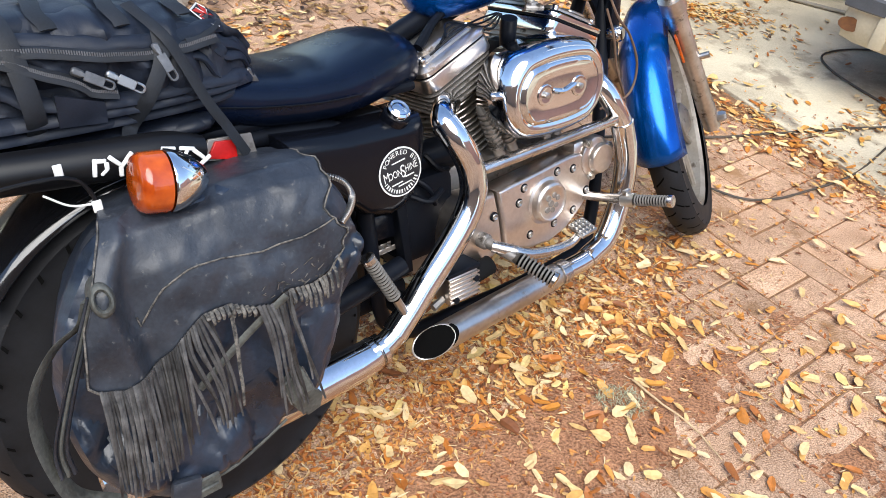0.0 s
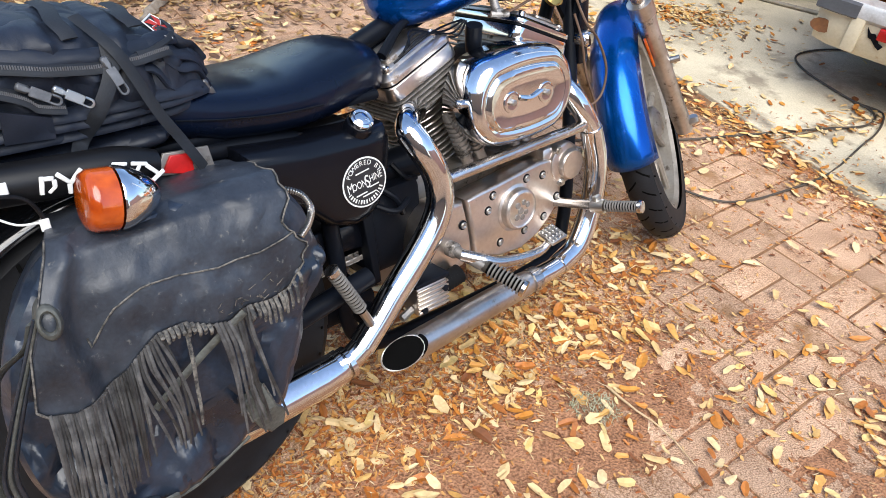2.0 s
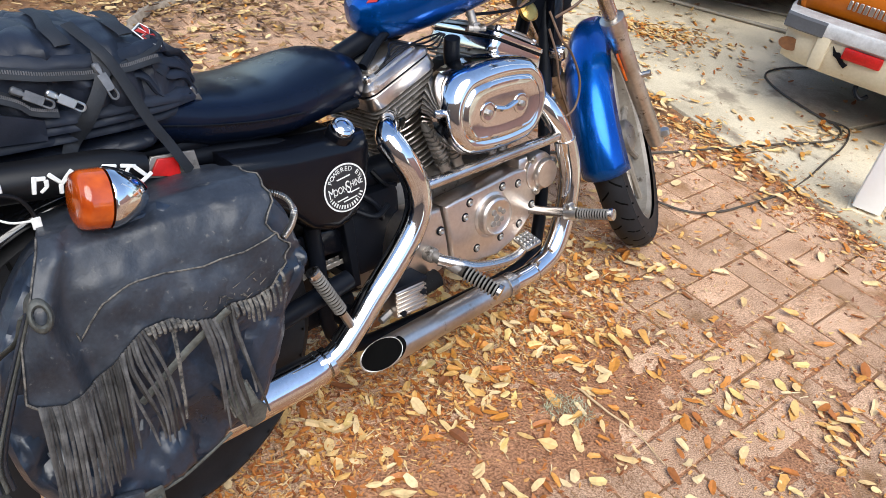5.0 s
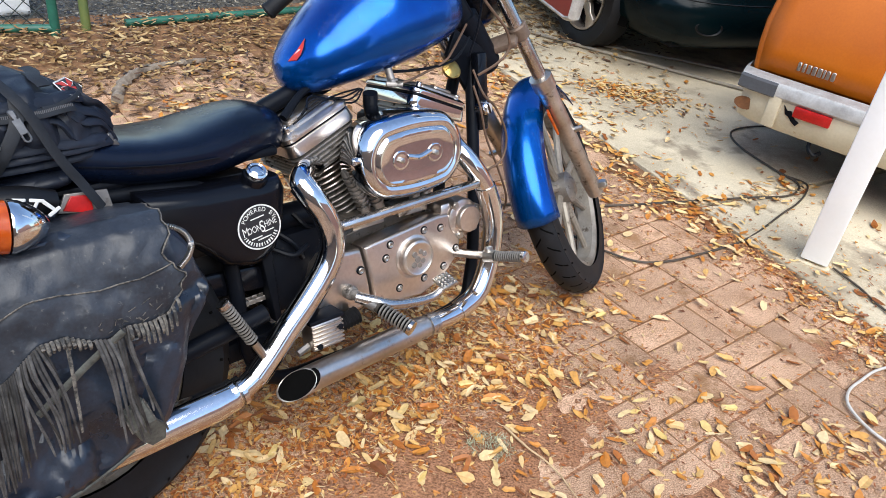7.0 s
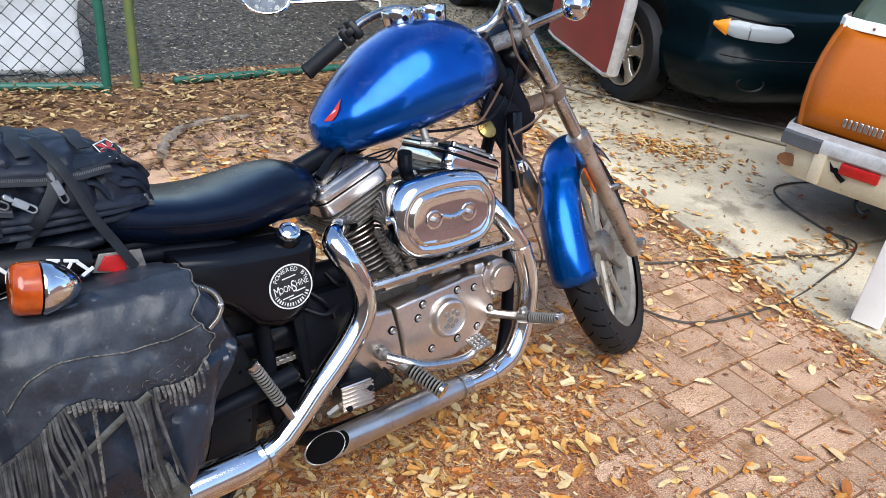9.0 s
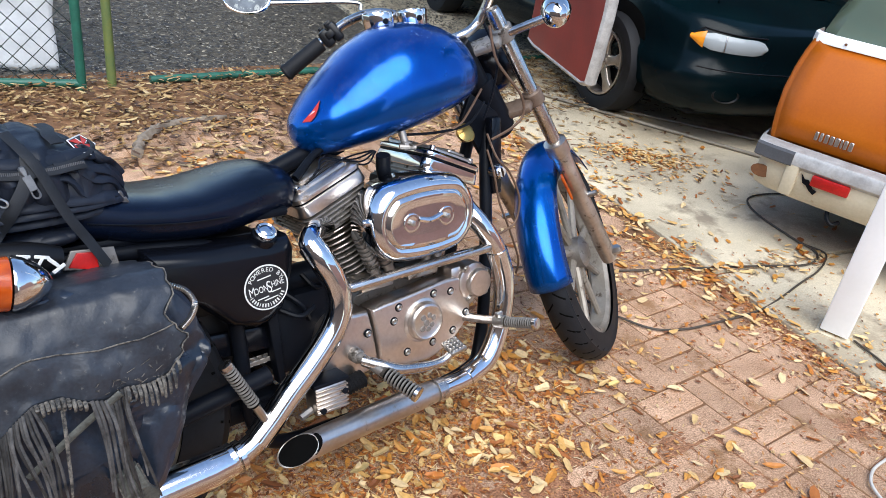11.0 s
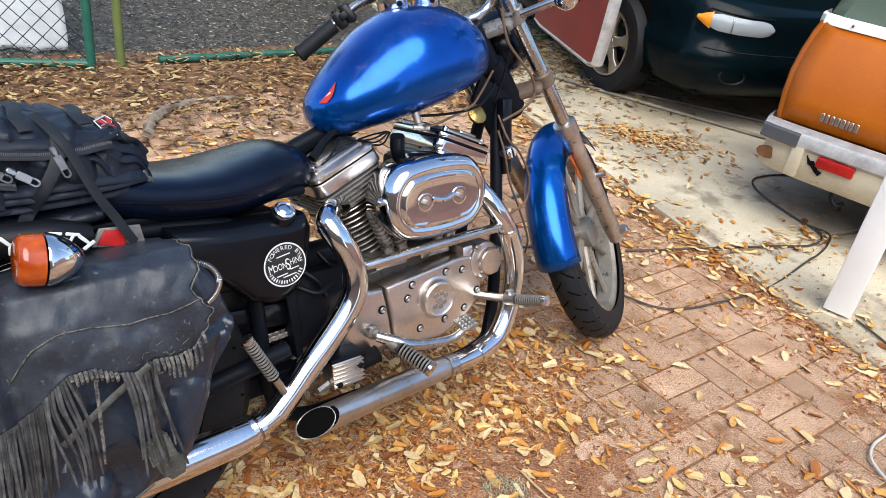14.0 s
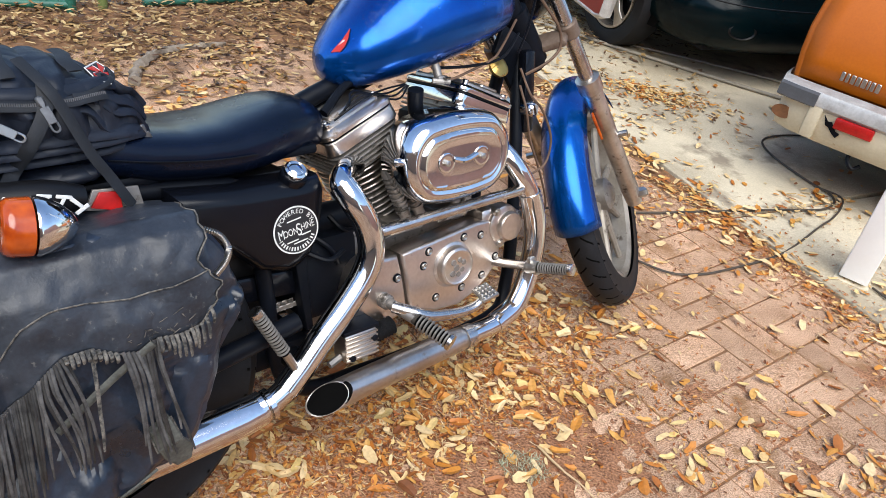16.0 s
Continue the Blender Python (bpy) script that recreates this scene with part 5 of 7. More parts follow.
part("kickstand", tube([R(0.62, -0.12, 0.16), R(0.60, -0.22, 0.115), R(0.57, -0.30, 0.083)], 0.011, 10), BLACK_METAL, bike)
part("luggage_rack", tube([R(0.05, 0.14, 0.66), R(-0.2, 0.14, 0.685), R(-0.45, 0.12, 0.69), R(-0.45, -0.12, 0.69), R(-0.2, -0.14, 0.685), R(0.05, -0.14, 0.66)], 0.008, 8), BLACK_METAL, bike)
# rear turn signal, reflector
bl = along(R(-0.128, 0.30, 0.690), R(-0.06, 0.300, 0.678))
rs = part("rear_turn_signal", revolve([(0.0, 0.0405), (0.004, 0.0415), (0.016, 0.0385), (0.034, 0.030), (0.048, 0.018), (0.055, 0.008), (0.057, 0.002)], 30, bl), CHROME, bike, "rear turn signal with an amber lens and chrome bullet shell")
part("lens", revolve([(-0.040, 0.002), (-0.040, 0.028), (-0.037, 0.035), (-0.030, 0.039)] + [(-0.028 + 0.0018 * k, 0.0392 + (0.0003 if k % 2 else 0.0) + 0.00006 * k) for k in range(15)], 36, bl), AMBER, rs, "ribbed amber lens")
part("stalk", tube([R(-0.11, 0.29, 0.685), R(-0.12, 0.15, 0.665)], 0.010, 10), WORN_CHROME, rs)
rr_ = part("side_reflector", plate([R(-0.026, 0.178, 0.662), R(0.020, 0.178, 0.648), R(0.020, 0.178, 0.680), R(-0.010, 0.178, 0.684)], LAT, 0.005, 0.001), RED_LENS, bike, "red side reflector")
part("reflector_plate", plate([R(-0.034, 0.172, 0.658), R(0.056, 0.172, 0.640), R(0.050, 0.172, 0.682), R(-0.018, 0.172, 0.688)], LAT, 0.005, 0.001), DULL_ALLOY, rr_)


# ---- saddlebag ----
bag = tagged(thing("saddlebag", BIKE), "worn black leather saddlebag with fringes slung over the rear fender", "saddlebag")
BAG = [(0.150, 0.545), (0.155, 0.505), (0.118, 0.445), (0.080, 0.355), (0.035, 0.272), (-0.04, 0.236), (-0.115, 0.216), (-0.196, 0.208), (-0.265, 0.232), (-0.312, 0.30), (-0.328, 0.39), (-0.320, 0.475), (-0.30, 0.54), (-0.265, 0.60), (-0.21, 0.65), (-0.10, 0.665), (0.02, 0.665), (0.09, 0.645), (0.13, 0.60)]
bag_c = (-0.10, 0.45)
brows = []
BAG_DEPTH = [(0.0, 0.135, 0.74), (1.0, 0.15, 0.80), (2.0, 0.20, 0.88), (3.0, 0.26, 0.96), (4.0, 0.292, 0.995), (5.0, 0.312, 0.965), (6.0, 0.322, 0.89), (7.0, 0.325, 0.72), (8.0, 0.324, 0.40)]
bag_ring = spline([(*q, 0) for q in BAG + BAG[:1]], 9)[:-1]
for k in range(41):
    r, s = lerp_table(BAG_DEPTH, k / 5)
    row = []
    for q in bag_ring:
        x, z = bag_c[0] + (q.x - bag_c[0]) * s, bag_c[1] + (q.y - bag_c[1]) * s
        b = 0.022 * noise.noise(Vector((x * 10 + z * 5, z * 6, r * 6))) + 0.008 * noise.noise(Vector((x * 26 + z * 10, z * 12, 3)))
        b -= 0.014 * max(0, 1 - abs(noise.noise(Vector((x * 9 - z * 7, z * 4 + x * 3, 5)))) * 5)
        b -= 0.008 * max(0, 1 - abs(noise.noise(Vector((x * 21 + z * 9, z * 7 - x * 4, r * 4 + 8)))) * 6)
        if x > -0.12 and r > 0.2:
            b += 0.0095 * math.sin(x * 75 + z * 30) * (0.5 + noise.noise(Vector((x * 8, z * 8, 2))))
        if z > 0.50:
            b = min(b, 0.0) - 0.010 * min(1, (z - 0.50) / 0.06)
        row.append(R(x, r + b, z + 0.4 * b))
    brows.append(row)
part("body", rings(brows), BAG_HIDE, bag)
FLAP_LOW = [(-0.305, 0.487), (-0.289, 0.466), (-0.261, 0.455), (-0.223, 0.462), (-0.188, 0.480), (-0.161, 0.503), (-0.142, 0.516), (-0.102, 0.517), (-0.073, 0.500), (-0.04, 0.490), (-0.01, 0.504), (0.026, 0.500), (0.055, 0.506), (0.065, 0.512), (0.079, 0.535)]
FLAP_EDGE = [(0.0, 0.050), (0.2, 0.056), (0.4, 0.050), (0.62, 0.032), (0.8, 0.020), (1.0, 0.008)]
fr = []
NX, NT = 84, 44


def flap_pt(i, t):
    """A place on the flap: i along it (0 to 1), t down from its top inner edge (0 to 1)."""
    x1 = -0.302 + 0.384 * i
    zl = lerp_table(FLAP_LOW, x1)[0]
    top_x = -0.235 + 0.315 * i
    prof = [(0.0, 0.135, 0.648), (0.18, 0.22, 0.662), (0.34, 0.282, 0.664), (0.46, 0.318, 0.645), (0.62, 0.338, 0.595)]
    if t <= 0.62:
        r, z = lerp_table(prof, t)
    else:
        k = (t - 0.62) / 0.38
        r, z = 0.338 + 0.012 * k, 0.595 + (zl - 0.595) * k
    x = top_x + (x1 - top_x) * min(1.0, t * 1.35) ** 0.8
    x += max(0.0, 1 - i) ** 1.6 * lerp_table(FLAP_EDGE, t)[0]
    near = max(0.0, (i - 0.72) / 0.28) ** 2
    x += near * (0.012 * math.sin(t * 3.1) - 0.020 * math.exp(-((t - 0.60) / 0.09) ** 2) + 0.010 * math.exp(-((t - 0.83) / 0.07) ** 2) + 0.004 * math.sin(t * 41))
    b = 0.013 * noise.noise(Vector((x * 6 + t * 1.5, t * 2.6 - x * 3, 1.5)))
    b -= 0.016 * math.exp(-((x + 0.235 - 0.03 * t) / 0.022) ** 2) * min(1, max(0, (t - 0.35) * 3))
    b += 0.012 * math.exp(-((x + 0.285 - 0.05 * t) / 0.02) ** 2) * min(1, max(0, (t - 0.3) * 3)) + 0.010 * math.exp(-(((x + 0.24) / 0.05) ** 2 + ((t - 0.86) / 0.09) ** 2))
    b += 0.008 * noise.noise(Vector((x * 16, z * 13, 7))) + 0.003 * noise.noise(Vector((x * 45, z * 40, 9)))
    roll = 0.018 * math.exp(-((i - 0.07) / 0.06) ** 2) * math.sin(min(1, t * 1.1) * math.pi)
    return R(x, r + 0.004 + b * (0.3 + 0.7 * t) + roll, z - 0.02 * (i - 0.5) ** 2 + 0.4 * b)


for j in range(NT + 1):
    fr.append([flap_pt(i / NX, j / NT) for i in range(NX + 1)])
flap = part("flap", rings(fr, False, False), LEATHER, bag, "scuffed black leather flap with a wavy hem")
flap.modifiers.new("thickness", "SOLIDIFY").thickness = 0.0035
part("hem", tube([flap_pt(i / 60, 1.0) + LAT * 0.002 for i in range(61)], 0.0018, 6), LEATHER_EDGE, flap, "pale scuffed hem")
part("side_hem", tube([flap_pt(1.0, j / 24) + LAT * 0.002 for j in range(4, 25)], 0.0014, 6), LEATHER_EDGE, flap)
part("side_hem", tube([flap_pt(0.0, j / 24) + LAT * 0.002 for j in range(8, 25)], 0.0014, 6), LEATHER_EDGE, flap)
SEAM = [(0.0, 0.0), (0.20, 0.80), (0.28, 0.70), (0.38, 0.67), (0.52, 0.68), (0.68, 0.70), (0.85, 0.70), (1.0, 0.66)]
part("seam", tube([flap_pt(u, lerp_table(SEAM, u)[0]) + LAT * 0.002 for u in (0.19 + 0.81 * k / 80 for k in range(81))], 0.0013, 6), LEATHER_EDGE, flap, "stitched seam")
eye_m = along(flap_pt(0.045, 0.64) - LAT * 0.006, flap_pt(0.045, 0.64) + LAT * 0.03 + Vector((-0.006, 0, 0.012)))
eyelet = part("grommet", revolve([(-0.05, 0.022), (-0.02, 0.021), (0.006, 0.0175), (0.010, 0.015), (0.011, 0.012), (0.008, 0.0095), (-0.02, 0.009)], 22, eye_m @ Matrix.Diagonal((0.8, 1.25, 1, 1)), False), STRAP_LEATHER, flap, "rolled leather eyelet")
part("eyelet_hole", revolve([(-0.018, 0.009), (-0.016, 0.009)], 16, eye_m @ Matrix.Diagonal((0.8, 1.25, 1, 1))), BLACK_INK, eyelet)
crk = random.Random(5)
scuffs = bmesh.new()
for k in range(26):
    ui, ti = crk.uniform(0.66, 0.90), crk.uniform(0.86, 0.975)
    du, dt = crk.uniform(-0.035, 0.035), crk.uniform(-0.03, 0.03)
    scuffs = merge(scuffs, tube([flap_pt(ui + du * f + 0.004 * crk.random(), min(0.99, ti + dt * f)) + LAT * 0.0018 for f in (0, 0.33, 0.66, 1)], 0.0006, 4))
part("scuff", scuffs, LEATHER_EDGE, flap, "pale cracked scuff marks")
# fringe strands along the hem
frng = random.Random(11)


def strand(i, length, wd, sway, curl=0.0):
    a = flap_pt(i, 0.985) + LAT * 0.004
    pts = [a]
    for k in range(1, 6):
        f = k / 5
        pts.append(a + Vector((sway * f + curl * math.sin(f * 4 + i * 30), -0.006 * math.sin(f * 2.6) - 0.004 * frng.random(), -length * f)))
    return tube(pts, [wd, wd, wd, wd * 0.9, wd * 0.85, wd * 0.6], 6, flat=0.42, per=2, up=(1, 0, 0))


for k in range(36):
    i = 0.03 + 0.30 * k / 35
    part("fringe_strand", strand(i, 0.145 + 0.030 * frng.random() - 0.06 * max(0, i - 0.25), 0.0023, -0.012 + 0.02 * (frng.random() - 0.5)), FRINGE, flap)
for k in range(9):
    i = 0.335 + 0.09 * k / 8
    part("fringe_strand", strand(i, 0.15 + 0.03 * frng.random(), 0.0024, 0.018 + 0.02 * (frng.random() - 0.5), 0.006), FRINGE, flap)
for k in range(10):
    i = 0.43 + 0.17 * k / 9
    part("fringe_strand", strand(i, 0.010 + 0.012 * frng.random(), 0.003, 0.0), LEATHER_EDGE, flap)
part("fringe_strand", strand(0.52, 0.165, 0.003, -0.01), LEATHER_EDGE, flap)
for k in range(9):
    i = 0.625 + 0.14 * k / 8
    part("fringe_strand", strand(i, 0.15 + 0.06 * frng.random(), 0.0028, 0.012 + 0.025 * (frng.random() - 0.3), 0.004), FRINGE, flap)
for k in range(11):
    i = 0.77 + 0.21 * k / 10
    part("fringe_strand", strand(i, 0.022 + 0.02 * frng.random(), 0.003, 0.004 * (frng.random() - 0.5)), LEATHER_EDGE, flap)
# zip at the mouth of the bag
zp = spline([R(0.085, 0.305, 0.640), R(0.112, 0.325, 0.628), R(0.122, 0.333, 0.605), R(0.112, 0.338, 0.585), R(0.092, 0.345, 0.572)], 9)
zt = bmesh.new()
for a, b in zip(zp, zp[1:]):
    mz = along((a + b) / 2, b)
    zt = merge(zt, moved(box((0, 0, 0), (0.010, 0.007, 0.0028), 0.0008, 1), mz))
part("zip_teeth", zt, NICKEL, bag, "open metal zip")
part("strap_buckle", merge(box(R(-0.185, 0.335, 0.228), (0.052, 0.006, 0.034), 0.003, 1), box(R(-0.185, 0.340, 0.228), (0.040, 0.006, 0.006), 0.002, 1)), STRAP_LEATHER, bag, "leather-covered buckle")
part("rear_strap", tube([R(-0.262, 0.345, 0.590), R(-0.276, 0.335, 0.556), R(-0.312, 0.325, 0.530), R(-0.346, 0.325, 0.486), R(-0.359, 0.325, 0.433), R(-0.357, 0.325, 0.367), R(-0.342, 0.325, 0.306), R(-0.29, 0.325, 0.258)], 0.0150, 8, per=6, flat=0.18, up=(0.6, 0, 0.8)), STRAP_LEATHER, bag, "cracked grey leather strap")
for q in range(3):
    part("strap_end", tube([R(-0.263 + 0.004 * q, 0.352, 0.595), R(-0.288 + 0.005 * q, 0.346, 0.54), R(-0.320 + 0.006 * q, 0.342, 0.472), R(-0.349 + 0.007 * q, 0.338, 0.40), R(-0.352 + 0.008 * q, 0.334, 0.352)], 0.0038, 8, per=6, flat=0.5), STRAP_LEATHER if q == 1 else LEATHER, bag)
sl = part("strap_loop", plate([R(-0.036, 0.343, 0.317), R(0.003, 0.345, 0.325), R(0.021, 0.338, 0.301), R(0.017, 0.330, 0.272), R(-0.008, 0.334, 0.270), R(-0.026, 0.340, 0.292)], LAT, 0.012, 0.004), STRAP_LEATHER, bag, "scuffed leather strap loop round the muffler")
part("loop_keeper", plate([R(-0.044, 0.342, 0.354), R(-0.010, 0.342, 0.368), R(0.005, 0.344, 0.322), R(-0.036, 0.344, 0.313)], LAT, 0.014, 0.004), STRAP_LEATHER, sl)
part("hem", tube([R(-0.044, 0.352, 0.352), R(-0.037, 0.354, 0.314), R(0.004, 0.354, 0.322), R(-0.009, 0.352, 0.367)], 0.0022, 6), LEATHER_EDGE, sl, "pale scuffed edge")
part("strap_loop", box(R(-0.212, 0.338, 0.240), (0.045, 0.014, 0.045), 0.006, m=Euler((0, radians(14), 0)).to_matrix().to_4x4()), LEATHER, bag)
part("piping", tube([R(-0.170, 0.322, 0.222), R(-0.125, 0.318, 0.224), R(-0.075, 0.312, 0.236), R(-0.03, 0.308, 0.252)], 0.0028, 7, per=6), STRAP_LEATHER, bag, "pale worn piping")
part("cross_strap", tube([flap_pt(0.74, 0.99) + LAT * 0.01, R(-0.08, 0.345, 0.455), R(-0.16, 0.342, 0.40)], 0.006, 8, per=5, flat=0.35, up=(0, 0, 1)), STRAP_LEATHER, bag)

# ---- backpack ----
pack = tagged(thing("backpack", BIKE), "black nylon backpack with zips strapped onto the motorcycle seat", "backpack")
PK = [(-0.62, 0.80, 0.10, 0.07, 0.05), (-0.58, 0.805, 0.15, 0.085, 0.07), (-0.45, 0.805, 0.172, 0.095, 0.078), (-0.28, 0.80, 0.178, 0.098, 0.078), (-0.14, 0.795, 0.178, 0.098, 0.076), (-0.05, 0.79, 0.172, 0.092, 0.072), (0.02, 0.785, 0.158, 0.082, 0.066), (0.075, 0.775, 0.128, 0.062, 0.052), (0.105, 0.765, 0.09, 0.038, 0.036), (0.115, 0.760, 0.05, 0.018, 0.018)]
pk = []


def crease(q):
    """Cloth creases: sharp ridges that run across the pack at two sizes."""
    a = abs(noise.noise(Vector((q.x * 16 + q.z * 9, q.y * 7, q.z * 6))))
    b = abs(noise.noise(Vector((q.x * 34 - q.z * 20, q.y * 16, q.z * 22 + 4))))
    return 0.16 * (0.22 - a) + 0.075 * (0.2 - b)


for k in range(121):
    x = -0.62 + 0.735 * k / 120
    cz, hw, up_, dn = lerp_table(PK, x)
    if x > -0.13:
        fold = 1 + 0.070 * abs(math.sin(x * 55)) ** 0.6 - 0.03
        hw, up_, dn = hw * fold, up_ * fold, dn * fold
    ring = super_ring(x, 0, cz, hw, up_, 96, 3.2, dn)
    pk.append([q + Vector((0, 0, 1)) * 0.010 * noise.noise(q * 9) + (q - Vector((x, 0, cz))) * (0.09 * noise.noise(q * 6 + Vector((5, 0, 0))) + crease(q)) for q in ring])
part("body", rings(pk), NYLON, pack)


def pk_pt(x, ang, out=0.0):
    cz, hw, up_, dn = lerp_table(PK, x)
    a = radians(ang)
    c, s = math.cos(a), math.sin(a)
    h = up_ if s >= 0 else dn
    p = Vector((x, -hw * math.copysign(abs(c) ** (2 / 3.2), c), cz + h * math.copysign(abs(s) ** (2 / 3.2), s)))
    return p + (p - Vector((x, 0, cz))).normalized() * out


# front pocket lying on top and two side welts
pp = []
for k in range(21):
    x = -0.56 + 0.50 * k / 20
    e = math.sin(math.pi * min(1, max(0.0, 0.06 + 0.88 * k / 20))) ** 0.35
    ring = super_ring(x, -0.02, 0.866, 0.135 * e, 0.034 * e, 30, 3.0, 0.03 * e)
    pp.append([q + (q - Vector((x, -0.02, 0.866))) * 0.16 * noise.noise(q * 13) for q in ring])
part("front_pocket", rings(pp), NYLON, pack)
def pk_track(table, n=60, out=0.010):
    """A row of places over the pack, from a table of (x, angle)."""
    x0, x1 = table[0][0], table[-1][0]
    return [pk_pt(x0 + (x1 - x0) * k / n, lerp_table(table, x0 + (x1 - x0) * k / n)[0], out) for k in range(n + 1)]


for table in ([(-0.58, 28), (-0.30, 25), (-0.21, 20), (-0.14, 12), (-0.08, 10), (-0.02, 13), (0.03, 20)], [(-0.58, 24), (-0.30, 19), (-0.255, 16), (-0.21, 6), (-0.165, 0), (-0.13, -2)]):
    zl_ = pk_track(table, 70, 0.012)
    zz = part("zip", tube(zl_, 0.010, 8, flat=0.32), WEBBING, pack)
    teeth = bmesh.new()
    for a, b in zip(zl_, zl_[1:]):
        for f in (0.1, 0.43, 0.76):
            c = a + (b - a) * f
            o_ = (c - Vector((c.x, 0, 0.80))).normalized() * 0.0042
            teeth.faces.new([teeth.verts.new(c + o_ + Vector((dx, 0, dz))) for dx, dz in ((-0.0009, -0.0042), (0.0009, -0.0042), (0.0009, 0.0042), (-0.0009, 0.0042))])
    part("zip_teeth", teeth, DULL_ZIP, zz)
# flaps of cloth that overhang the zips, and folds round the end of the pack
for table, w_ in (([(-0.58, 40), (-0.30, 36), (-0.20, 29), (-0.13, 20), (-0.06, 19), (0.0, 26), (0.05, 42)], 0.013), ([(-0.58, 14), (-0.32, 9), (-0.24, -1), (-0.17, -7), (-0.10, -8), (-0.02, -6), (0.07, -8)], 0.012), ([(-0.58, -12), (-0.3, -13), (-0.1, -16), (0.02, -14), (0.09, -10)], 0.012), ([(-0.58, -28), (-0.3, -28), (-0.1, -31), (0.0, -30), (0.08, -24)], 0.012)):
    part("cloth_fold", tube(pk_track(table, 50, 0.003), w_, 10, flat=0.5), NYLON, pack)
for a0, a1, x0, x1 in ((30, 4, -0.03, 0.098), (16, -6, -0.02, 0.100), (4, -14, -0.03, 0.102), (-8, -22, -0.04, 0.100), (46, 24, 0.03, 0.100)):
    part("cloth_fold", tube([pk_pt(x0 + (x1 - x0) * k / 14, a0 + (a1 - a0) * (k / 14) ** 1.6 + 4 * math.sin(k * 0.7), 0.001) for k in range(15)], 0.0095, 9, flat=0.55), NYLON, pack)


def zip_pull(x, ang, tilt, length=0.032, out=0.020, metal=DULL_ZIP):
    p = pk_pt(x, ang, out)
    n_ = (p - Vector((x, 0, lerp_table(PK, x)[0]))).normalized()
    d = Vector((math.cos(radians(tilt)), 0, math.sin(radians(tilt))))
    d = (d - n_ * d.dot(n_)).normalized()
    m = Matrix.Translation(p) @ Matrix((d, n_.cross(d), n_)).transposed().to_4x4()
    length *= 1.25
    hw_ = 0.0068
    arc = [Vector((length * 0.66, hw_ - 0.0016, 0)), Vector((length * 0.82, hw_ - 0.0016, 0))] + [Vector((length * 0.82 + (hw_ - 0.0016) * math.sin(a), (hw_ - 0.0016) * math.cos(a), 0)) for a in (math.pi * k / 8 for k in range(1, 8))] + [Vector((length * 0.82, -hw_ + 0.0016, 0)), Vector((length * 0.66, -hw_ + 0.0016, 0))]
    bm = merge(box((length * 0.40, 0, 0), (length * 0.54, 2 * hw_, 0.0024), 0.001, 1), box((length * 0.10, 0, 0), (length * 0.16, 0.006, 0.0024), 0.001, 1), tube(arc, 0.0018, 6), box((-0.002, 0, -0.003), (0.016, 0.011, 0.008), 0.0025, 1))
    return part("zip_pull", moved(bm, m), metal, pack, "metal zip pull")


zip_pull(-0.172, 5, -34, 0.038)
zip_pull(-0.132, 2, -36, 0.036, metal=NICKEL)
zip_pull(-0.066, 12, -74, 0.038)
zip_pull(0.088, -8, -66, 0.030, 0.012)
part("binding", tube([pk_pt(-0.02 + 0.085 * math.sin(math.pi / 2 * k / 20), 17 + 62 * (1 - math.cos(math.pi / 2 * k / 20)), 0.010) for k in range(21)], 0.005, 8, flat=0.6), WEBBING, pack)
part("side_pad", rings([[pk_pt(x0, a0, o) for x0, a0 in ((-0.207, 0), (-0.150, -5), (-0.150, -24), (-0.210, -20))] for o in (0.004, 0.014, 0.017)]), NYLON, pack)
for a0, a1, x0 in ((70, 8, -0.34), (84, 36, -0.19), (86, 34, -0.10), (86, 46, -0.005)):
    part("webbing", tube([pk_pt(x0 + 0.003 * math.sin(k), a0 + (a1 - a0) * k / 8, 0.013) for k in range(9)], 0.011, 8, per=3, flat=0.14, up=(1, 0, 0)), WEBBING, pack)
# straps over the pack
for pts, wd in (([pk_pt(-0.075, 60, 0.014), pk_pt(-0.055, 26, 0.018), pk_pt(-0.040, 8, 0.020), R(-0.016, 0.196, 0.752), R(0.009, 0.192, 0.705), R(0.034, 0.188, 0.655)], 0.0090),
                ([pk_pt(-0.055, 30, 0.014), pk_pt(-0.065, 6, 0.020), pk_pt(-0.095, -8, 0.020), pk_pt(-0.118, -40, 0.018), R(-0.137, 0.205, 0.715), R(-0.142, 0.212, 0.700)], 0.010),
                ([pk_pt(-0.245, 75, 0.014), pk_pt(-0.24, 35, 0.018), pk_pt(-0.235, -5, 0.018), pk_pt(-0.235, -50, 0.010)], 0.013)):
    part("strap", tube(pts, wd, 8, per=6, flat=0.14, up=(1, 0, 0)), WEBBING, pack, "black webbing strap")
part("buckle", tube([R(-0.138, 0.205, 0.702), R(-0.150, 0.21, 0.690), R(-0.150, 0.21, 0.675), R(-0.136, 0.21, 0.670), R(-0.126, 0.208, 0.684), R(-0.138, 0.205, 0.702)], 0.003, 8, per=3), NICKEL, pack)
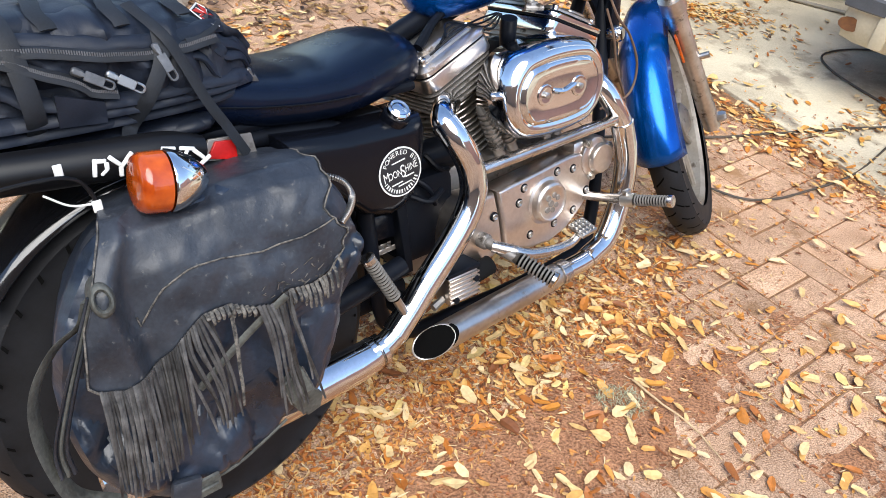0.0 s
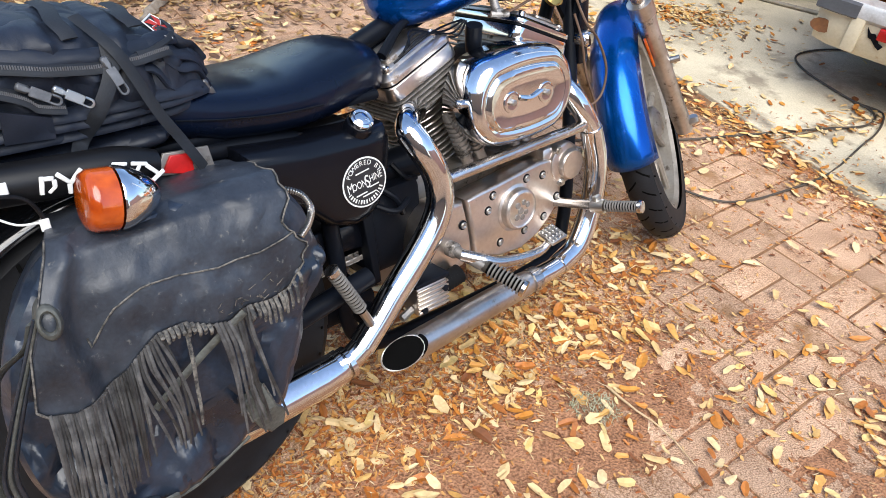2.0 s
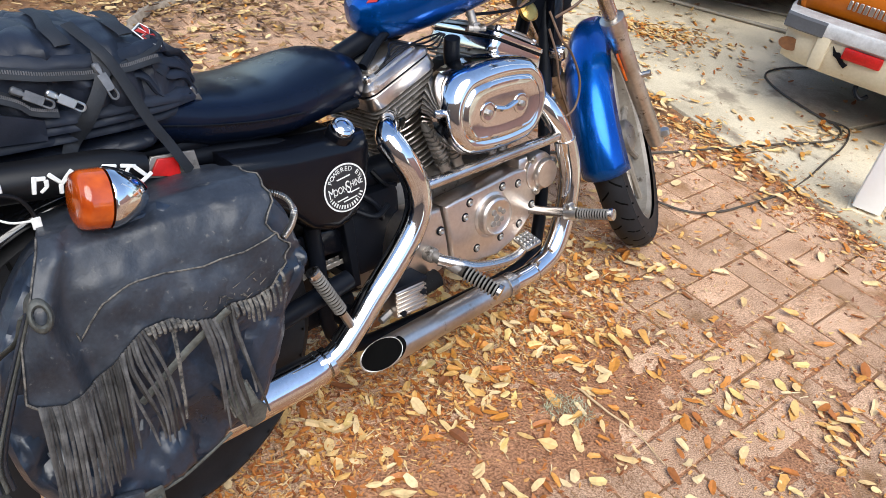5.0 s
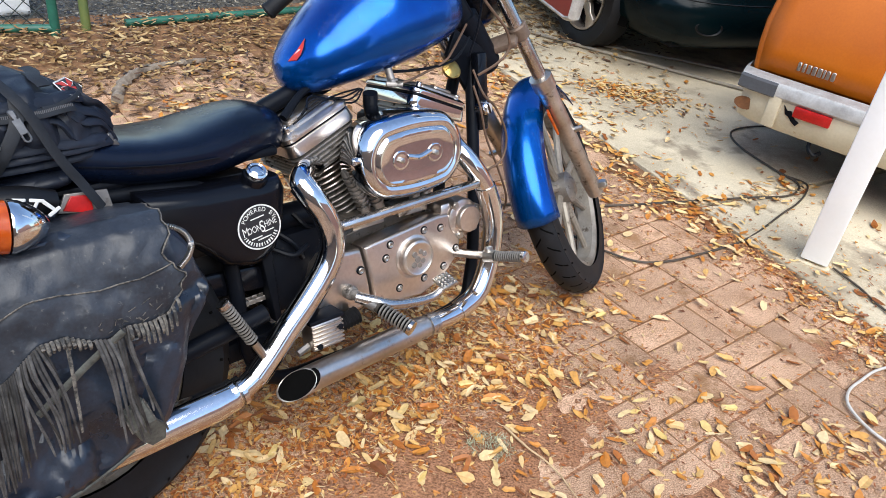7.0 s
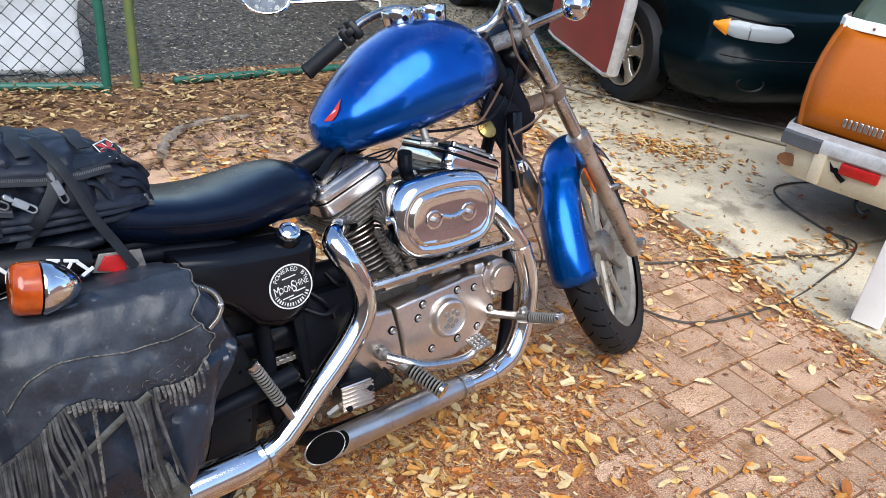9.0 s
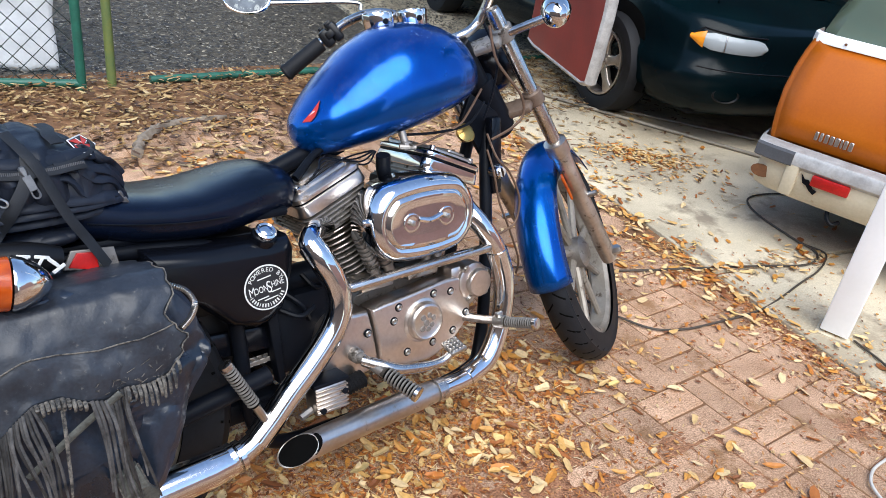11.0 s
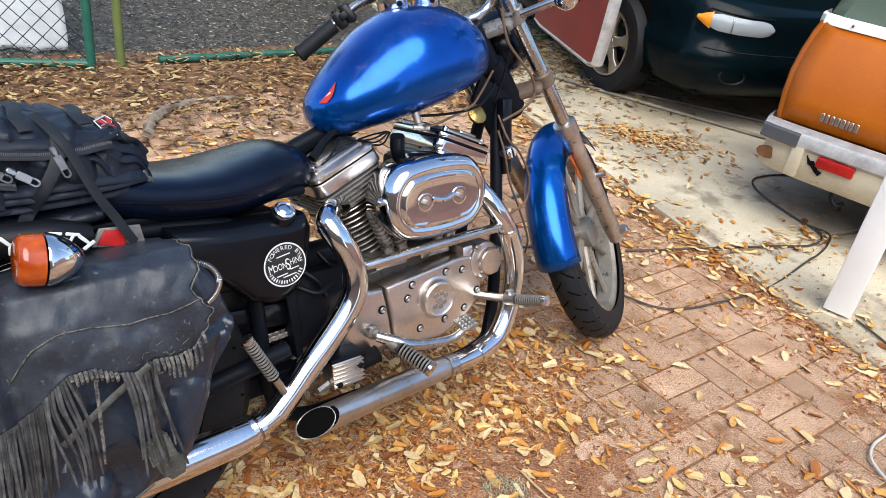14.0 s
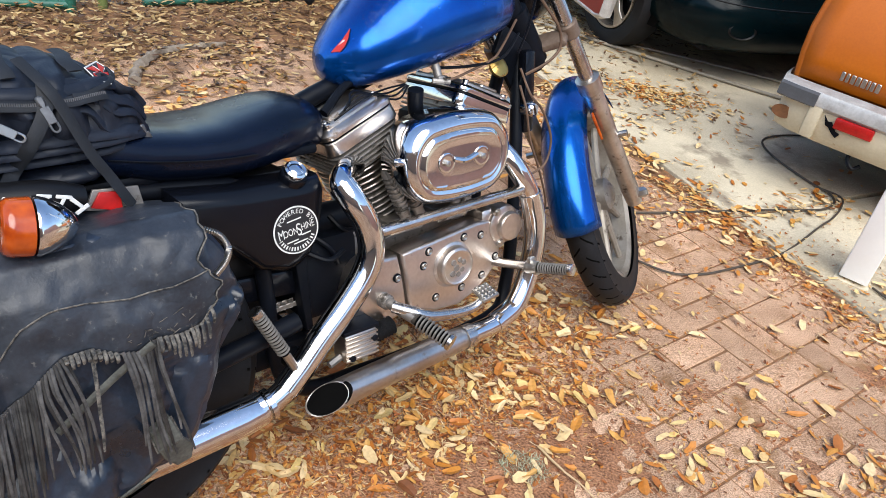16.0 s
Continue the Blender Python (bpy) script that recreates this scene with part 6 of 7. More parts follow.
# printed patch lying on the sloping front of the pack
pn = Vector((0.45, -0.25, 0.86)).normalized()
pc = [Vector(q) + Vector((-0.003, -0.016, -0.003)) for q in ((0.020, -0.088, 0.862), (0.057, -0.022, 0.862), (0.077, -0.045, 0.845), (0.048, -0.124, 0.837), (0.026, -0.130, 0.846))]
pcc = sum(pc, Vector()) / 5
pat = part("patch", plate(pc, pn, 0.0025), BLACK_INK, pack, "red, white and black printed patch")
part("print_bar", tube([pcc + (q - pcc) * 0.92 + pn * 0.0018 for q in pc + pc[:1]], 0.0018, 6), WHITE_INK, pat)
for k in range(5):
    a, b = pc[k] - pcc, pc[(k + 1) % 5] - pcc
    part("print_bar", plate([pcc + a * 0.80 + pn * 0.0026, pcc + (a + b) * 0.36 + pn * 0.0026, pcc + b * 0.12 + pn * 0.0026, pcc + a * 0.2 + pn * 0.0026], pn, 0.0008), RED_INK, pat)
    part("print_bar", plate([pcc + (a + b) * 0.38 + pn * 0.003, pcc + (a * 0.4 + b * 0.55) * 0.7 + pn * 0.003, pcc + b * 0.18 + pn * 0.003], pn, 0.0008), WHITE_INK, pat)
roll_ = []
for k in range(41):
    x = -0.56 + 0.60 * k / 40
    e = min(1.0, (k + 0.4) / 3, (40.4 - k) / 3) ** 0.5
    roll_.append([q + (q - Vector((x, 0, 0.708))) * (0.12 * noise.noise(q * 15) + crease(q)) for q in super_ring(x, 0, 0.708, 0.168 * e, 0.022 * e, 48, 2.6)])
part("luggage_sheet", rings(roll_), NYLON, pack)

# ---- cable lock under the pack ----
lock = tagged(thing("bicycle_lock", BIKE), "black bicycle lock with white print tied below the backpack", "lock")
part("shell", tube([R(-0.42, 0.19, 0.728), R(-0.32, 0.20, 0.720), R(-0.18, 0.205, 0.706), R(-0.09, 0.205, 0.698), R(-0.040, 0.20, 0.686)], [0.022, 0.027, 0.028, 0.027, 0.020], 14, per=6), BLACK_PLASTIC, lock)
for x, z, w_, h_, t_ in ((-0.2345, 0.7155, 0.011, 0.016, 0), (-0.192, 0.707, 0.006, 0.024, 12), (-0.183, 0.714, 0.014, 0.006, 10), (-0.177, 0.706, 0.006, 0.010, 5), (-0.181, 0.699, 0.013, 0.0045, -35), (-0.166, 0.710, 0.006, 0.020, -40), (-0.151, 0.708, 0.006, 0.024, 48), (-0.161, 0.694, 0.006, 0.014, 8), (-0.095, 0.7085, 0.020, 0.005, 14), (-0.092, 0.701, 0.005, 0.012, 10), (-0.070, 0.7020, 0.022, 0.0055, 16), (-0.074, 0.694, 0.005, 0.016, 35), (-0.055, 0.690, 0.006, 0.022, -40), (-0.049, 0.679, 0.022, 0.006, -30)):
    part("print_bar", box(R(x, 0.2325, z), (w_, 0.003, h_), 0.001, 1, m=Euler((0, radians(t_), 0)).to_matrix().to_4x4()), WHITE_INK, lock)
part("cord", tube([R(-0.40, 0.22, 0.70), R(-0.28, 0.24, 0.712), R(-0.22, 0.235, 0.70), R(-0.20, 0.235, 0.66), R(-0.205, 0.27, 0.63)], 0.003, 7, per=6), BLACK_PLASTIC, lock)
part("tie", tube([R(-0.26, 0.235, 0.69), R(-0.235, 0.245, 0.672), R(-0.21, 0.25, 0.668)], 0.0016, 6, per=4), WHITE_INK, lock)
part("tag", box(R(-0.205, 0.252, 0.664), (0.012, 0.002, 0.016), 0.0006, 1), WHITE_INK, lock, "small white tag")

# ---- orange pickup-bodied car ----
CM = Matrix.Translation((1.36, 3.06, 0.012)) @ Euler((0, 0, radians(-31.5))).to_matrix().to_4x4()
car = tagged(thing("orange_car", CM), "orange utility car with a rusty cream rear end, parked on concrete", "car")
# local: x across the tailgate, y ahead of it, z up
TAIL = [(0.24, 0.03, 0.05), (0.34, 0.0, 0.01), (0.46, 0.0, -0.040), (0.56, 0.010, -0.054), (0.65, 0.030, -0.060), (0.74, 0.066, -0.056), (0.81, 0.105, -0.048), (0.858, 0.140, -0.038)]
# height, how far ahead the tail lies there, and how far out the side


def body_ring(back, inset):
    """Body section: up one side and down the other; back shifts it ahead of the tail's own curve."""
    pts = [Vector((x + inset, y + back, z)) for z, y, x in TAIL]
    return pts + [Vector((1.72 - p.x, p.y, p.z)) for p in pts[::-1]]


rows = [body_ring(*q) for q in ((0.0, 0.030), (0.007, 0.012), (0.020, 0.003), (0.045, 0.0), (0.5, 0.0))]
rows += [[Vector((p.x, y, p.z + (0.04 if p.z > 0.8 else 0))) for p in body_ring(0, 0)] for y in (1.2, 2.4, 4.5)]
part("body", rings(rows), ORANGE_PAINT, car, "sun-faded orange body")
tg = [[Vector((x + 0.030 + (1.66 - 2 * x) * k / 24, y - 0.003 - 0.010 * math.sin(math.pi * k / 24), z)) for k in range(25)] for z, y, x in TAIL[2:]]
tgo = part("tailgate", rings(tg, False, False), ORANGE_PAINT, car, "curved orange tailgate")
tgo.modifiers.new("thickness", "SOLIDIFY").thickness = 0.006
part("tailgate_trim", rings([[Vector((x, y + dy, z)) for dy, z in ((0.0, 0.846), (-0.012, 0.850), (-0.006, 0.884), (0.03, 0.888), (0.05, 0.85))] for x, y in ((-0.05, 0.30), (-0.045, 0.19), (-0.02, 0.15), (0.06, 0.132), (0.86, 0.12), (1.66, 0.132), (1.74, 0.15), (1.77, 0.30))]), WHITE_PAINT, car, "white tailgate top trim")
for k in range(7):
    part("screw", revolve([(0, 0.006), (0.004, 0.005)], 8, Matrix.Translation((0.10 + 0.24 * k, 0.118, 0.868)) @ Euler((radians(90), 0, 0)).to_matrix().to_4x4()), RUST, car)
part("rear_window", rings([[Vector((x, y, z)) for x, y in ((x0, y0 + 0.22), (x0 + 0.01, y0 + 0.06), (x0 + 0.07, y0), (1.65 - x0, y0), (1.71 - x0, y0 + 0.06), (1.72 - x0, y0 + 0.22))] for z, x0, y0 in ((0.886, -0.03, 0.16), (0.98, -0.01, 0.20), (1.10, 0.03, 0.27), (1.20, 0.08, 0.36))], False, False), REAR_GLASS, car, "rear glass tinted green for reflected foliage")
part("canopy", rings([[Vector((x, y, z)) for x, y in ((0.10, y0), (1.62, y0), (1.62, 2.6), (0.10, 2.6))] for z, y0 in ((0.88, 0.45), (1.19, 0.50), (1.24, 0.62))]), ORANGE_PAINT, car)
for k, (w_, x_) in enumerate(((0.014, 0), (0.012, 0.020), (0.015, 0.041), (0.016, 0.062), (0.018, 0.084), (0.009, 0.102), (0.014, 0.118), (0.016, 0.139))):
    part("badge_bar", box((0.150 + x_, -0.016 - 0.05 * x_, 0.517), (w_, 0.010, 0.036), 0.002, 1), NICKEL, car)
bum = part("bumper", rings([[Vector((x, y + dy, z + dz)) for dy, dz in ((0.0, 0.0), (-0.075, -0.006), (-0.085, -0.020), (-0.085, -0.060), (-0.07, -0.075), (0.0, -0.075))] for x, y, z in ((-0.05, 0.30, 0.455), (-0.065, 0.10, 0.455), (-0.045, 0.0, 0.455), (0.02, -0.012, 0.455), (0.10, -0.016, 0.455), (0.86, -0.03, 0.455), (1.62, -0.016, 0.455), (1.77, 0.0, 0.455), (1.78, 0.30, 0.455))]), PALE_METAL, car, "dented pale metal bumper top")
part("bumper_pad", rings([[Vector((x, y + dy, z + dz)) for dy, dz in ((-0.078, -0.008), (-0.094, -0.016), (-0.096, -0.062), (-0.08, -0.07))] for x, y, z in ((-0.065, 0.10, 0.455), (-0.045, 0.0, 0.455), (0.02, -0.012, 0.455), (0.115, -0.016, 0.455))]), BUMPER_RUBBER, bum, "grey rubber bumper end")
val = []
for x, y in ((-0.05, 0.25), (-0.055, 0.08), (-0.03, -0.03), (0.04, -0.07), (0.16, -0.085), (0.86, -0.10), (1.56, -0.085), (1.70, -0.05), (1.76, 0.2)):
    val.append([Vector((x, y + dy, z)) for z, dy in ((0.385, 0.0), (0.34, -0.004), (0.28, 0.004), (0.245, 0.03), (0.245, 0.06), (0.385, 0.06))])
vo = part("valance", rings(val), CREAM_PAINT, car, "cream rear valance with rust holes")
part("tail_light", box((0.285, -0.098, 0.360), (0.150, 0.02, 0.046), 0.006), RED_LENS, vo, "red rear lamp")
part("tail_light", box((1.395, -0.098, 0.345), (0.165, 0.02, 0.058), 0.006), RED_LENS, vo, "red rear lamp")
part("rust_hole", plate([Vector((x, -0.0905, z)) for x, z in ((0.165, 0.372), (0.185, 0.352), (0.200, 0.355), (0.225, 0.325), (0.245, 0.318), (0.235, 0.300), (0.215, 0.312), (0.195, 0.330), (0.180, 0.335))], (0, -1, 0), 0.004), BLACK_METAL, vo, "jagged rust hole")
part("rust_patch", plate([Vector((0.045 * math.cos(a), -0.056, 0.315 + 0.028 * math.sin(a))) for a in (2 * math.pi * k / 12 for k in range(12))], (-0.2, -1, 0), 0.006), RUST, vo)
part("corner_cap", box((0.125, -0.088, 0.335), (0.055, 0.026, 0.15), 0.010), CREAM_PAINT, vo, "pale patched bumper corner")
part("floor_pan", box((0.86, 1.6, 0.27), (1.5, 3.0, 0.06), 0.02), BLACK_METAL, car)
part("tow_hook", tube([(0.30, 0.0, 0.27), (0.31, -0.06, 0.225), (0.34, -0.07, 0.20), (0.36, -0.04, 0.21)], 0.009, 8, per=4), BLACK_METAL, car)
for wx in (0.12, 1.60):
    for wy in (0.95, 3.9):
        wm = Matrix.Translation((wx, wy, 0.33))
        wh = part("wheel", moved(revolve([(-0.10, 0.24), (-0.10, 0.315), (-0.07, 0.33), (0.07, 0.33), (0.10, 0.315), (0.10, 0.24)], 40), wm @ Euler((0, radians(90), 0)).to_matrix().to_4x4()), RUBBER, car, "black tyre")
        part("rim", moved(revolve([(-0.08, 0.24), (-0.09, 0.20), (0.09, 0.20), (0.08, 0.24)], 32), wm @ Euler((0, radians(90), 0)).to_matrix().to_4x4()), WORN_CHROME, wh)

# ---- dark green saloon ----
GA = -57
GM = Matrix.Translation((0.81, 4.66, 0.012)) @ Euler((0, 0, radians(GA))).to_matrix().to_4x4()
gcar = tagged(thing("green_car", GM), "dark green saloon car with a red open door, parked on concrete", "car")
# local: x ahead of the front right wheel, y to the left, z up; the right side is at y = -0.06


PLAN = [(-3.55, 0.77), (-3.55, 0.25), (-3.45, 0.02), (-3.2, -0.06), (-2.2, -0.08), (-1.2, -0.09), (-0.6, -0.09), (-0.3, -0.09), (0.0, -0.09), (0.25, -0.088), (0.40, -0.080), (0.50, -0.055), (0.58, -0.015), (0.645, 0.04), (0.70, 0.12), (0.74, 0.22), (0.77, 0.36), (0.79, 0.55), (0.80, 0.77)]
LEVELS = [(0.19, 0.08, 0), (0.23, 0.02, 0), (0.30, -0.03, 0), (0.40, -0.045, 0), (0.455, -0.035, 0.1), (0.475, -0.012, 0.15), (0.55, 0.0, 0.4), (0.62, 0.010, 0.7), (0.67, 0.030, 0.9), (0.70, 0.065, 1), (0.715, 0.12, 1), (0.735, 0.24, 1), (0.75, 0.45, 1)]
# height, inset and how far the level climbs towards the windscreen


def plan_at(s):
    """A place along the right half of the plan (0 the tail, 1 the nose) and its outward direction."""
    q = spline([(*p, 0) for p in PLAN], 4)
    k = min(len(q) - 2, max(1, int(s * (len(q) - 1))))
    f = s * (len(q) - 1) - k
    p = q[k] + (q[min(k + 1, len(q) - 1)] - q[k]) * f
    t = (q[k + 1] - q[k - 1]).normalized()
    return p, Vector((t.y, -t.x, 0))


def skin(s, z, out=0.0):
    """A place on the body's right half at a nominal height."""
    ins, w = lerp_table([(a_, b_, c_) for a_, b_, c_ in LEVELS], z)
    p, n_ = plan_at(s)
    p = p - n_ * (ins - out)
    return Vector((p.x, min(p.y, 0.77), z + w * 0.15 * min(1, max(0, (0.72 - p.x) / 0.9))))


half_s = [k / 72 for k in range(73)]
gs = []
for z_, i_, w_ in LEVELS:
    rt = [skin(s_, z_) for s_ in half_s]
    gs.append(rt + [Vector((p.x, 1.54 - p.y, p.z)) for p in rt[-2:0:-1]])
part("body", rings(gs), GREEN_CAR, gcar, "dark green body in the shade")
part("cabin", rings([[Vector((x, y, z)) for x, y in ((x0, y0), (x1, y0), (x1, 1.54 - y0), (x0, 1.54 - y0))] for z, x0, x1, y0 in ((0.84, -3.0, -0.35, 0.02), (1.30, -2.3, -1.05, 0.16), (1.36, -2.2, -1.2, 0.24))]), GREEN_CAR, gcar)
part("windscreen", plate([Vector(q) for q in ((-0.36, 0.10, 0.90), (-0.36, 1.44, 0.90), (-1.00, 1.34, 1.27), (-1.00, 0.20, 1.27))], Vector((0.5, 0, 0.87)), 0.006), REAR_GLASS, gcar)
part("grille", plate([skin(0.965 + 0.035 * k / 6, 0.50, 0.012) for k in range(7)] + [skin(1 - 0.035 * k / 6, 0.575, 0.012) for k in range(7)], (1, 0, 0), 0.01), BLACK_PLASTIC, gcar)
part("bumper_seam", tube([skin(0.70 + 0.30 * k / 30, 0.468, 0.002) for k in range(31)], 0.004, 6), BLACK_PLASTIC, gcar)
# black disc behind the wheel, painted in for the shaded gap under the wing
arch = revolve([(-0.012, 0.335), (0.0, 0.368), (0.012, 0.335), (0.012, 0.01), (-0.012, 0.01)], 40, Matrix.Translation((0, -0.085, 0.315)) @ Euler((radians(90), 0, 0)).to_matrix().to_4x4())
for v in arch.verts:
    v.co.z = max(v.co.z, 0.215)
part("arch_shade", arch, GAP_BLACK, gcar)
for wx, wy in ((0.0, -0.06), (-2.6, -0.06), (0.0, 1.6), (-2.6, 1.6)):
    s = -1 if wy < 0.5 else 1
    wm = Matrix.Translation((wx, wy + 0.02 * s, 0.305)) @ Euler((radians(90 if s < 0 else -90), 0, 0)).to_matrix().to_4x4()
    gw = part("wheel", moved(revolve([(-0.11, 0.20), (-0.10, 0.29), (-0.07, 0.305), (0.06, 0.305), (0.085, 0.295), (0.095, 0.26), (0.085, 0.215), (0.07, 0.205)], 48, cap=False), wm), RUBBER, gcar, "black tyre on a five-spoke alloy wheel")
    part("rim", moved(revolve([(0.07, 0.206), (0.088, 0.205), (0.088, 0.192), (0.05, 0.180), (0.02, 0.17)], 44, cap=False), wm), ALLOY, gw, "silver alloy rim")
    part("rim_dish", moved(revolve([(0.018, 0.175), (0.022, 0.175)], 32), wm), BLACK_METAL, gw)
    for k in range(5):
        a = 2 * math.pi * k / 5 + 0.3
        sp = plate([Vector((0.02 * math.cos(a) - s_ * w_ * math.sin(a) + r_ * math.cos(a), 0.02 * math.sin(a) + s_ * w_ * math.cos(a) + r_ * math.sin(a), 0.045)) for r_, w_, s_ in ((0.02, 0.035, 1), (0.10, 0.026, 1), (0.17, 0.05, 1), (0.17, 0.05, -1), (0.10, 0.026, -1), (0.02, 0.035, -1))], (0, 0, 1), 0.03, 0.008)
        part("spoke", moved(sp, wm), ALLOY, gw)
        part("wheel_nut", moved(revolve([(0.07, 0.011), (0.085, 0.010)], 6, Matrix.Translation((0.055 * math.cos(a + 0.6), 0.055 * math.sin(a + 0.6), 0))), wm), NICKEL, gw)
    part("hub_cap", moved(revolve([(0.06, 0.05), (0.08, 0.046), (0.085, 0.03), (0.085, 0.002)], 20), wm), ALLOY, gw)
# head lamp wrapped round the front right corner


def lamp_patch(s0, s1, taper0, taper1, out, n=26):
    rows_ = []
    for j in range(9):
        v = -1 + 2 * j / 8
        row = []
        for k in range(n + 1):
            f = k / n
            h = 0.042 * min(1.0, taper0 + f * (0.75 if taper0 < 0.5 else 1.6)) * (1 if f < 0.8 else taper1 + (1 - taper1) * math.sqrt(max(0, 1 - ((f - 0.8) / 0.2) ** 2)))
            row.append(skin(s0 + (s1 - s0) * f, 0.602 + h * v, out * (1 - 0.7 * v * v)))
        rows_.append(row)
    return rings(rows_, False, False)


hl = part("headlight", lamp_patch(0.702, 0.885, 0.75, 0.25, 0.014), LAMP, gcar, "clear swept-back headlight")
part("lamp_divider", tube([skin(0.77, 0.562, 0.013), skin(0.77, 0.602, 0.017), skin(0.77, 0.642, 0.013)], 0.004, 6), WORN_CHROME, hl)
part("lamp_rim", tube([skin(0.65 + 0.235 * k / 30, 0.655 if k > 5 else 0.605 + 0.010 * k, 0.004) for k in range(31)], 0.004, 6), BLACK_PLASTIC, hl)
part("turn_lamp", lamp_patch(0.648, 0.702, 0.25, 1.0, 0.015, 12), YELLOW_LENS, gcar, "amber corner lamp")
fog_p, fog_n = plan_at(0.81)
fog_c = skin(0.81, 0.335, -0.012)
fog = part("fog_recess", revolve([(0.009, 0.082), (0.013, 0.074), (0.004, 0.062), (-0.02, 0.056)], 28, along(fog_c, fog_c + fog_n) @ Matrix.Diagonal((1.0, 0.55, 1, 1)), False), BLACK_PLASTIC, gcar)
part("fog_lamp", revolve([(0.0, 0.055), (0.006, 0.045), (0.009, 0.02), (0.010, 0.001)], 24, along(fog_c, fog_c + fog_n) @ Matrix.Diagonal((1.0, 0.55, 1, 1))), REAR_GLASS, fog)
part("floor_pan", box((-1.2, 0.77, 0.20), (3.6, 1.4, 0.06), 0.02), BLACK_METAL, gcar)
# open red door, hinged behind the front wheel and swung towards the lane
D0, D1 = GM.inverted() @ Vector((0.20, 4.66, 0)), GM.inverted() @ Vector((0.565, 3.80, 0))
dd = (D1 - D0).normalized()
dn_ = Vector((-dd.y, dd.x, 0))
dpts = [(0.0, 0.36), (0.10, 0.345), (0.86, 0.345), (0.915, 0.36), (0.935, 0.50), (0.95, 0.72), (0.94, 0.98), (0.02, 0.98)]
dl = (D1 - D0).length / 0.93
door = part("door", plate([D0 + dd * a * dl + Vector((0, 0, z)) for a, z in dpts], dn_, 0.06, 0.012), RED_DOOR, gcar, "open red door with a pale metal edge")
tr = [D0 + dd * a * dl + Vector((0, 0, z)) for a, z in dpts]
part("door_edge", tube([tr[k] + dn_ * 0.03 for k in (0, 1, 2, 3, 4, 5, 6)], 0.036, 8, flat=0.55, up=dn_), PALE_METAL, door, "pale scuffed metal edge")
part("hinge", tube([D0 + Vector((0, 0, 0.62)) + dn_ * 0.03, Vector((-0.52, -0.06, 0.60))], 0.03, 8), BLACK_METAL, door)
part("door_window", plate([D0 + dd * a * dl + Vector((0, 0, z)) + dn_ * 0.025 for a, z in ((0.06, 0.985), (0.92, 0.985), (0.86, 1.36), (0.35, 1.36))], dn_, 0.006), LENS, door)

# ---- fallen leaves, litter and chips ----
def scatter_leaves(name, rng, spots, size, material, label, z0=0.004, lift=0.012, wide=0.31, category="leaves"):
    """Thin curled leaves, each an island of its own; spots: a list of (x, y)."""
    verts, faces = [], []
    for x, y in spots:
        over = (Vector((x, y)) - SLAB_A).dot(slab_out) > 0
        z = (0.013 if over else 0.0) + z0 + lift * rng.random() ** 2
        ln = size * (rng.uniform(0.5, 1.25) if rng.random() < 0.8 else rng.uniform(0.25, 0.5))
        wd = ln * wide * rng.uniform(0.75, 1.3)
        a = rng.uniform(0, 2 * math.pi)
        tilt, rollx = rng.gauss(0, 0.13), rng.gauss(0, 0.17)
        cup = rng.uniform(-0.12, 0.24) * wd
        bend = rng.uniform(-0.04, 0.12) * ln
        m = Matrix.Translation((x, y, z)) @ Euler((rollx, tilt, a)).to_matrix().to_4x4()
        base = len(verts)
        prof = ((-0.5, 0.0), (-0.33, 0.37), (0.02, 0.5), (0.32, 0.43), (0.5, 0.0))
        skew = rng.uniform(-0.08, 0.08) * ln
        zmin = 0
        pts = []
        trim = 0.15 * (rng.random() < 0.3)
        for t, w in prof:
            t = max(t, -0.5 + trim * (w == 0)) * rng.uniform(0.88, 1.1)
            w = w * rng.uniform(0.65, 1.25)
            zc = bend * 4 * t * t
            yc = skew * (1 - 4 * t * t)
            for s in ((-1, 0, 1) if w else (0,)):
                pts.append(m @ Vector((t * ln, yc + s * w * wd, zc + (cup if s else 0))))
        low = min(p.z for p in pts) - ((0.012 if over else 0.0) + 0.0015)
        if low < 0:
            pts = [p - Vector((0, 0, low)) for p in pts]
        verts += pts
        b = base
        faces += [(b, b + 1, b + 2), (b, b + 2, b + 3)]
        for k in (0, 1):
            o = b + 1 + 3 * k
            faces += [(o, o + 3, o + 4, o + 1), (o + 1, o + 4, o + 5, o + 2)]
        o = b + 7
        faces += [(o, b + 10, o + 1), (o + 1, b + 10, o + 2)]
    me = bpy.data.meshes.new(name)
    me.from_pydata([tuple(v) for v in verts], [], faces)
    me.materials.append(material)
    ob = new(name, me)
    return tagged(ob, label, category, kind="stuff")


lr = random.Random(21)
F2, N2 = Vector((math.cos(radians(47)), math.sin(radians(47)))), Vector((math.sin(radians(47)), -math.cos(radians(47))))
O2 = Vector((-0.3837, 0.7953))


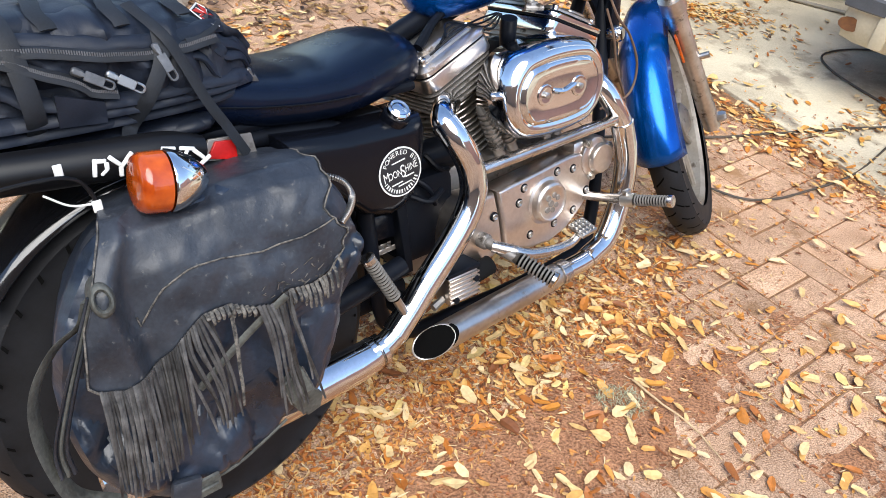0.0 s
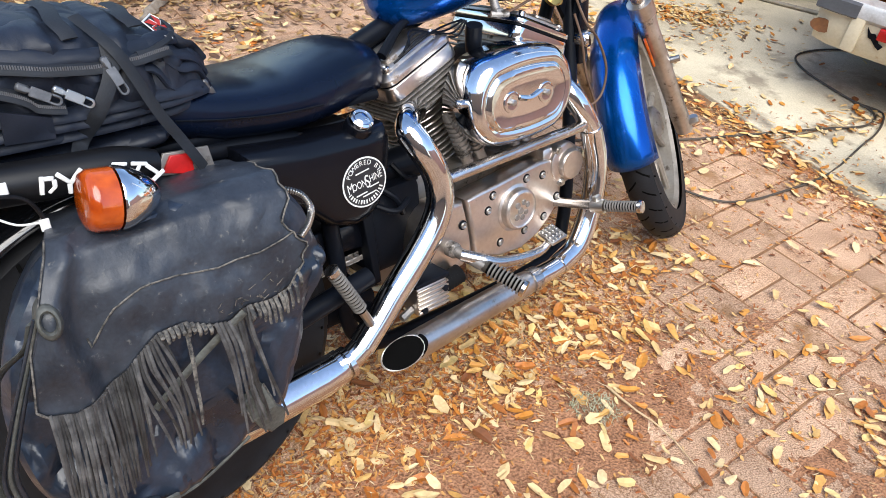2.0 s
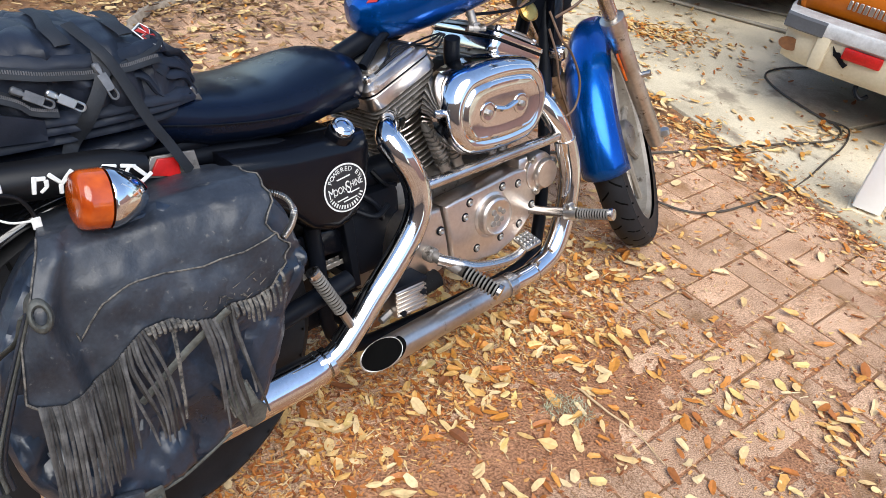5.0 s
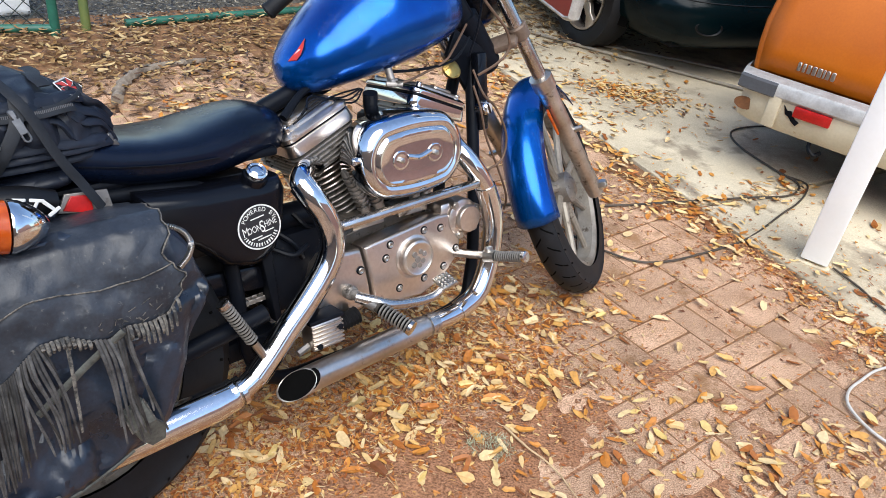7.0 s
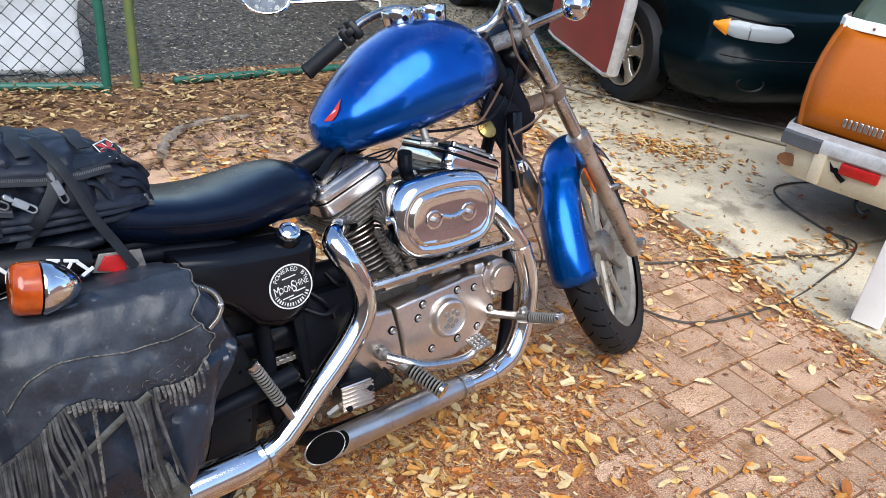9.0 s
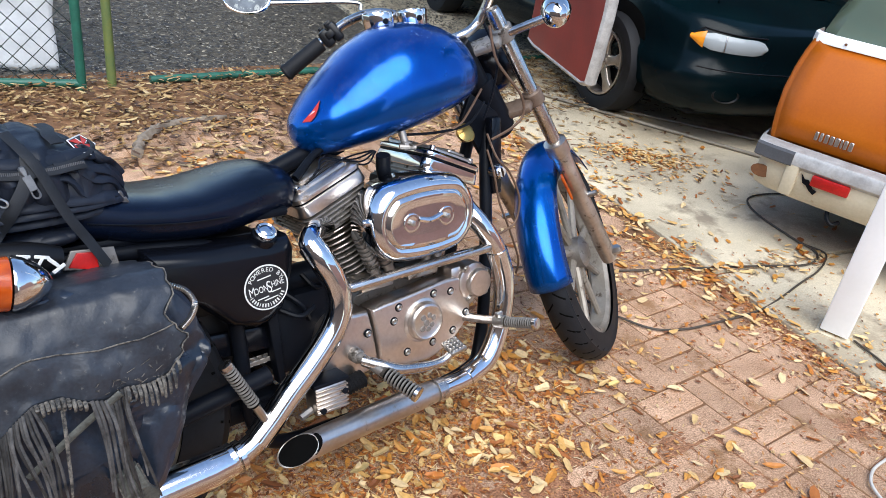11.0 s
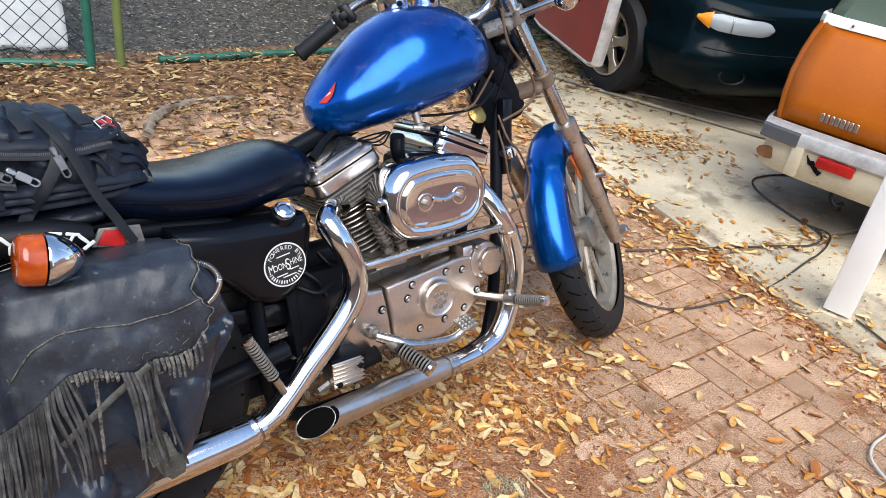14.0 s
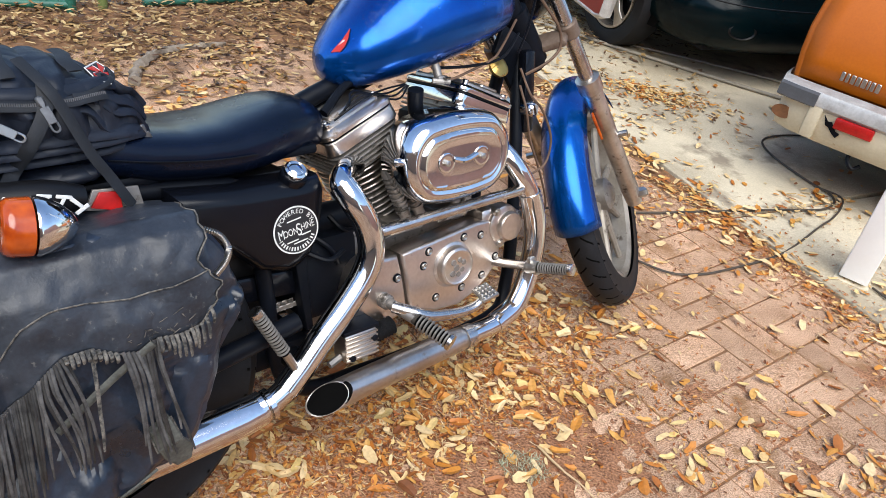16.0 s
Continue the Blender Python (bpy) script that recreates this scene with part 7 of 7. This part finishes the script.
def density(x, y):
    """How thickly the leaves lie: drifts beside the machine, along the slab's edge and by the wheel."""
    p = Vector((x, y)) - O2
    s, r = p.dot(F2), p.dot(N2)
    e = (Vector((x, y)) - SLAB_A).dot(slab_out)
    al = (Vector((x, y)) - SLAB_A).dot(slab_dir)
    band = (math.exp(-((r - 0.14) / 0.15) ** 2) if r > 0.14 else 1.0 if r > -0.1 else 0.6) * (1 if s < 0.95 else math.exp(-((s - 0.95) / 0.2) ** 2))
    clumpy = 0.5 + 0.5 * noise.noise(Vector((x * 5, y * 5, 2))) + 0.5 * noise.noise(Vector((x * 11, y * 11, 6)))
    d = 0.055 + 0.95 * band
    d += 0.20 * math.exp(-((r - 0.60) / 0.28) ** 2) * math.exp(-((s - 0.45) / 0.45) ** 2)
    d += 0.50 * math.exp(-((r + 0.05) / 0.22) ** 2) * (s < 1.3)
    for bx, by, br_, amp in ((0.84, 1.40, 0.10, 0.45), (0.80, 1.19, 0.10, 0.5), (1.08, 1.22, 0.20, 0.30), (1.28, 1.28, 0.16, 0.35), (1.32, 1.02, 0.25, 0.3), (0.35, 0.98, 0.22, 0.2), (1.62, 2.0, 0.14, 0.6), (0.50, 1.95, 0.3, 0.35)):
        d += amp * math.exp(-((x - bx) ** 2 + (y - by) ** 2) / br_ ** 2)
    d += 0.07 * math.exp(-((x - 1.0) ** 2 / 0.5 + (y - 1.05) ** 2 / 0.16))
    if e < 0:
        d += 1.1 * math.exp(-((e + 0.04) / 0.14) ** 2) * (0.5 + 0.5 * (al > 0.15)) + 0.4 * math.exp(-((e + 0.25) / 0.2) ** 2) * (al > 0.5)
    if e > 0:
        d = 0.012 + 0.9 * math.exp(-((x - 0.98) ** 2 / 0.05 + (y - 3.82) ** 2 / 0.016)) + 0.22 * math.exp(-(e / 0.22) ** 2) + 0.07 * (noise.noise(Vector((x * 1.5, y * 1.5, 0))) > 0.2)
        d += 0.5 * math.exp(-((x - 1.62) ** 2 + (y - 2.85) ** 2) / 0.02) + 0.55 * math.exp(-((al - JOINT) / 0.05) ** 2) * (e < 0.7)
    if s < 0.16 and r < 0.22:
        d *= 0.04
    elif s < 0.45 and r < 0.26:
        d *= 0.6
    d = d * max(0.0, 0.15 + 1.5 * clumpy) + 1.3 * math.exp(-((x - 0.66) ** 2 + (y - 1.71) ** 2) / 0.004)
    return d


def sample(per_m2, x0, x1, y0, y1, dens, rng):
    """Spots at up to so many to the square metre, thinned by the density."""
    out = []
    for _ in range(int(per_m2 * (x1 - x0) * (y1 - y0))):
        x, y = rng.uniform(x0, x1), rng.uniform(y0, y1)
        if rng.random() < dens(x, y):
            out.append((x, y))
    return out


scatter_leaves("fallen_leaves", lr, sample(1400, -1.2, 2.4, -0.3, 4.2, density, lr), 0.050, LEAVES, "dry tan and orange oak leaves drifted over the paving", wide=0.37)


slab_spots = [(0.98 + lr.gauss(0, 0.17), 3.82 + lr.gauss(0, 0.075)) for _ in range(420)] + [(1.02 + lr.gauss(0, 0.30), 3.60 + lr.gauss(0, 0.20)) for _ in range(160)]
scatter_leaves("slab_leaves", lr, [q for q in slab_spots if (Vector(q) - SLAB_A).dot(slab_out) > 0.05], 0.042, LEAVES, "dry yellow leaves drifted together on the concrete")


HEAP_R = 0.13


def litter_density(x, y):
    e = (Vector((x, y)) - SLAB_A).dot(slab_out)
    if e > 0.02:
        return 0.02 + 0.1 * density(x, y)
    p_ = Vector((x, y)) - O2
    s, r = p_.dot(F2), p_.dot(N2)
    heap = (1.0 if r < HEAP_R else math.exp(-((r - HEAP_R) / 0.15) ** 2)) * (1 if s < 0.9 else math.exp(-((s - 0.9) / 0.35) ** 2))
    u, v = ((Vector((x, y)) - K0).dot(q) / CELL for q in (U2, V2))
    joint = max(0.0, 1 - min(abs(u - round(u)), abs(v - round(v))) / 0.07)
    patch = max(0.0, noise.noise(Vector((x * 2.6, y * 2.6, 8))) + 0.4 * noise.noise(Vector((x * 7, y * 7, 3))))
    edge = math.exp(-((e + 0.06) / 0.10) ** 2)
    return 0.85 * heap + 0.10 * density(x, y) + 0.015 + 0.16 * patch + 0.12 * joint + 0.30 * edge


CELL, GAP = 0.2085, 0.0058
U2 = Vector((math.cos(radians(44.5)), math.sin(radians(44.5))))
V2 = Vector((U2.y, -U2.x))
K0 = Vector((0.925, 1.791))
scatter_leaves("leaf_litter", lr, sample(20000, -0.5, 1.9, 0.5, 2.8, litter_density, lr), 0.0165, LITTER, "small brown leaf crumbs between the bricks", lift=0.004, wide=0.34)
scatter_leaves("straw", lr, sample(5200, -0.5, 1.9, 0.5, 2.8, litter_density, lr), 0.026, STRAW, "thin straw and leaf stalks strewn over the paving", lift=0.005, wide=0.09, category="straw")


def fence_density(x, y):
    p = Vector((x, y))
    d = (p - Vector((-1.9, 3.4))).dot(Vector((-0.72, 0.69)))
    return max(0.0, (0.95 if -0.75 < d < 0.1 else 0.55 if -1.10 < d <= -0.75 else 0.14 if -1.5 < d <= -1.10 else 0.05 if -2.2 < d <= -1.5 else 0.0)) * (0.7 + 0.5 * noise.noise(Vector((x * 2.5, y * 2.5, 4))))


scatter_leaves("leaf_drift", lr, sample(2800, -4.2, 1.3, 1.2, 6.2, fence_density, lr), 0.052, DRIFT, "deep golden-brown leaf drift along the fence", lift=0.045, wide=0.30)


def mulch_density(x, y):
    d = (Vector((x, y)) - Vector((-1.9, 3.4))).dot(Vector((-0.72, 0.69)))
    return 0.9 if d > 0.05 else 0.0


scatter_leaves("mulch_chips", lr, sample(2600, -4.6, 1.0, 3.0, 7.2, mulch_density, lr), 0.027, GREY_CHIPS, "grey wood chips and dead leaves beyond the fence", lift=0.02, wide=0.42, category="mulch")
twig([(-1.33, 2.62, 0.018), (-1.40, 2.80, 0.020), (-1.39, 2.98, 0.016), (-1.33, 3.12, 0.012), (-1.20, 3.26, 0.010)], 0.026, "grey dead branch lying in the leaves")
twig([(0.44, 1.15, 0.010), (0.50, 1.09, 0.013), (0.56, 1.05, 0.010), (0.625, 0.965, 0.009)], 0.0034, "thin pale dry twig on the bricks", PALE_TWIG)
# grey-green moss tuft
mr_ = random.Random(8)
tuft = bmesh.new()
for k in range(260):
    a, q = mr_.uniform(0, 2 * math.pi), 0.045 * math.sqrt(mr_.random())
    c = Vector((0.407 + q * math.cos(a) * 1.3, 1.083 + q * math.sin(a), 0.003))
    d = Vector((mr_.gauss(0, 1), mr_.gauss(0, 1), abs(mr_.gauss(0, 0.6)))).normalized() * mr_.uniform(0.010, 0.024)
    w_ = d.cross(Vector((0, 0, 1))).normalized() * 0.0007
    tip, mid_ = c + d, c + d * 0.5 + Vector((0, 0, 0.005))
    v0, v1, v2, v3, v4 = (tuft.verts.new(v) for v in (c - w_, c + w_, mid_ + w_, mid_ - w_, tip))
    tuft.faces.new((v0, v1, v2, v3))
    tuft.faces.new((v3, v2, v4))
tagged(part("moss", tuft, MOSS, None), "grey-green dry moss tuft among the leaves", "moss", kind="stuff")

# ---- soil lying over the bricks in patches ----
gx, gy, gs_ = 330, 285, 0.010
vs, fs_ = [], []
for j in range(gy + 1):
    for i in range(gx + 1):
        x, y = -0.9 + gs_ * i, 0.1 + gs_ * j
        p = Vector((x, y)) - O2
        near = math.exp(-((p.dot(N2) - 0.40) / 0.36) ** 2) * math.exp(-((p.dot(F2) - 0.40) / 0.62) ** 2)
        for bx, by, bw_, bh in ((0.86, 1.46, 0.10, 0.45), (0.72, 1.28, 0.12, 0.5), (1.12, 1.22, 0.16, 0.45), (0.98, 1.00, 0.18, 0.5), (1.42, 1.75, 0.10, 0.35), (0.62, 1.88, 0.12, 0.4)):
            near = max(near, bh * 1.2 * math.exp(-((x - bx) ** 2 + (y - by) ** 2) / bw_ ** 2))
        rim = max(0.0, 1 - abs((Vector((x, y)) - SLAB_A).dot(slab_out) + 0.05) / 0.12)
        h = -0.0085 + 0.0135 * near + 0.006 * rim + 0.006 * noise.noise(Vector((x * 3, y * 3, 1))) + 0.003 * noise.noise(Vector((x * 11, y * 11, 2))) + 0.0030 * noise.noise(Vector((x * 38, y * 38, 3))) + 0.0022 * noise.noise(Vector((x * 90, y * 90, 5)))
        vs.append((x, y, min(h, 0.0045)))
for j in range(gy):
    for i in range(gx):
        a = j * (gx + 1) + i
        fs_.append((a, a + 1, a + gx + 2, a + gx + 1))
me = bpy.data.meshes.new("soil_patches")
me.from_pydata(vs, [], fs_)
for q in me.polygons:
    q.use_smooth = True
me.materials.append(DIRT)
tagged(new("soil_patches", me), "fine brown dirt lying over the bricks", "soil", kind="stuff")

# ---- brick paving, basket weave ----
paving = tagged(thing("brick_paving"), "weathered pink brick pavers laid in a basket weave", "paving", kind="structure")
bed = bmesh.new()
bed.faces.new([bed.verts.new((x, y, -0.0055)) for x, y in ((-3.6, -3.4), (9.3, -3.4), (9.3, 3.6), (2.6, 1.6), (-0.6, 5.0), (-3.6, 2.2))])
part("sand_bed", bed, SAND, paving, "brown soil showing in the joints")


def brick_mesh(lx, ly, seed):
    bm = box((0, 0, -0.03), (lx, ly, 0.06), 0.0035, 1)
    r = random.Random(seed)
    for v in bm.verts:
        v.co += Vector((r.uniform(-1, 1), r.uniform(-1, 1), r.uniform(-0.6, 0.6))) * 0.0009
    finish(bm, False)
    me = bpy.data.meshes.new("brick")
    bm.to_mesh(me)
    bm.free()
    me.materials.append(BRICK)
    return me


LX, LY = CELL - GAP, CELL / 2 - GAP
kinds = [brick_mesh(LX, LY, s) for s in range(6)]
br = random.Random(3)
spots = []
for i in range(-26, 34):
    for j in range(-24, 42):
        for h in (-0.25, 0.25):
            if (i + j) % 2 == 0:
                uc, vc, turn = (i + 0.5 + h) * CELL, (j + 0.5) * CELL, 90
            else:
                uc, vc, turn = (i + 0.5) * CELL, (j + 0.5 + h) * CELL, 0
            p = K0 + U2 * uc + V2 * vc
            e = (p - SLAB_A).dot(slab_out)
            f_ = (p - Vector((-1.9, 3.4))).dot(Vector((-0.72, 0.69)))
            if (e < -0.06 or (p - SLAB_A).dot(slab_dir) < -1.62) and f_ < -0.55 and -3.2 < p.y < 4.2 and -2.6 < p.x < 9.0:
                spots.append((p, turn))
spots.sort(key=lambda q: (q[0] - Vector((1.05, 1.65))).length)
rest = bmesh.new()
for k, (p, turn) in enumerate(spots):
    m = Matrix.Translation((p.x, p.y, br.uniform(-0.0035, 0.0012))) @ Euler((br.gauss(0, 0.006), br.gauss(0, 0.006), radians(44.5 + turn) + br.gauss(0, 0.006))).to_matrix().to_4x4()
    if k < 300:
        ob = new("brick", kinds[k % 6])
        ob.parent = paving
        ob.matrix_local = m
    else:
        me = kinds[k % 6].copy()
        me.transform(m)
        rest.from_mesh(me)
        bpy.data.meshes.remove(me)
me = bpy.data.meshes.new("bricks")
rest.to_mesh(me)
rest.free()
me.materials.append(BRICK)
ob = new("bricks", me)
ob.parent = paving
tagged(ob, "farther pink brick pavers", kind="stuff")
